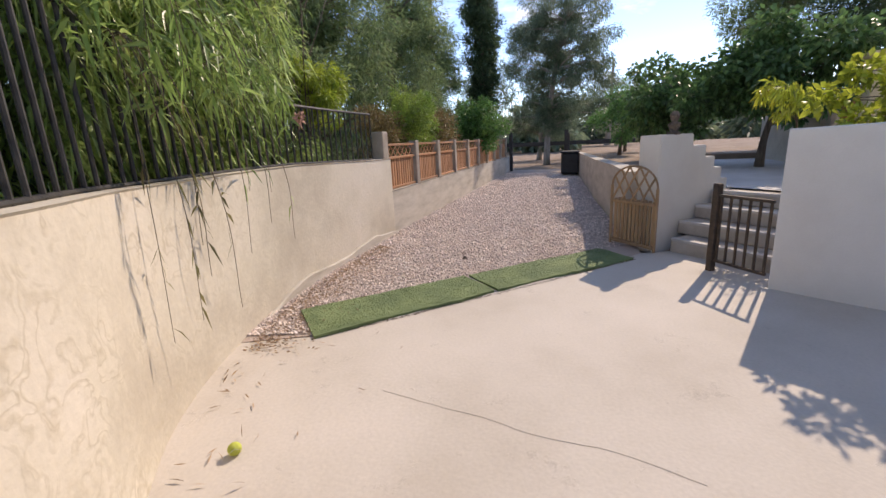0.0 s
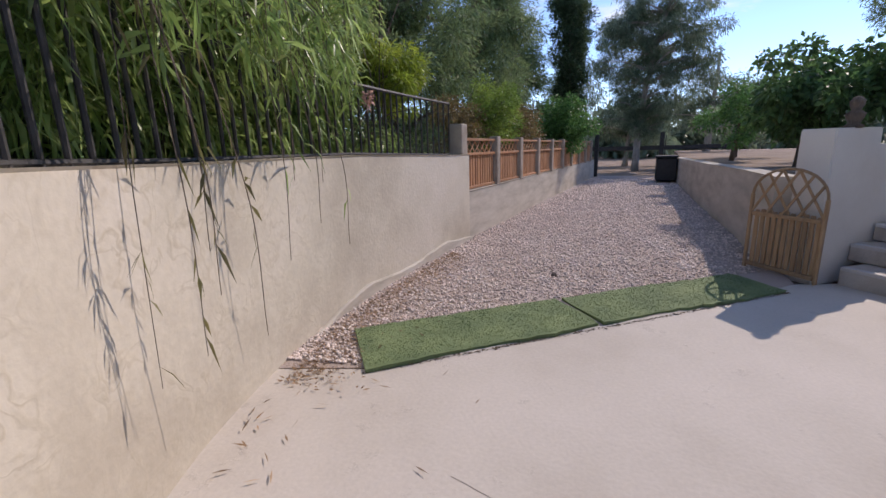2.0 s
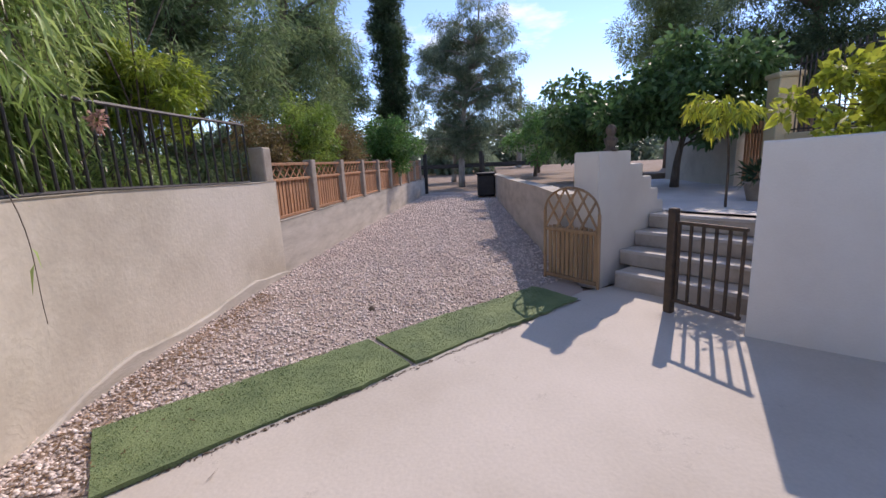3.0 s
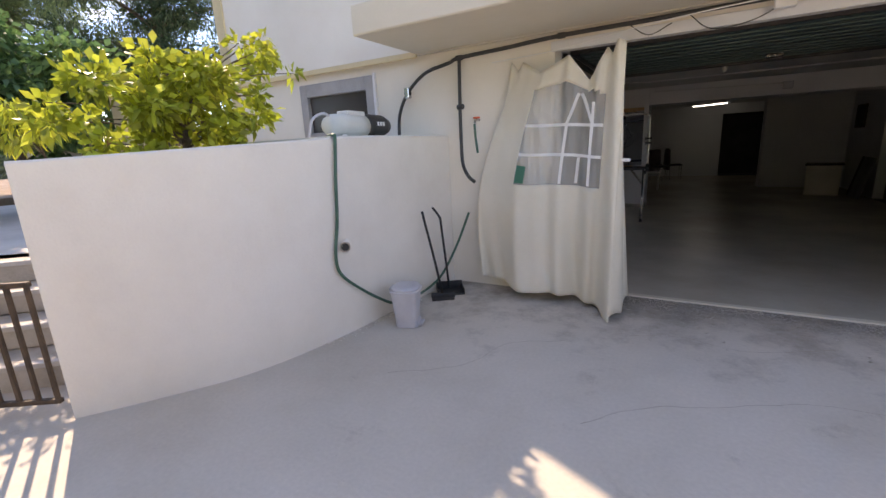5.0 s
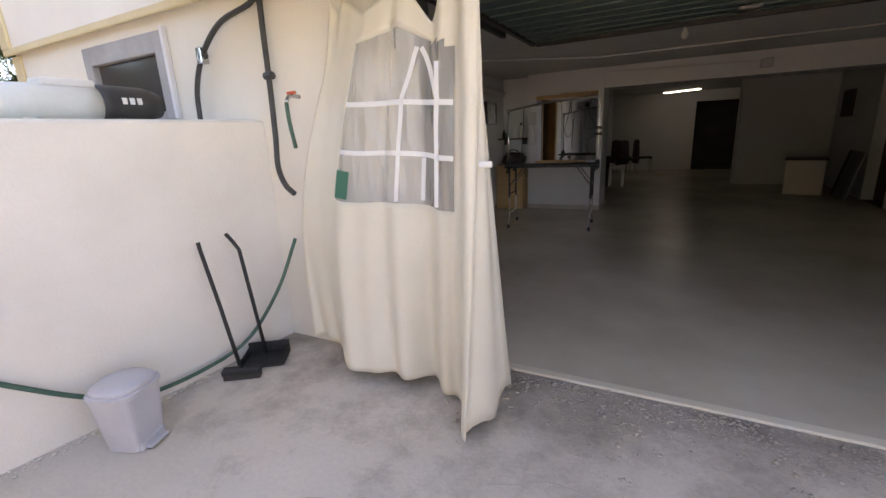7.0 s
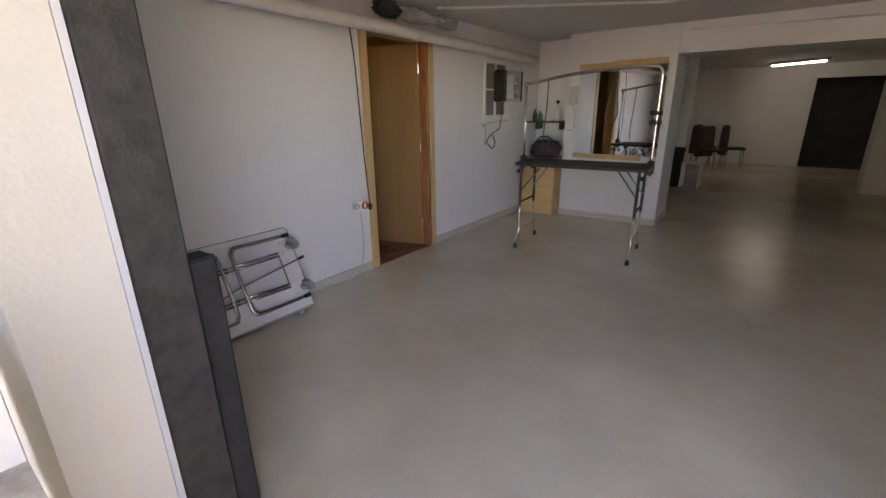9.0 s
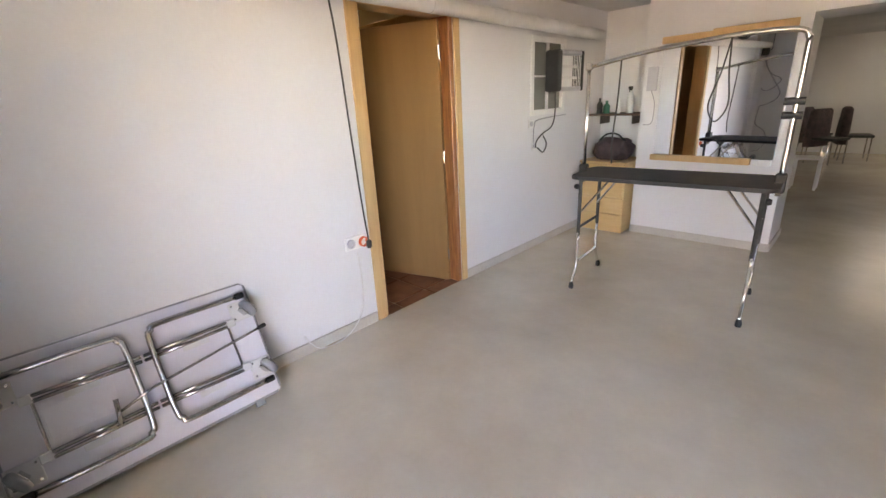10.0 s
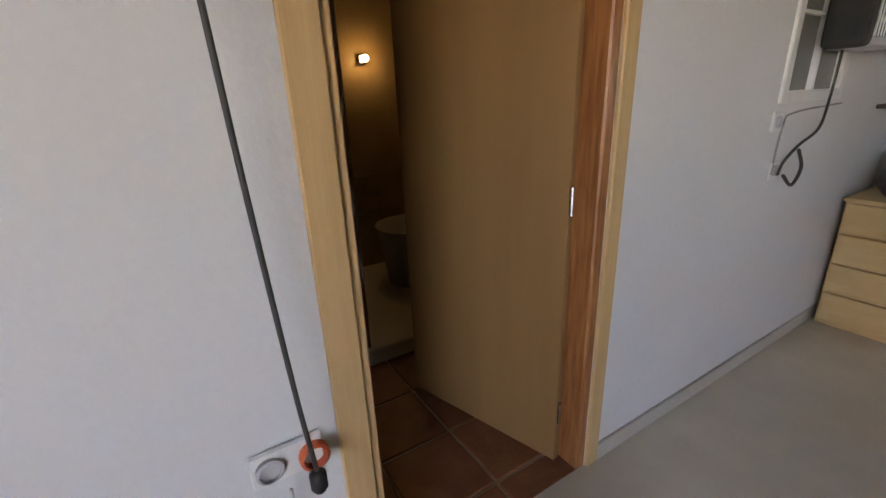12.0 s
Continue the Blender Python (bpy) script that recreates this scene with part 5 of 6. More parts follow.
socket("socket", pose(0.001, 4.53, 1.015), "white wall socket beside the window")
socket("socket", pose(0.001, 4.47, 1.22), "white wall switch box below the window")
dbl = thing("socket", pose(0.001, 2.398, 0.622), "white double wall socket with a red ringed plug", "socket")
part("plate", box(0, 0.014, -0.06, 0.1, -0.045, 0.045, 0.005), M["plastic"], dbl)
part("insert", lathe([(0.03, 0), (0.03, 0.012), (0.024, 0.014), (0.024, 0.004)], 18), M["bin"], dbl).matrix_basis = pose(0.013, -0.02, 0, 0, 90, 0)
part("ring", lathe([(0.034, 0), (0.034, 0.02), (0.027, 0.022), (0.027, 0.0)], 20), M["red"], dbl, "red ring round the socket").matrix_basis = pose(0.013, 0.075, -0.005, 0, 90, 0)
wire = thing("extension_cable", pose(0, 2.49, 0.612), "black cable hanging down to the wall plug", "cable")
part("cord", tube([(0.05, -0.09, 1.5), (0.08, -0.08, 1.2), (0.09, -0.065, 0.7), (0.095, -0.045, 0.25), (0.10, -0.03, 0.03)], 0.0055, 6, n=8), M["cable"], wire, smooth=True)
part("plug", lathe([(0.012, 0), (0.018, 0.01), (0.018, 0.045), (0.008, 0.055)], 12), M["black"], wire, smooth=True).matrix_basis = pose(0.10, -0.03, -0.02)
wc2 = thing("white_cable", pose(0, 2.36, 0.0), "thin white cable trailing to the baseboard", "cable")
part("cord", tube([(0.03, 0.05, 0.56), (0.03, 0.06, 0.35), (0.05, 0.02, 0.15), (0.06, -0.12, 0.03), (0.05, -0.3, 0.02), (0.03, -0.37, 0.08), (0.03, -0.4, 0.14)], 0.004, 6, n=8), M["pipe"], wc2, smooth=True)

# ---- pipe along the wall ----
pp = thing("drain_pipe", pose(0.13, 0.3, 2.03), "long pale plastic pipe under the garage ceiling", "pipe")
part("pipe", tube([(0, 0, 0.06), (0, 2.0, 0.03), (0, 4.0, 0.0), (0, 5.25, -0.02)], 0.052, 16, n=3), M["pipe"], pp, smooth=True)
for y in (1.6, 2.8, 3.6, 4.6):
    part("collar", tube([(0, y, 0.06 - 0.015 * y), (0, y + 0.03, 0.06 - 0.015 * y)], 0.0555, 16), M["pipe"], pp)
part("bracket", tube([(0.056, 0.05, 0.24), (0.056, 0.05, 0.0), (0.0, 0.05, -0.056)], 0.006, 5), M["iron"], pp)
for k, (y, l, mt) in enumerate([(2.75, 0.3, "black"), (3.1, 0.5, "foil"), (3.55, 0.35, "foil"), (1.7, 0.4, "black")]):
    b = thing("bundle", pose(0.14, y, 2.155), "crumpled %s bundle stuffed above the pipe" % ("silver foil" if mt == "foil" else "black"), "bundle", "bundles above the pipe")
    bm = bmesh.new()
    bmesh.ops.create_icosphere(bm, subdivisions=3, radius=1)
    for v in bm.verts:
        nz = noise.noise(v.co * 3 + Vector((k * 3, 0, 0)))
        v.co = Vector((v.co.x * 0.07, v.co.y * l * 0.5, v.co.z * 0.06 + 0.03)) * (1 + 0.5 * nz)
    part("wrap", bm, M[mt], b)
ap = thing("ceiling_pipe", pose(0.3, 3.2, 2.24), "thin conduit crossing the ceiling", "conduit")
part("tube", tube([(0.0, 0, 0), (1.6, 1.1, 0.01), (5.3, 1.2, 0.02)], 0.012, 8), M["pipe"], ap)

# ---- grooming table ----
tb = thing("grooming_table", pose(1.335, 4.19, 0, 0, 0, 5), "folding grooming table with a black top and chrome overhead arm", "table")
tp = [(sx * 0.555 + 0.08 * math.cos(a), sy * 0.18 + 0.08 * math.sin(a)) for sx, sy, a0 in ((1, 1, 0), (-1, 1, 90), (-1, -1, 180), (1, -1, 270)) for a in [radians(a0 + 15 * k) for k in range(7)]]
top_bm = prism(tp, 0.86, 0.886)
bmesh.ops.bevel(top_bm, geom=[ed for ed in top_bm.edges if abs(ed.verts[0].co.z - ed.verts[1].co.z) < 1e-5], offset=0.005, segments=2, affect="EDGES")
part("tabletop", top_bm, M["black"], tb, "black ribbed rubber top")
for sx in (-1, 1):
    x = sx * 0.56
    for y in (-0.2, 0.2):
        part("leg", tube([(x, y, 0.86), (x, y, 0.42)], 0.014, 8), M["iron"], tb, "black steel upper leg")
        part("leg", tube([(x, y * 1.02, 0.44), (x, y * 1.02, 0.2), (x, y * 1.25, 0.1), (x, y * 1.45, 0.045)], 0.011, 8, n=4), M["chrome"], tb, "chrome lower leg", smooth=True)
        part("foot", lathe([(0.018, 0), (0.02, 0.02), (0.014, 0.05)], 12), M["black"], tb).matrix_basis = pose(x, y * 1.45, 0.0)
        part("knob", lathe([(0.018, 0), (0.022, 0.012), (0.016, 0.03)], 10), M["black"], tb).matrix_basis = pose(x + sx * 0.015, y, 0.8, 0, 90 * sx, 0)
    part("cross_bar", tube([(x, -0.2, 0.48), (x, 0.2, 0.48)], 0.011, 8), M["iron"], tb)
    part("cross_bar", tube([(x, -0.2, 0.2), (x, 0.2, 0.2)], 0.010, 8), M["chrome"], tb)
    part("brace", tube([(x, -0.17, 0.60), (x - sx * 0.2, -0.15, 0.86)], 0.009, 6), M["chrome"], tb)
    part("brace", tube([(x, 0.17, 0.60), (x - sx * 0.2, 0.15, 0.86)], 0.009, 6), M["chrome"], tb)
    part("clamp", box(x + sx * 0.06 - 0.03, x + sx * 0.06 + 0.03, -0.03, 0.03, 0.82, 0.94, 0.008), M["iron"], tb, "black clamp")
part("arm_post", tube([(-0.62, 0, 0.8), (-0.62, 0, 1.66)], 0.014, 10), M["chrome"], tb, smooth=True)
part("arm_post", tube([(0.62, 0, 0.8), (0.62, 0, 1.6), (0.615, 0, 1.7), (0.56, 0, 1.745), (0.3, 0, 1.75), (-0.2, 0, 1.71), (-0.64, 0, 1.64)], 0.0155, 10, n=5), M["chrome"], tb, smooth=True)
part("arm_joint", box(-0.645, -0.595, -0.02, 0.02, 1.62, 1.67, 0.006), M["chrome"], tb)
for z in (1.28, 1.36):
    part("collar", tube([(0.56, 0, z), (0.66, 0, z)], 0.022, 10), M["black"], tb, "black adjusting collar")
part("loop", tube([(0.25, 0, 1.74), (0.22, 0, 1.55), (0.17, 0.01, 1.35), (0.22, 0, 1.25), (0.28, 0, 1.35), (0.26, 0, 1.55), (0.25, 0, 1.74)], 0.005, 5, n=5), M["cable"], tb, "dark hanging loop cord", smooth=True)
part("loop", tube([(-0.4, 0.02, 1.67), (-0.41, 0.03, 1.4), (-0.43, 0.03, 1.1), (-0.42, 0.03, 0.95)], 0.006, 5, n=5), M["cable"], tb, "dark hanging strap")

# ---- chest, bag, shelf, bottles ----
ch = thing("chest_of_drawers", pose(0.035, 5.42, 0), "pale wood chest of four drawers in the alcove", "chest")
part("carcass", box(0, 0.5, 0.022, 0.48, 0.0, 0.745, 0.004), M["chest"], ch)
part("top", box(-0.008, 0.51, 0.0, 0.485, 0.745, 0.765, 0.004), M["chest"], ch)
for k in range(4):
    part("drawer", box(0.008, 0.492, 0.0, 0.022, 0.035 + 0.178 * k, 0.035 + 0.178 * k + 0.168, 0.005), M["chest"], ch)
bag = thing("bag", pose(0.3, 5.66, 0.765), "dark plum soft cloth bag lying on the chest", "bag")
bm = bmesh.new()
bmesh.ops.create_icosphere(bm, subdivisions=4, radius=1)
for v in bm.verts:
    q = 0.12 * noise.noise(v.co * 2.2) + 0.05 * noise.noise(v.co * 7)
    s = Vector((0.2 * (abs(v.co.x) ** 0.6) * (1 if v.co.x > 0 else -1), 0.15 * (abs(v.co.y) ** 0.7) * (1 if v.co.y > 0 else -1), 0.13 * v.co.z))
    v.co = s * (1 + q)
    v.co.z = max(v.co.z, -0.1) + 0.1
part("body", bm, M["bagcloth"], bag, smooth=True)
part("strap", tube([(-0.14, -0.06, 0.2), (-0.05, -0.08, 0.27), (0.06, -0.08, 0.27), (0.14, -0.06, 0.2)], 0.01, 6, n=5), M["black"], bag)
sh = thing("shelf", pose(0.002, 5.62, 1.22), "narrow brown wooden shelf in the alcove", "shelf")
part("board", box(0.0, 0.552, 0.0, 0.32, 0.0, 0.022, 0.004), M["wood_dark"], sh)
for x in (0.1, 0.45):
    part("bracket", box(x - 0.01, x + 0.01, 0.1, 0.32, -0.09, 0.0, 0.003), M["iron"], sh)


def bottle(x, y, h, r, mat, cap, label, spray=False):
    b = thing("bottle", pose(x, y, 1.242), label, "bottle", "bottles on the shelf")
    part("body", lathe([(r * 0.9, 0), (r, 0.01), (r, h * 0.62), (r * 0.6, h * 0.74), (r * 0.35, h * 0.8), (r * 0.35, h * 0.86)], 14), M[mat], b, smooth=True)
    if spray:
        part("trigger", join(box(-0.012, 0.012, -0.05, 0.02, h * 0.9, h * 1.02, 0.005), join(tube([(0, 0, h * 0.84), (0, 0, h * 0.95)], 0.011, 8), tube([(0, -0.03, h * 0.92), (0, -0.045, h * 0.8)], 0.005, 6))), M[cap], b)
    else:
        part("cap", lathe([(r * 0.4, h * 0.84), (r * 0.42, h), (r * 0.36, h * 1.01)], 12), M[cap], b)


bottle(0.1, 5.68, 0.16, 0.03, "black", "black", "small dark green bottle on the shelf")
bottle(0.16, 5.72, 0.13, 0.035, "green_label", "green_label", "squat green bottle on the shelf")
bottle(0.3, 5.7, 0.15, 0.024, "plastic", "plastic", "small white bottle on the shelf")
bottle(0.42, 5.7, 0.26, 0.036, "tank", "black", "clear spray bottle with a black trigger", True)

# ---- mirror on the pier ----
mi = thing("mirror", pose(0.74, 5.594, 0.8, 0, 0, -3.2), "large wall mirror with pine strips above and below", "mirror")
part("glass", box(0.0, 1.0, -0.008, 0.0, 0.04, 1.07), M["mirror"], mi)
part("backing", prism([(0.002, 0.002), (0.998, 0.002), (0.998, 0.07), (0.002, 0.008)], 0.042, 1.068), M["plastic"], mi)
part("strip", box(-0.02, 0.86, -0.022, -0.001, 1.06, 1.12, 0.004), M["pine"], mi, "pine strip")
part("strip", box(-0.02, 0.84, -0.04, -0.001, -0.01, 0.045, 0.004), M["pine"], mi, "pine strip")
part("strip", box(0.4, 1.0, -0.02, -0.001, 1.075, 1.135, 0.004), M["pine"], mi, "pine strip")
sbox = thing("soap_box", pose(1.64, 5.615, 0.8), "small white box fixed below the mirror", "box")
part("box", box(-0.08, 0.08, -0.05, 0, -0.02, 0.06, 0.006), M["plastic"], sbox)
tt = thing("thermostat", pose(0.66, 5.60, 1.45), "grey wall thermostat with a thin cable", "thermostat")
part("case", box(-0.05, 0.05, -0.02, 0, 0, 0.22, 0.006), M["bin"], tt)
part("cord", tube([(0.0, -0.01, 0), (0.04, -0.01, -0.12), (0.03, -0.012, -0.3), (-0.05, -0.012, -0.32)], 0.004, 5, n=5), M["greycable"], tt)

# ---- folded table against the wall ----
ft = thing("folded_table", Matrix.Translation((0.258, 0.625, 0.035)) @ Matrix.Rotation(radians(-24.5), 4, "Y"), "folded table with steel legs leaning on the white wall", "folded table")
FW, FL = 0.615, 1.05
pan = box(-0.022, 0.0, 0.0, FL, 0.0, FW, 0.01, seg=2)
part("tabletop", pan, M["laminate"], ft, "pale laminate underside")
part("edge", tube([(-0.01, 0.02, 0.002), (-0.01, FL - 0.02, 0.002), (-0.01, FL - 0.002, 0.02), (-0.01, FL - 0.002, FW - 0.02), (-0.01, FL - 0.02, FW - 0.002), (-0.01, 0.02, FW - 0.002), (-0.01, 0.002, FW - 0.02), (-0.01, 0.002, 0.02), (-0.01, 0.02, 0.002)], 0.011, 6), M["greycable"], ft)
pl_me = mesh_of("bracket", box(0.0, 0.006, -0.055, 0.055, -0.05, 0.05, 0.003), M["pipe"])
for s, a in ((1, 0.06), (-1, FL - 0.06)):
    q = lambda d, z, x=0.05: (x, a + s * d, z)
    leg_f = part("leg", tube([q(0.0, 0.55, 0.03), q(0.36, 0.55), q(0.40, 0.53), q(0.418, 0.48), q(0.418, 0.15), q(0.40, 0.10), q(0.36, 0.08), q(0.0, 0.08, 0.03)], 0.0135, 10, n=4), M["tube"], ft, smooth=True)
    for z in (0.08, 0.55):
        part("end_cap", tube([q(-0.035, z, 0.027), q(0.005, z, 0.03)], 0.0165, 10), M["black"], leg_f, "black rubber end cap")
    for z0, z1 in ((0.43, 0.42), (0.19, 0.20)):
        for k in (-1, 1):
            part("stay", tube([q(0.07, z0 + 0.011 * k, 0.03), q(0.46, z1 + 0.011 * k, 0.05)], 0.0085, 8), M["tube"], ft, smooth=True)
        part("anchor", box(0.0, 0.04, a + s * 0.07 - 0.022, a + s * 0.07 + 0.022, z0 - 0.02, z0 + 0.02, 0.004), M["pipe"], ft, "pale bolted anchor bracket")
        part("slotted_plate", box(0.0, 0.004, a + s * 0.24 - 0.06, a + s * 0.24 + 0.06, z0 - 0.05, z0 - 0.022, 0.001), M["pipe"], ft)
    part("cross_link", tube([q(0.085, 0.425, 0.02), q(0.085, 0.195, 0.02)], 0.006, 6), M["tube"], ft)
    for z in (0.155, 0.475):
        part("bracket", pl_me, None, ft).matrix_basis = pose(0, a - s * 0.005, z)
        for by in (-0.04, 0.04):
            for bz in (-0.035, 0.035):
                part("screw", tube([(0.006, 0, 0), (0.009, 0, 0)], 0.005, 6), M["tube"], ft).matrix_basis = pose(0, a - s * 0.005 + by, z + bz)
        fk = part("fork", box(-0.016, 0.016, -0.014, 0.014, 0.034, 0.037, bm=box(0.013, 0.016, -0.014, 0.014, -0.02, 0.034, bm=box(-0.016, -0.013, -0.014, 0.014, -0.02, 0.034))), M["tube"], ft)
        fk.matrix_basis = pose(0.062, a - s * 0.02, z, 0, -90, 0) @ pose(0, 0, 0, 0, 0, 60) @ Matrix.Scale(1.5, 4)
        wl_ = part("castor", lathe([(0.012, -0.010), (0.03, -0.010), (0.033, -0.006), (0.033, 0.006), (0.03, 0.010), (0.012, 0.010)], 20), M["greycable"], fk, "grey rubber castor", smooth=True)
        wl_.matrix_basis = pose(0, 0, -0.012, 0, 90, 0)
for y in (0.12, FL - 0.12):
    part("foot", box(-0.018, 0.002, y - 0.025, y + 0.025, -0.033, 0.004, 0.004), M["greycable"], ft)
part("tie_rod", tube([(0.062, 0.38, 0.24), (0.062, FL / 2, 0.285), (0.055, FL + 0.01, 0.36)], 0.0065, 8), M["tube"], ft, smooth=True)
part("tie_end", tube([(0.055, FL - 0.02, 0.357), (0.055, FL + 0.02, 0.361)], 0.011, 8), M["black"], ft)
part("catch", tube([(0.07, 0.375, 0.19), (0.07, 0.385, 0.30)], 0.010, 8), M["tube"], ft, "short steel catch bar", smooth=True)
part("pad", box(0.0, 0.003, 0.16, 0.40, 0.245, 0.37, 0.001), M["laminate"], ft)

# ---- garage door, guide rail, cables ----
gd_ = thing("garage_door", pose(1.58, 0.32, 2.13), "dark green up and over garage door held open under the ceiling", "garage door")
part("panel", box(0.03, 2.7, 0.0, 2.0, 0.03, 0.05), M["greendoor"], gd_)
for k in range(11):
    part("rib", box(0.04, 2.69, 0.08 + 0.18 * k, 0.11 + 0.18 * k, 0.018, 0.03, 0.003), M["greendoor"], gd_)
for x0, x1, y0, y1 in ((0.0, 0.04, 0, 2.0), (2.68, 2.72, 0, 2.0), (0.04, 2.68, -0.03, 0.0), (0.04, 2.68, 2.0, 2.05)):
    part("frame", box(x0, x1, y0, y1, 0.0, 0.06, 0.004), M["iron"], gd_, "black steel frame")
part("arm", box(-0.05, -0.01, -0.05, 1.3, -0.03, 0.01, 0.004), M["iron"], gd_)
part("latch", box(1.6, 1.75, 1.6, 1.7, -0.02, 0.018, 0.004), M["tube"], gd_)
part("latch", box(0.02, 0.16, 2.05, 2.1, 0.0, 0.05, 0.004), M["plastic"], gd_)
gr_ = thing("guide_rail", pose(1.5, 0.27, 0), "dark steel guide rail of the garage door", "rail")
part("rail", box(-0.03, 0.028, -0.025, 0.12, 0, 2.12, 0.006), M["bar"], gr_)
part("buffer", box(-0.10, 0.0, 0.122, 0.21, 0.0, 1.0, 0.01), M["black"], gr_, "black rubber covered counterweight")
cl = thing("cable_loop", pose(0.13, 0.5, 1.98), "grey cable hanging in loops from the wall pipe", "cable")
part("cord", tube([(0, 0, 0.02), (0.04, -0.02, -0.2), (0.16, 0.06, -0.36), (0.32, 0.16, -0.44), (0.34, 0.18, -0.5), (0.2, 0.08, -0.62), (0.06, -0.04, -0.64), (0.02, -0.06, -0.6)], 0.009, 6, n=6), M["greycable"], cl, smooth=True)
part("cord", tube([(0.02, -0.03, 0.02), (0.06, 0.0, -0.22), (0.22, 0.1, -0.46), (0.36, 0.18, -0.66), (0.32, 0.16, -0.78), (0.18, 0.06, -0.86), (0.04, -0.04, -0.9)], 0.009, 6, n=6), M["greycable"], cl, smooth=True)
part("cord", tube([(0.04, -0.04, -0.9), (0.02, -0.05, -1.2), (0.2, 0.06, -1.32), (0.26, 0.1, -1.5), (0.16, 0.04, -1.66), (0.04, -0.06, -1.7)], 0.009, 6, n=6), M["greycable"], cl, smooth=True)
part("box", box(-0.05, 0.05, -0.05, 0.03, -0.06, 0.06, 0.006), M["iron"], cl)
bl_ = thing("bulb", pose(2.87, 3.0, 2.282), "bare bulb in a white holder under the ceiling", "bulb")
part("holder", lathe([(0.035, 0), (0.035, -0.02), (0.018, -0.03), (0.018, -0.06)], 12), M["plastic"], bl_)
part("globe", lathe([(0.014, -0.06), (0.028, -0.09), (0.03, -0.12), (0.015, -0.145), (0.003, -0.15)], 14), M["tank"], bl_, smooth=True)
jb = thing("junction_box", pose(3.9, 5.628, 2.1), "small grey junction box on the beam", "box")
part("case", box(-0.07, 0.07, -0.06, 0, -0.05, 0.07, 0.008), M["bin"], jb)
part("conduit", tube([(-2.0, -0.02, 0.1), (-0.07, -0.02, 0.05)], 0.008, 6), M["pipe"], jb)

# ---- rear room ----
fl = thing("tube_light", pose(2.95, 12.0, 2.282, 0, 0, -38), "lit fluorescent tube light in a metal tray", "ceiling light")
part("tray", box(-0.6, 0.6, -0.06, 0.06, -0.05, 0, 0.006), M["plastic"], fl)
part("tube", tube([(-0.55, 0, -0.066), (0.55, 0, -0.066)], 0.013, 8), M["tubeglow"], fl)
bn = thing("waste_bin", pose(1.42, 8.85, 0), "black waste bin by the wall stub", "bin")
part("body", lathe([(0.13, 0), (0.16, 0.62), (0.17, 0.63), (0.17, 0.66), (0.15, 0.66)], 18), M["black"], bn, smooth=True)
part("lid", lathe([(0.172, 0.66), (0.16, 0.70), (0.03, 0.71)], 18), M["black"], bn)
stl = thing("stool", pose(1.72, 8.95, 0), "small white plastic stool", "stool")
part("seat", box(-0.17, 0.17, -0.15, 0.15, 0.42, 0.45, 0.012), M["plastic"], stl)
for x in (-0.14, 0.14):
    for y in (-0.12, 0.12):
        part("leg", box(x - 0.018, x + 0.018, y - 0.018, y + 0.018, 0, 0.42, 0.004), M["plastic"], stl)


def chair(m, label):
    c = thing("chair", m, label, "chair", "chairs in the rear room")
    part("seat", box(-0.22, 0.22, -0.22, 0.22, 0.42, 0.47, 0.02, seg=2), M["black"], c)
    part("backrest", box(-0.21, 0.21, 0.19, 0.23, 0.55, 0.9, 0.02, seg=2), M["black"], c)
    part("cover", oval_loft([(0.27, 0.09, 0.3), (0.26, 0.085, 0.6), (0.24, 0.07, 0.93), (0.2, 0.04, 0.97)]), M["bagcloth"], c, "dark cloth draped over the backrest", smooth=True).matrix_basis = pose(0, 0.21, 0)
    for x in (-0.19, 0.19):
        part("leg", tube([(x, -0.2, 0.0), (x, -0.19, 0.43)], 0.012, 6), M["tube"], c)
        part("leg", tube([(x, 0.22, 0.0), (x, 0.2, 0.45), (x, 0.22, 0.88)], 0.012, 6), M["tube"], c)
    return c


c0 = chair(pose(1.75, 11.6, 0, 0, 0, 60), "black padded chair with steel legs in the rear room")
copy_thing(c0, pose(2.1, 12.3, 0, 0, 0, 100))
copy_thing(c0, pose(1.5, 12.4, 0, 0, 0, 80))
cb = thing("side_cabinet", pose(5.05, 8.15, 0, 0, 0, -12), "low white cabinet with a dark top", "cabinet")
part("body", box(-0.28, 0.28, -0.2, 0.2, 0.0, 0.62, 0.006), M["planter"], cb)
part("top", box(-0.31, 0.31, -0.23, 0.23, 0.62, 0.65, 0.006), M["wood_dark"], cb)
part("door", box(-0.27, 0.27, -0.215, -0.201, 0.03, 0.6, 0.004), M["planter"], cb)
pf = thing("picture", pose(5.698, 8.9, 1.35), "small dark framed picture on the white wall", "picture")
part("frame", box(-0.03, 0.0, -0.3, 0.3, 0, 0.48, 0.006), M["wood_dark"], pf)
part("sheet", box(-0.034, -0.03, -0.25, 0.25, 0.05, 0.43), M["dark"], pf)
for k, y in enumerate((7.75, 7.62)):
    lp = thing("leaning_board", Matrix.Translation((5.45, y, 0)) @ Matrix.Rotation(radians(12), 4, "Y"), "dark board leaning on the garage wall", "board", "leaning boards")
    part("board", box(-0.015, 0.015, -0.3, 0.3, 0, 0.8, 0.004), M["greycable" if k else "wood_dark"], lp)

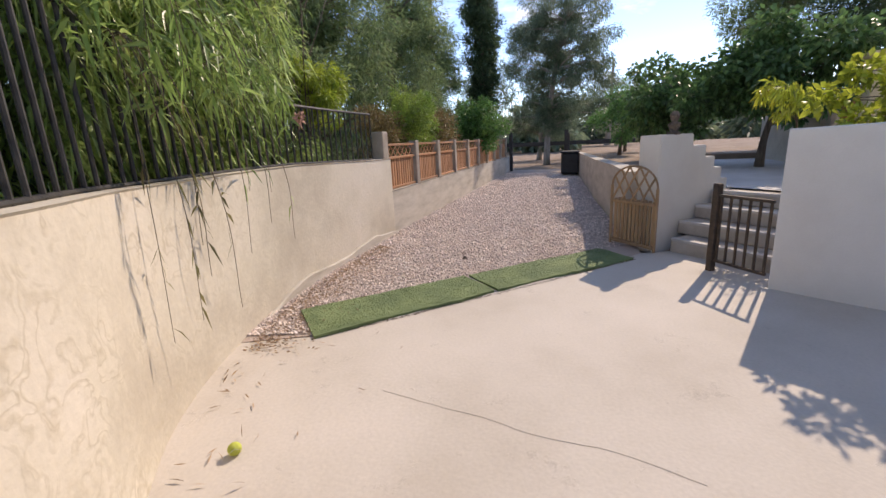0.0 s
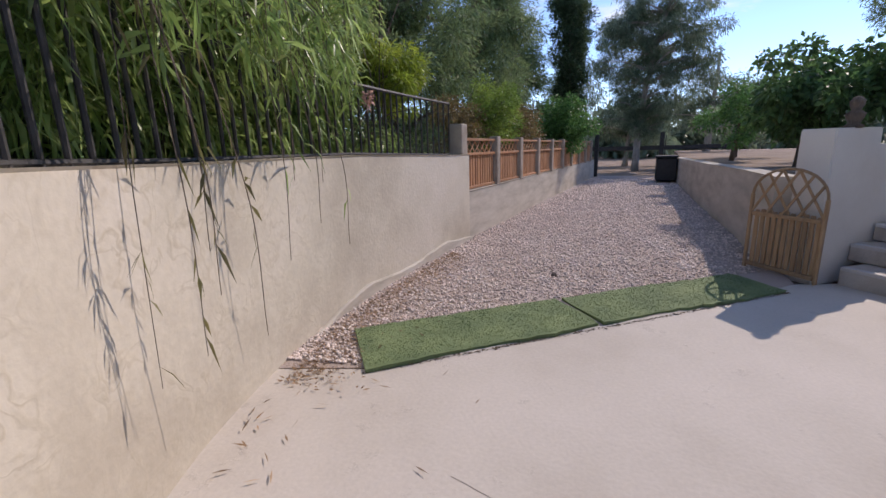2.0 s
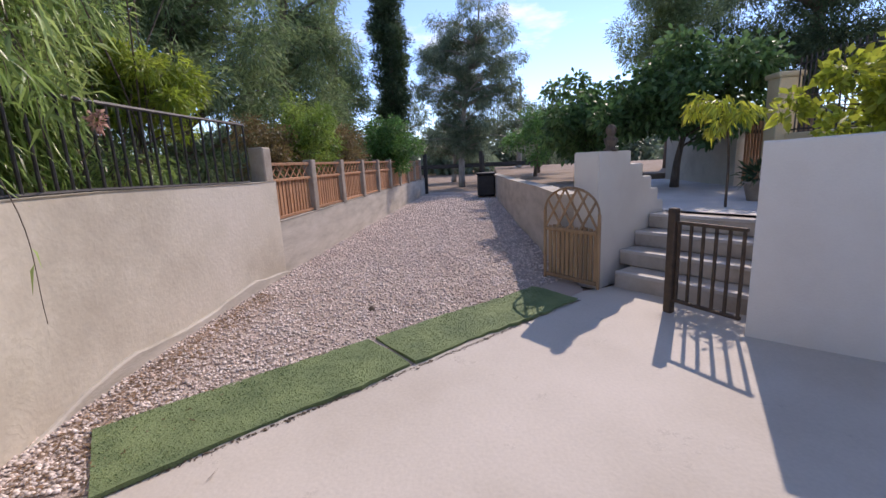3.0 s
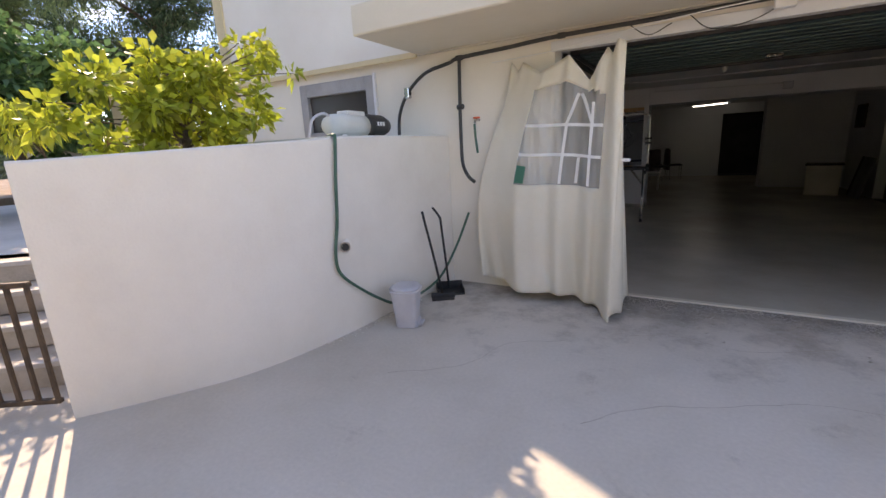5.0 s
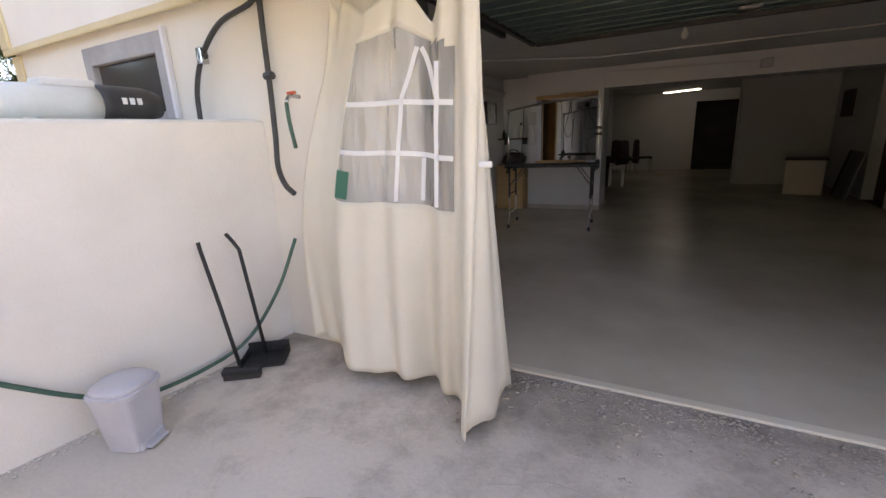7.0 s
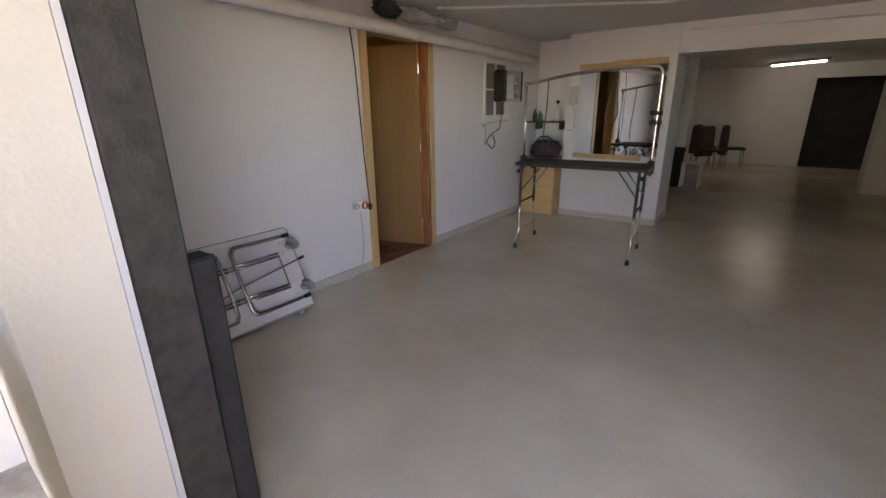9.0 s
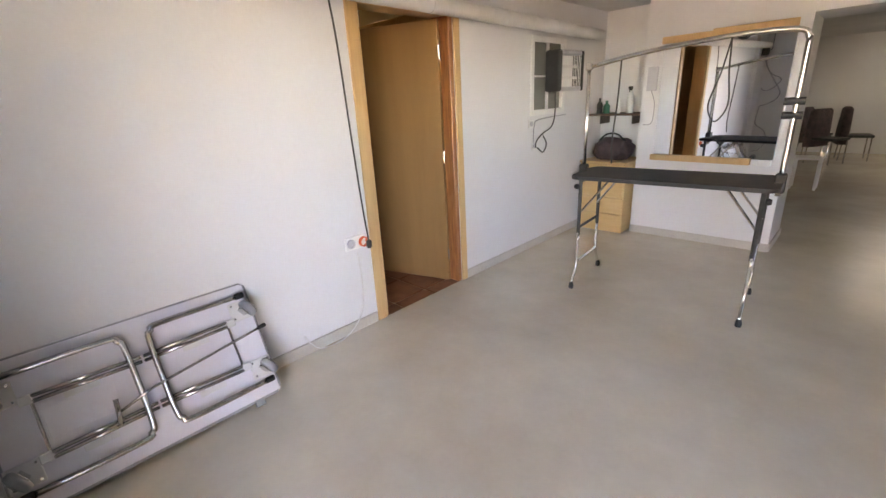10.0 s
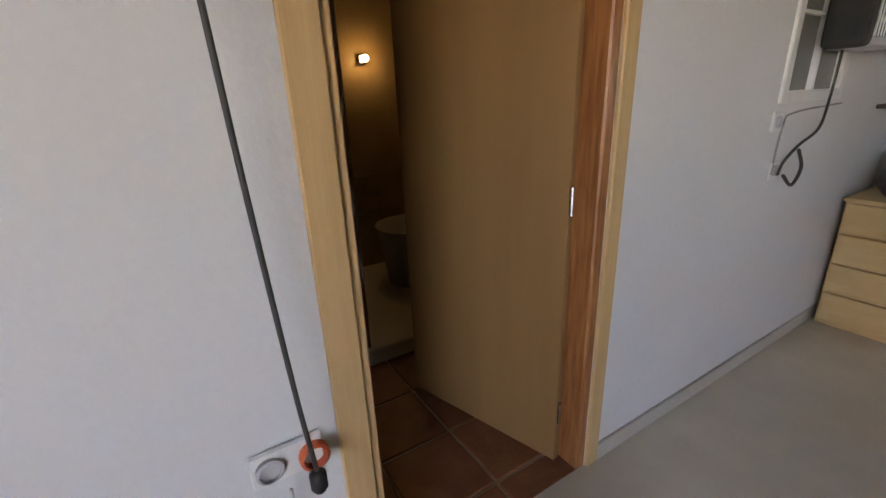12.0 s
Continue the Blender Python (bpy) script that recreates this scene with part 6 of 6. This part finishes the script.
# ---- outside: things at the house front ----
hw_ = thing("window", pose(-1.42, 0.0, 1.56), "small house window with a grey frame and dark glass", "window")
hw_["kind"], hw_.name = "structure", "window_2"
for x0, x1, z0, z1 in ((-0.05, 0.06, 0.0, 0.6), (0.93, 1.04, 0.0, 0.6), (0.06, 0.93, 0.46, 0.6), (0.06, 0.93, 0.0, 0.06)):
    part("frame", box(x0, x1, -0.03, 0.05, z0, z1, 0.006), M["frame_grey"], hw_)
part("reveal", box(1.04, 1.07, -0.04, 0.0, 0.0, 0.62, 0.004), M["white"], hw_)
part("pane", box(0.06, 0.93, 0.02, 0.03, 0.06, 0.46), M["darkglass"], hw_)
tk = thing("pressure_tank", pose(-0.02, -1.0, 1.507), "pale round water tank with a dark motor on the planter slab", "water tank")
part("vessel", lathe([(0.02, -0.15), (0.07, -0.14), (0.092, -0.09), (0.098, 0.0), (0.098, 0.2), (0.096, 0.3)], 24), M["tank"], tk, smooth=True).matrix_basis = pose(0, 0, 0.1, -90, 0, 0)
part("motor", lathe([(0.1, 0.0), (0.105, 0.03), (0.1, 0.25), (0.07, 0.34), (0.02, 0.355)], 24), M["cable"], tk, "dark plastic motor cover", smooth=True).matrix_basis = pose(0, 0.3, 0.105, -90, 0, 0)
for k in range(3):
    part("marking", box(0.098, 0.106, 0.39 + 0.04 * k, 0.415 + 0.04 * k, 0.10, 0.135, 0.001), M["plastic"], tk, "pale printed mark")
lid = box(-0.06, 0.06, 0.05, 0.3, 0.185, 0.225, 0.012, seg=2)
part("lid", lid, M["plastic"], tk).matrix_basis = pose(0, 0, 0, 0, 0, 4)
part("foot", box(-0.08, 0.08, -0.06, 0.0, 0, 0.03, 0.006), M["tank"], tk)
part("foot", box(-0.08, 0.08, 0.36, 0.42, 0, 0.03, 0.006), M["cable"], tk)
part("pipe", tube([(0.0, -0.1, 0.17), (0.02, -0.2, 0.19), (0.02, -0.32, 0.14), (0.0, -0.36, 0.0)], 0.011, 8, n=5), M["bin"], tk, smooth=True)

hs = thing("garden_hose", pose(0.38, -1.49, 0), "green garden hose hanging down the planter wall", "hose")
part("hose", tube([(-0.12, 0.05, 1.512), (-0.02, 0.0, 1.512), (0.0, -0.01, 1.475), (0.0, -0.045, 1.2), (-0.005, -0.07, 0.9), (-0.01, -0.115, 0.66), (-0.005, -0.085, 0.5), (0.03, 0.09, 0.33), (0.07, 0.26, 0.2), (0.1, 0.4, 0.12), (0.11, 0.65, 0.08), (0.13, 0.95, 0.10), (0.18, 1.12, 0.2), (0.25, 1.3, 0.45), (0.34, 1.4, 0.75)], 0.012, 8, n=5), M["hose"], hs, smooth=True)
spg = thing("spout", pose(0.372, -1.50, 0.70), "short weathered clay drain spout in the planter wall", "spout")
part("tube", lathe([(0.036, -0.07), (0.037, 0.06), (0.030, 0.06), (0.028, -0.02)], 16), M["post"], spg, smooth=True).matrix_basis = pose(0, 0, 0, 0, 85, -48)
# black disc colours in the shade of the hollow spout
part("bore", lathe([(0.0295, 0.034), (0.0295, 0.037)], 16), M["black"], spg, "black disc for the shade inside the spout").matrix_basis = pose(0, 0, 0, 0, 85, -48)
part("mortar", lathe([(0.055, -0.006), (0.05, 0.006), (0.036, 0.012)], 14), M["planter"], spg, "rough mortar collar").matrix_basis = pose(0.006, 0.01, 0, 0, 90, 0)
bi = thing("waste_bin", pose(0.68, -1.19, 0, 0, 0, 20) @ Matrix.Scale(1.12, 4), "grey plastic pedal bin on the yard", "bin")
part("body", oval_loft([(0.068, 0.072, 0.0), (0.074, 0.078, 0.006), (0.092, 0.098, 0.24), (0.094, 0.1, 0.255)], power=0.3), M["bin"], bi)
part("rim", oval_loft([(0.094, 0.1, 0.25), (0.106, 0.112, 0.252), (0.108, 0.114, 0.272), (0.1, 0.106, 0.276)], power=0.55), M["bin"], bi)
part("lid", oval_loft([(0.1, 0.106, 0.274), (0.102, 0.108, 0.285), (0.094, 0.1, 0.297), (0.06, 0.065, 0.303)], power=0.75), M["bin"], bi, smooth=True)
part("hinge", box(-0.112, -0.1, -0.04, 0.04, 0.262, 0.29, 0.004), M["bin"], bi)
part("pedal", box(0.06, 0.115, -0.05, 0.05, 0.008, 0.024, 0.006), M["bin"], bi)
part("skirt", box(0.066, 0.084, -0.066, 0.066, 0.0, 0.045, 0.006), M["bin"], bi)
for nm, lab, bx, by, topx, topy, px, py in (("dustpan", "black long handled dustpan", 0.61, -0.36, 0.50, -0.42, 0.13, 0.10), ("broom", "black long handled broom", 0.67, -0.59, 0.50, -0.60, 0.11, 0.06)):
    d = thing(nm, pose(bx, by, 0), lab + " leaning on the planter wall", nm)
    dx, dy = topx - bx, topy - by
    part("handle", tube([(0, 0, 0.04), (dx * 0.2, dy * 0.3, 0.40), (dx * 0.4, dy * 0.6, 0.74), (dx * 0.65, dy * 0.8, 0.79), (dx, dy, 0.84)] if nm == "dustpan" else [(0, 0, 0.04), (dx * 0.5, dy * 0.5, 0.45), (dx * 0.95, dy * 0.95, 0.78), (dx, dy, 0.83)], 0.0115, 8), M["black"], d, smooth=True)
    if nm == "dustpan":
        b = box(-px, px, -py, py, 0.004, 0.016, 0.003)
        box(-px, px, py - 0.012, py, 0.004, 0.09, 0.003, bm=b)
        box(-px, -px + 0.01, -py, py, 0.004, 0.06, 0.003, bm=b)
        box(px - 0.01, px, -py, py, 0.004, 0.06, 0.003, bm=b)
        part("pan", b, M["black"], d).matrix_basis = pose(0.02, -0.02, 0, 0, 0, 35)
    else:
        part("head", box(-px, px, -py * 0.5, py * 0.5, 0.03, 0.07, 0.006), M["black"], d).matrix_basis = pose(0, 0, 0, 0, 0, 35)
        part("bristles", box(-px * 0.95, px * 0.95, -py * 0.4, py * 0.4, 0.0, 0.03, 0.003), M["iron"], d).matrix_basis = pose(0, 0, 0, 0, 0, 35)
wp_ = thing("water_pipe", pose(0, -0.06, 0), "black plastic water pipe along the house front", "pipe")
part("pipe", tube([(-0.07, 0.0, 1.5), (-0.045, 0.0, 1.73), (0.07, 0.0, 1.93), (0.28, 0.0, 2.09), (0.55, 0.0, 2.15), (0.66, 0.0, 2.18), (1.1, 0.0, 2.2), (1.6, 0.0, 2.225), (2.3, 0.0, 2.23), (3.2, 0.0, 2.24), (4.9, 0.0, 2.245)], 0.017, 8, n=6), M["cable"], wp_, smooth=True)
part("pipe", tube([(0.66, 0.0, 2.18), (0.655, 0.0, 2.0), (0.65, 0.0, 1.7), (0.66, -0.02, 1.4), (0.69, -0.06, 1.22), (0.75, -0.08, 1.11), (0.82, -0.08, 1.05)], 0.017, 8, n=6), M["cable"], wp_, smooth=True)
for x, z in ((0.66, 2.18), (0.07, 1.93), (0.655, 1.75), (1.6, 2.225)):
    part("coupling", tube([(x - 0.03, 0, z), (x + 0.03, 0, z)], 0.024, 8), M["cable"], wp_)
part("clip", box(0.045, 0.095, -0.03, 0.03, 1.88, 1.98, 0.006), M["tube"], wp_, "metal pipe clip")
tap = thing("tap", pose(0.82, -0.02, 1.62), "small brass tap on the house front", "tap")
part("body", tube([(0, 0.02, 0), (0, -0.06, 0), (0, -0.09, -0.04)], 0.012, 8, n=3), M["tube"], tap, smooth=True)
part("handle", box(-0.035, 0.035, -0.05, -0.035, 0.012, 0.028, 0.004), M["red"], tap)
part("hose_end", tube([(0, -0.09, -0.04), (0.005, -0.09, -0.15), (0.02, -0.08, -0.3)], 0.012, 8, n=3), M["hose"], tap, smooth=True)
wr = thing("loose_wire", pose(2.4, -0.05, 2.2), "thin black wires drooping over the garage opening", "wire")
part("wire", tube([(-0.3, 0, 0.03), (-0.15, -0.05, -0.08), (0.0, -0.03, -0.02)], 0.004, 5, n=6), M["cable"], wr)
part("wire", tube([(0.1, 0, 0.03), (0.25, -0.04, -0.1), (0.5, -0.04, -0.08), (0.7, 0, 0.04)], 0.004, 5, n=6), M["cable"], wr)
part("wire", tube([(0.7, 0, 0.06), (0.78, -0.02, 0.0), (0.86, -0.02, 0.05)], 0.004, 5, n=6), M["cable"], wr)
lb = thing("lamp_box", pose(3.05, -0.055, 2.2), "small white wall box above the opening", "box")
part("case", box(-0.06, 0.06, -0.05, 0.0, -0.04, 0.05, 0.006), M["plastic"], lb)

# ---- terrace and drive things ----
ur = thing("urn", pose(-1.93, -3.66, 1.415) @ Matrix.Diagonal((0.75, 0.75, 0.72, 1)), "small dark bust shaped ornament on the stepped wall", "ornament")
part("figure", lathe([(0.09, 0), (0.1, 0.03), (0.06, 0.06), (0.09, 0.14), (0.10, 0.18), (0.045, 0.22), (0.07, 0.28), (0.075, 0.33), (0.04, 0.38), (0.01, 0.39)], 16), M["bark"], ur, smooth=True)
struct("wall_terrace", box(-9.2, -5.9, -0.35, -0.1, 0.6, 1.75), M["stucco"], "shaded beige wall behind the terrace", "wall")
tg = thing("slat_gate", pose(-5.85, -0.22, 0.68), "brown timber slat gate on the terrace", "gate")
part("frame", box(0, 0.95, -0.03, 0.0, 0.1, 0.16, 0.004), M["rust"], tg)
part("frame", box(0, 0.95, -0.03, 0.0, 0.95, 1.01, 0.004), M["rust"], tg)
tsm = mesh_of("slat", box(-0.03, 0.03, -0.02, 0.0, 0.03, 1.15, 0.004), M["slat"])
for k in range(10):
    part("slat", tsm, None, tg).matrix_basis = pose(0.05 + 0.094 * k, -0.012, 0)
for x, y in ((-4.78, -0.3),):
    pl_ = thing("gate_pillar", pose(x, y, 0.68), "ochre rendered pillar on the terrace", "pillar")
    part("shaft", box(-0.16, 0.16, -0.16, 0.16, -0.02, 1.75, 0.015), M["ochre"], pl_)
    part("cap", box(-0.2, 0.2, -0.2, 0.2, 1.75, 1.83, 0.02), M["ochre"], pl_)
tf = thing("terrace_fence", pose(-4.6, -0.25, 0.68), "tall dark iron fence beside the house", "fence")
for z in (0.95, 1.9):
    part("rail", box(0, 1.84, -0.012, 0.012, z - 0.012, z + 0.012, 0.003), M["iron"], tf)
fbm = mesh_of("bar", tube([(0, 0, 0.9), (0, 0, 2.0)], 0.011, 6), M["iron"])
for k in range(17):
    part("bar", fbm, None, tf).matrix_basis = pose(0.08 + 0.105 * k, 0, 0)
part("plinth", box(0, 1.84, -0.08, 0.08, -0.02, 0.9, 0.01), M["ochre"], tf)
pot = thing("potted_cactus", pose(-3.35, -1.35, 0.68), "dark round potted plant on the terrace", "plant pot")
part("pot", lathe([(0.12, 0), (0.17, 0.22), (0.19, 0.23), (0.19, 0.26), (0.15, 0.26)], 16), M["post"], pot, smooth=True)
pq, pw = in_blobs(260, [(np.array((0, 0, 0.36)), (0.18, 0.18, 0.14))], 0.3)
part("leaf_rosette", leaves("leaf_rosette", pq, pw + np.array((0, 0, 0.5)), 0.16, 0.03, M["cypleaf"]), None, pot)
skp = thing("waste_container", pose(-13.6, -5.15, 0, 0, 0, 2), "dark wheeled waste container beside the drive", "container")
part("body", box(-0.6, 0.6, -0.32, 0.32, 0.08, 0.85, 0.05), M["black"], skp)
part("lid", box(-0.63, 0.63, -0.35, 0.35, 0.85, 0.92, 0.03), M["black"], skp)
fg = thing("drive_gate", pose(-16.4, -7.9, 0), "dark iron gate standing open at the end of the drive", "gate")
for x, y in ((0, 0.05), (0.9, 2.55)):
    part("post", box(x - 0.08, x + 0.08, y - 0.08, y + 0.08, 0, 1.75, 0.01), M["iron"], fg)
part("beam", box(-6.2, -6.0, -5, 6, 1.0, 1.22, 0.02), M["iron"], fg)
for k in range(7):
    part("bar", box(0.85 + 0.2 * k, 0.875 + 0.2 * k, 2.66, 2.69, 0.1, 1.6, 0.004), M["iron"], fg)
for z in (0.15, 1.55):
    part("rail", box(0.85, 2.2, 2.66, 2.69, z, z + 0.04, 0.004), M["iron"], fg)

# ---- small things on the yard ----
ball = thing("tennis_ball", pose(2.74, -6.34, 0.033), "yellow green tennis ball on the concrete", "ball")
bm = bmesh.new()
bmesh.ops.create_icosphere(bm, subdivisions=4, radius=0.033)
part("felt", bm, M["tennis"], ball, smooth=True)
part("seam", tube([(0.0332 * math.cos(t) * math.cos(0.5 * math.sin(2 * t)), 0.0332 * math.sin(t) * math.cos(0.5 * math.sin(2 * t)), 0.0332 * math.sin(0.5 * math.sin(2 * t))) for t in np.linspace(0, 6.283, 40)], 0.0008, 4), M["plastic"], ball)
lst = thing("litter_leaf", pose(0, 0, 0.004), "dry fallen narrow leaves on the concrete", "leaf litter")
lst["kind"] = "stuff"
n = 90
lx = rng.uniform(0.2, 3.4, n)
lwall = np.interp(lx, [0.4, 1.2, 2.06, 2.7, 3.3, 4.0], [-7.5, -7.35, -7.07, -6.75, -6.28, -5.85])
ly = lwall + 0.05 + rng.exponential(0.35, n)
part("leaf", leaves("leaf", np.stack([lx, ly, np.full(n, 0.008)], 1), np.stack([rng.normal(size=n), rng.normal(size=n), np.full(n, 0.08)], 1), 0.075, 0.010, M["dryleaf"], 0.02), None, lst)
n = 2400
dx_ = rng.uniform(-1.5, 1.8, n)
dy_ = np.interp(dx_, [-2, 0.4, 1.2, 2.06], [-7.65, -7.5, -7.35, -7.07]) + 0.05 + np.abs(rng.normal(0, 0.22, n)) * np.interp(dx_, [-1.5, 0.8, 1.7], [0.5, 1.3, 0.8])
deb = tagged(new("leaf_litter", leaves("leaf_litter", np.stack([dx_, dy_, rng.uniform(0.006, 0.02, n)], 1), np.stack([rng.normal(size=n), rng.normal(size=n), np.full(n, 0.2)], 1), 0.035, 0.012, M["dryleaf"], 0.05)), "dry brown leaf litter along the foot of the wall", "leaf litter", kind="stuff")
crk = tube([(2.05, -5.86, 0.0), (2.09, -5.65, 0.0), (2.13, -5.45, 0.0), (2.17, -5.2, 0.0), (2.25, -4.9, 0.0), (2.28, -4.55, 0.0), (2.4, -4.2, 0.0)], 0.0016, 5, n=5)
for v in crk.verts:
    v.co.x += 0.006 * noise.noise(v.co * 12)
    v.co.z = v.co.z * 0.4 + 0.0012
struct("pavement_crack", crk, M["post"], "hairline crack in the concrete yard", "crack")
for k, pts in enumerate([[(2.2, -1.9), (2.5, -1.6), (2.75, -1.5), (3.2, -1.25), (3.6, -1.2)], [(2.3, -0.75), (2.6, -0.62), (3.0, -0.7), (3.5, -0.45)], [(1.0, -1.9), (1.4, -1.6), (1.55, -1.2), (1.9, -1.0)]]):
    cb_ = tube([(x, y, 0.0) for x, y in pts], 0.0016, 5, n=7)
    for v in cb_.verts:
        v.co.x += 0.02 * noise.noise(Vector((v.co.x * 6, v.co.y * 6, k)))
        v.co.y += 0.02 * noise.noise(Vector((v.co.x * 7, v.co.y * 5, k + 9)))
        v.co.z = v.co.z * 0.4 + 0.0012
    struct("pavement_crack_%d" % (k + 2), cb_, M["post"], "hairline crack in the concrete yard", "crack")
clod = thing("stone", pose(-0.95, -6.12, 0.01), "small dark stone on the gravel", "stone")
bm = bmesh.new()
bmesh.ops.create_icosphere(bm, subdivisions=2, radius=0.035)
for v in bm.verts:
    v.co *= 1 + 0.4 * noise.noise(v.co * 30)
part("rock", bm, M["bark"], clod)


def crumbs(name, px, py, size, mat, label, flat=0.5):
    """Small uneven chips lying on the ground at the given places."""
    k = len(px)
    r = rng.uniform(size[0], size[1], k) * (0.5 + rng.random(k) ** 3)
    v = octa[None] * r[:, None, None] * rng.uniform(0.5, 1.4, (k, 6, 1))
    a = rng.uniform(0, 6.28, k)[:, None]
    v = np.stack([v[..., 0] * np.cos(a) - v[..., 1] * np.sin(a) + px[:, None], v[..., 0] * np.sin(a) + v[..., 1] * np.cos(a) + py[:, None], v[..., 2] * flat + 0.002 + 0.25 * r[:, None]], -1)
    f = ((np.arange(k) * 6)[:, None, None] + tri8[None]).reshape(-1, 3)
    return tagged(new(name, np_mesh(name, v, f, mat)), label, "debris", kind="stuff")


n = 3200
cx_ = rng.uniform(1.9, 4.3, n)
crumbs("threshold_grit", cx_, 0.11 - np.abs(rng.normal(0, 0.22, n)) * (0.5 + 0.7 * np.sin(cx_ * 4.0) ** 2), (0.002, 0.012), M["steps"], "grey grit and crumbs swept against the threshold")
n = 170
fy_ = rng.uniform(-1.75, -0.6, n)
crumbs("plaster_flakes", np.interp(fy_, [-2.37, -2.0, -1.55, -1.1, -0.5, 0.0], [0.13, 0.26, 0.345, 0.39, 0.44, 0.48]) + 0.012 + np.abs(rng.normal(0, 0.035, n)), fy_, (0.003, 0.014), M["planter"], "flakes of plaster fallen at the foot of the planter wall")
n = 1100
eu = rng.random(n)
crumbs("turf_edge_soil", 1.5 - 2.72 * eu + np.abs(rng.normal(0, 0.014, n)), -6.735 + 2.63 * eu + np.abs(rng.normal(0, 0.014, n)), (0.003, 0.010), M["soil"], "dark soil crumbs along the turf edge")
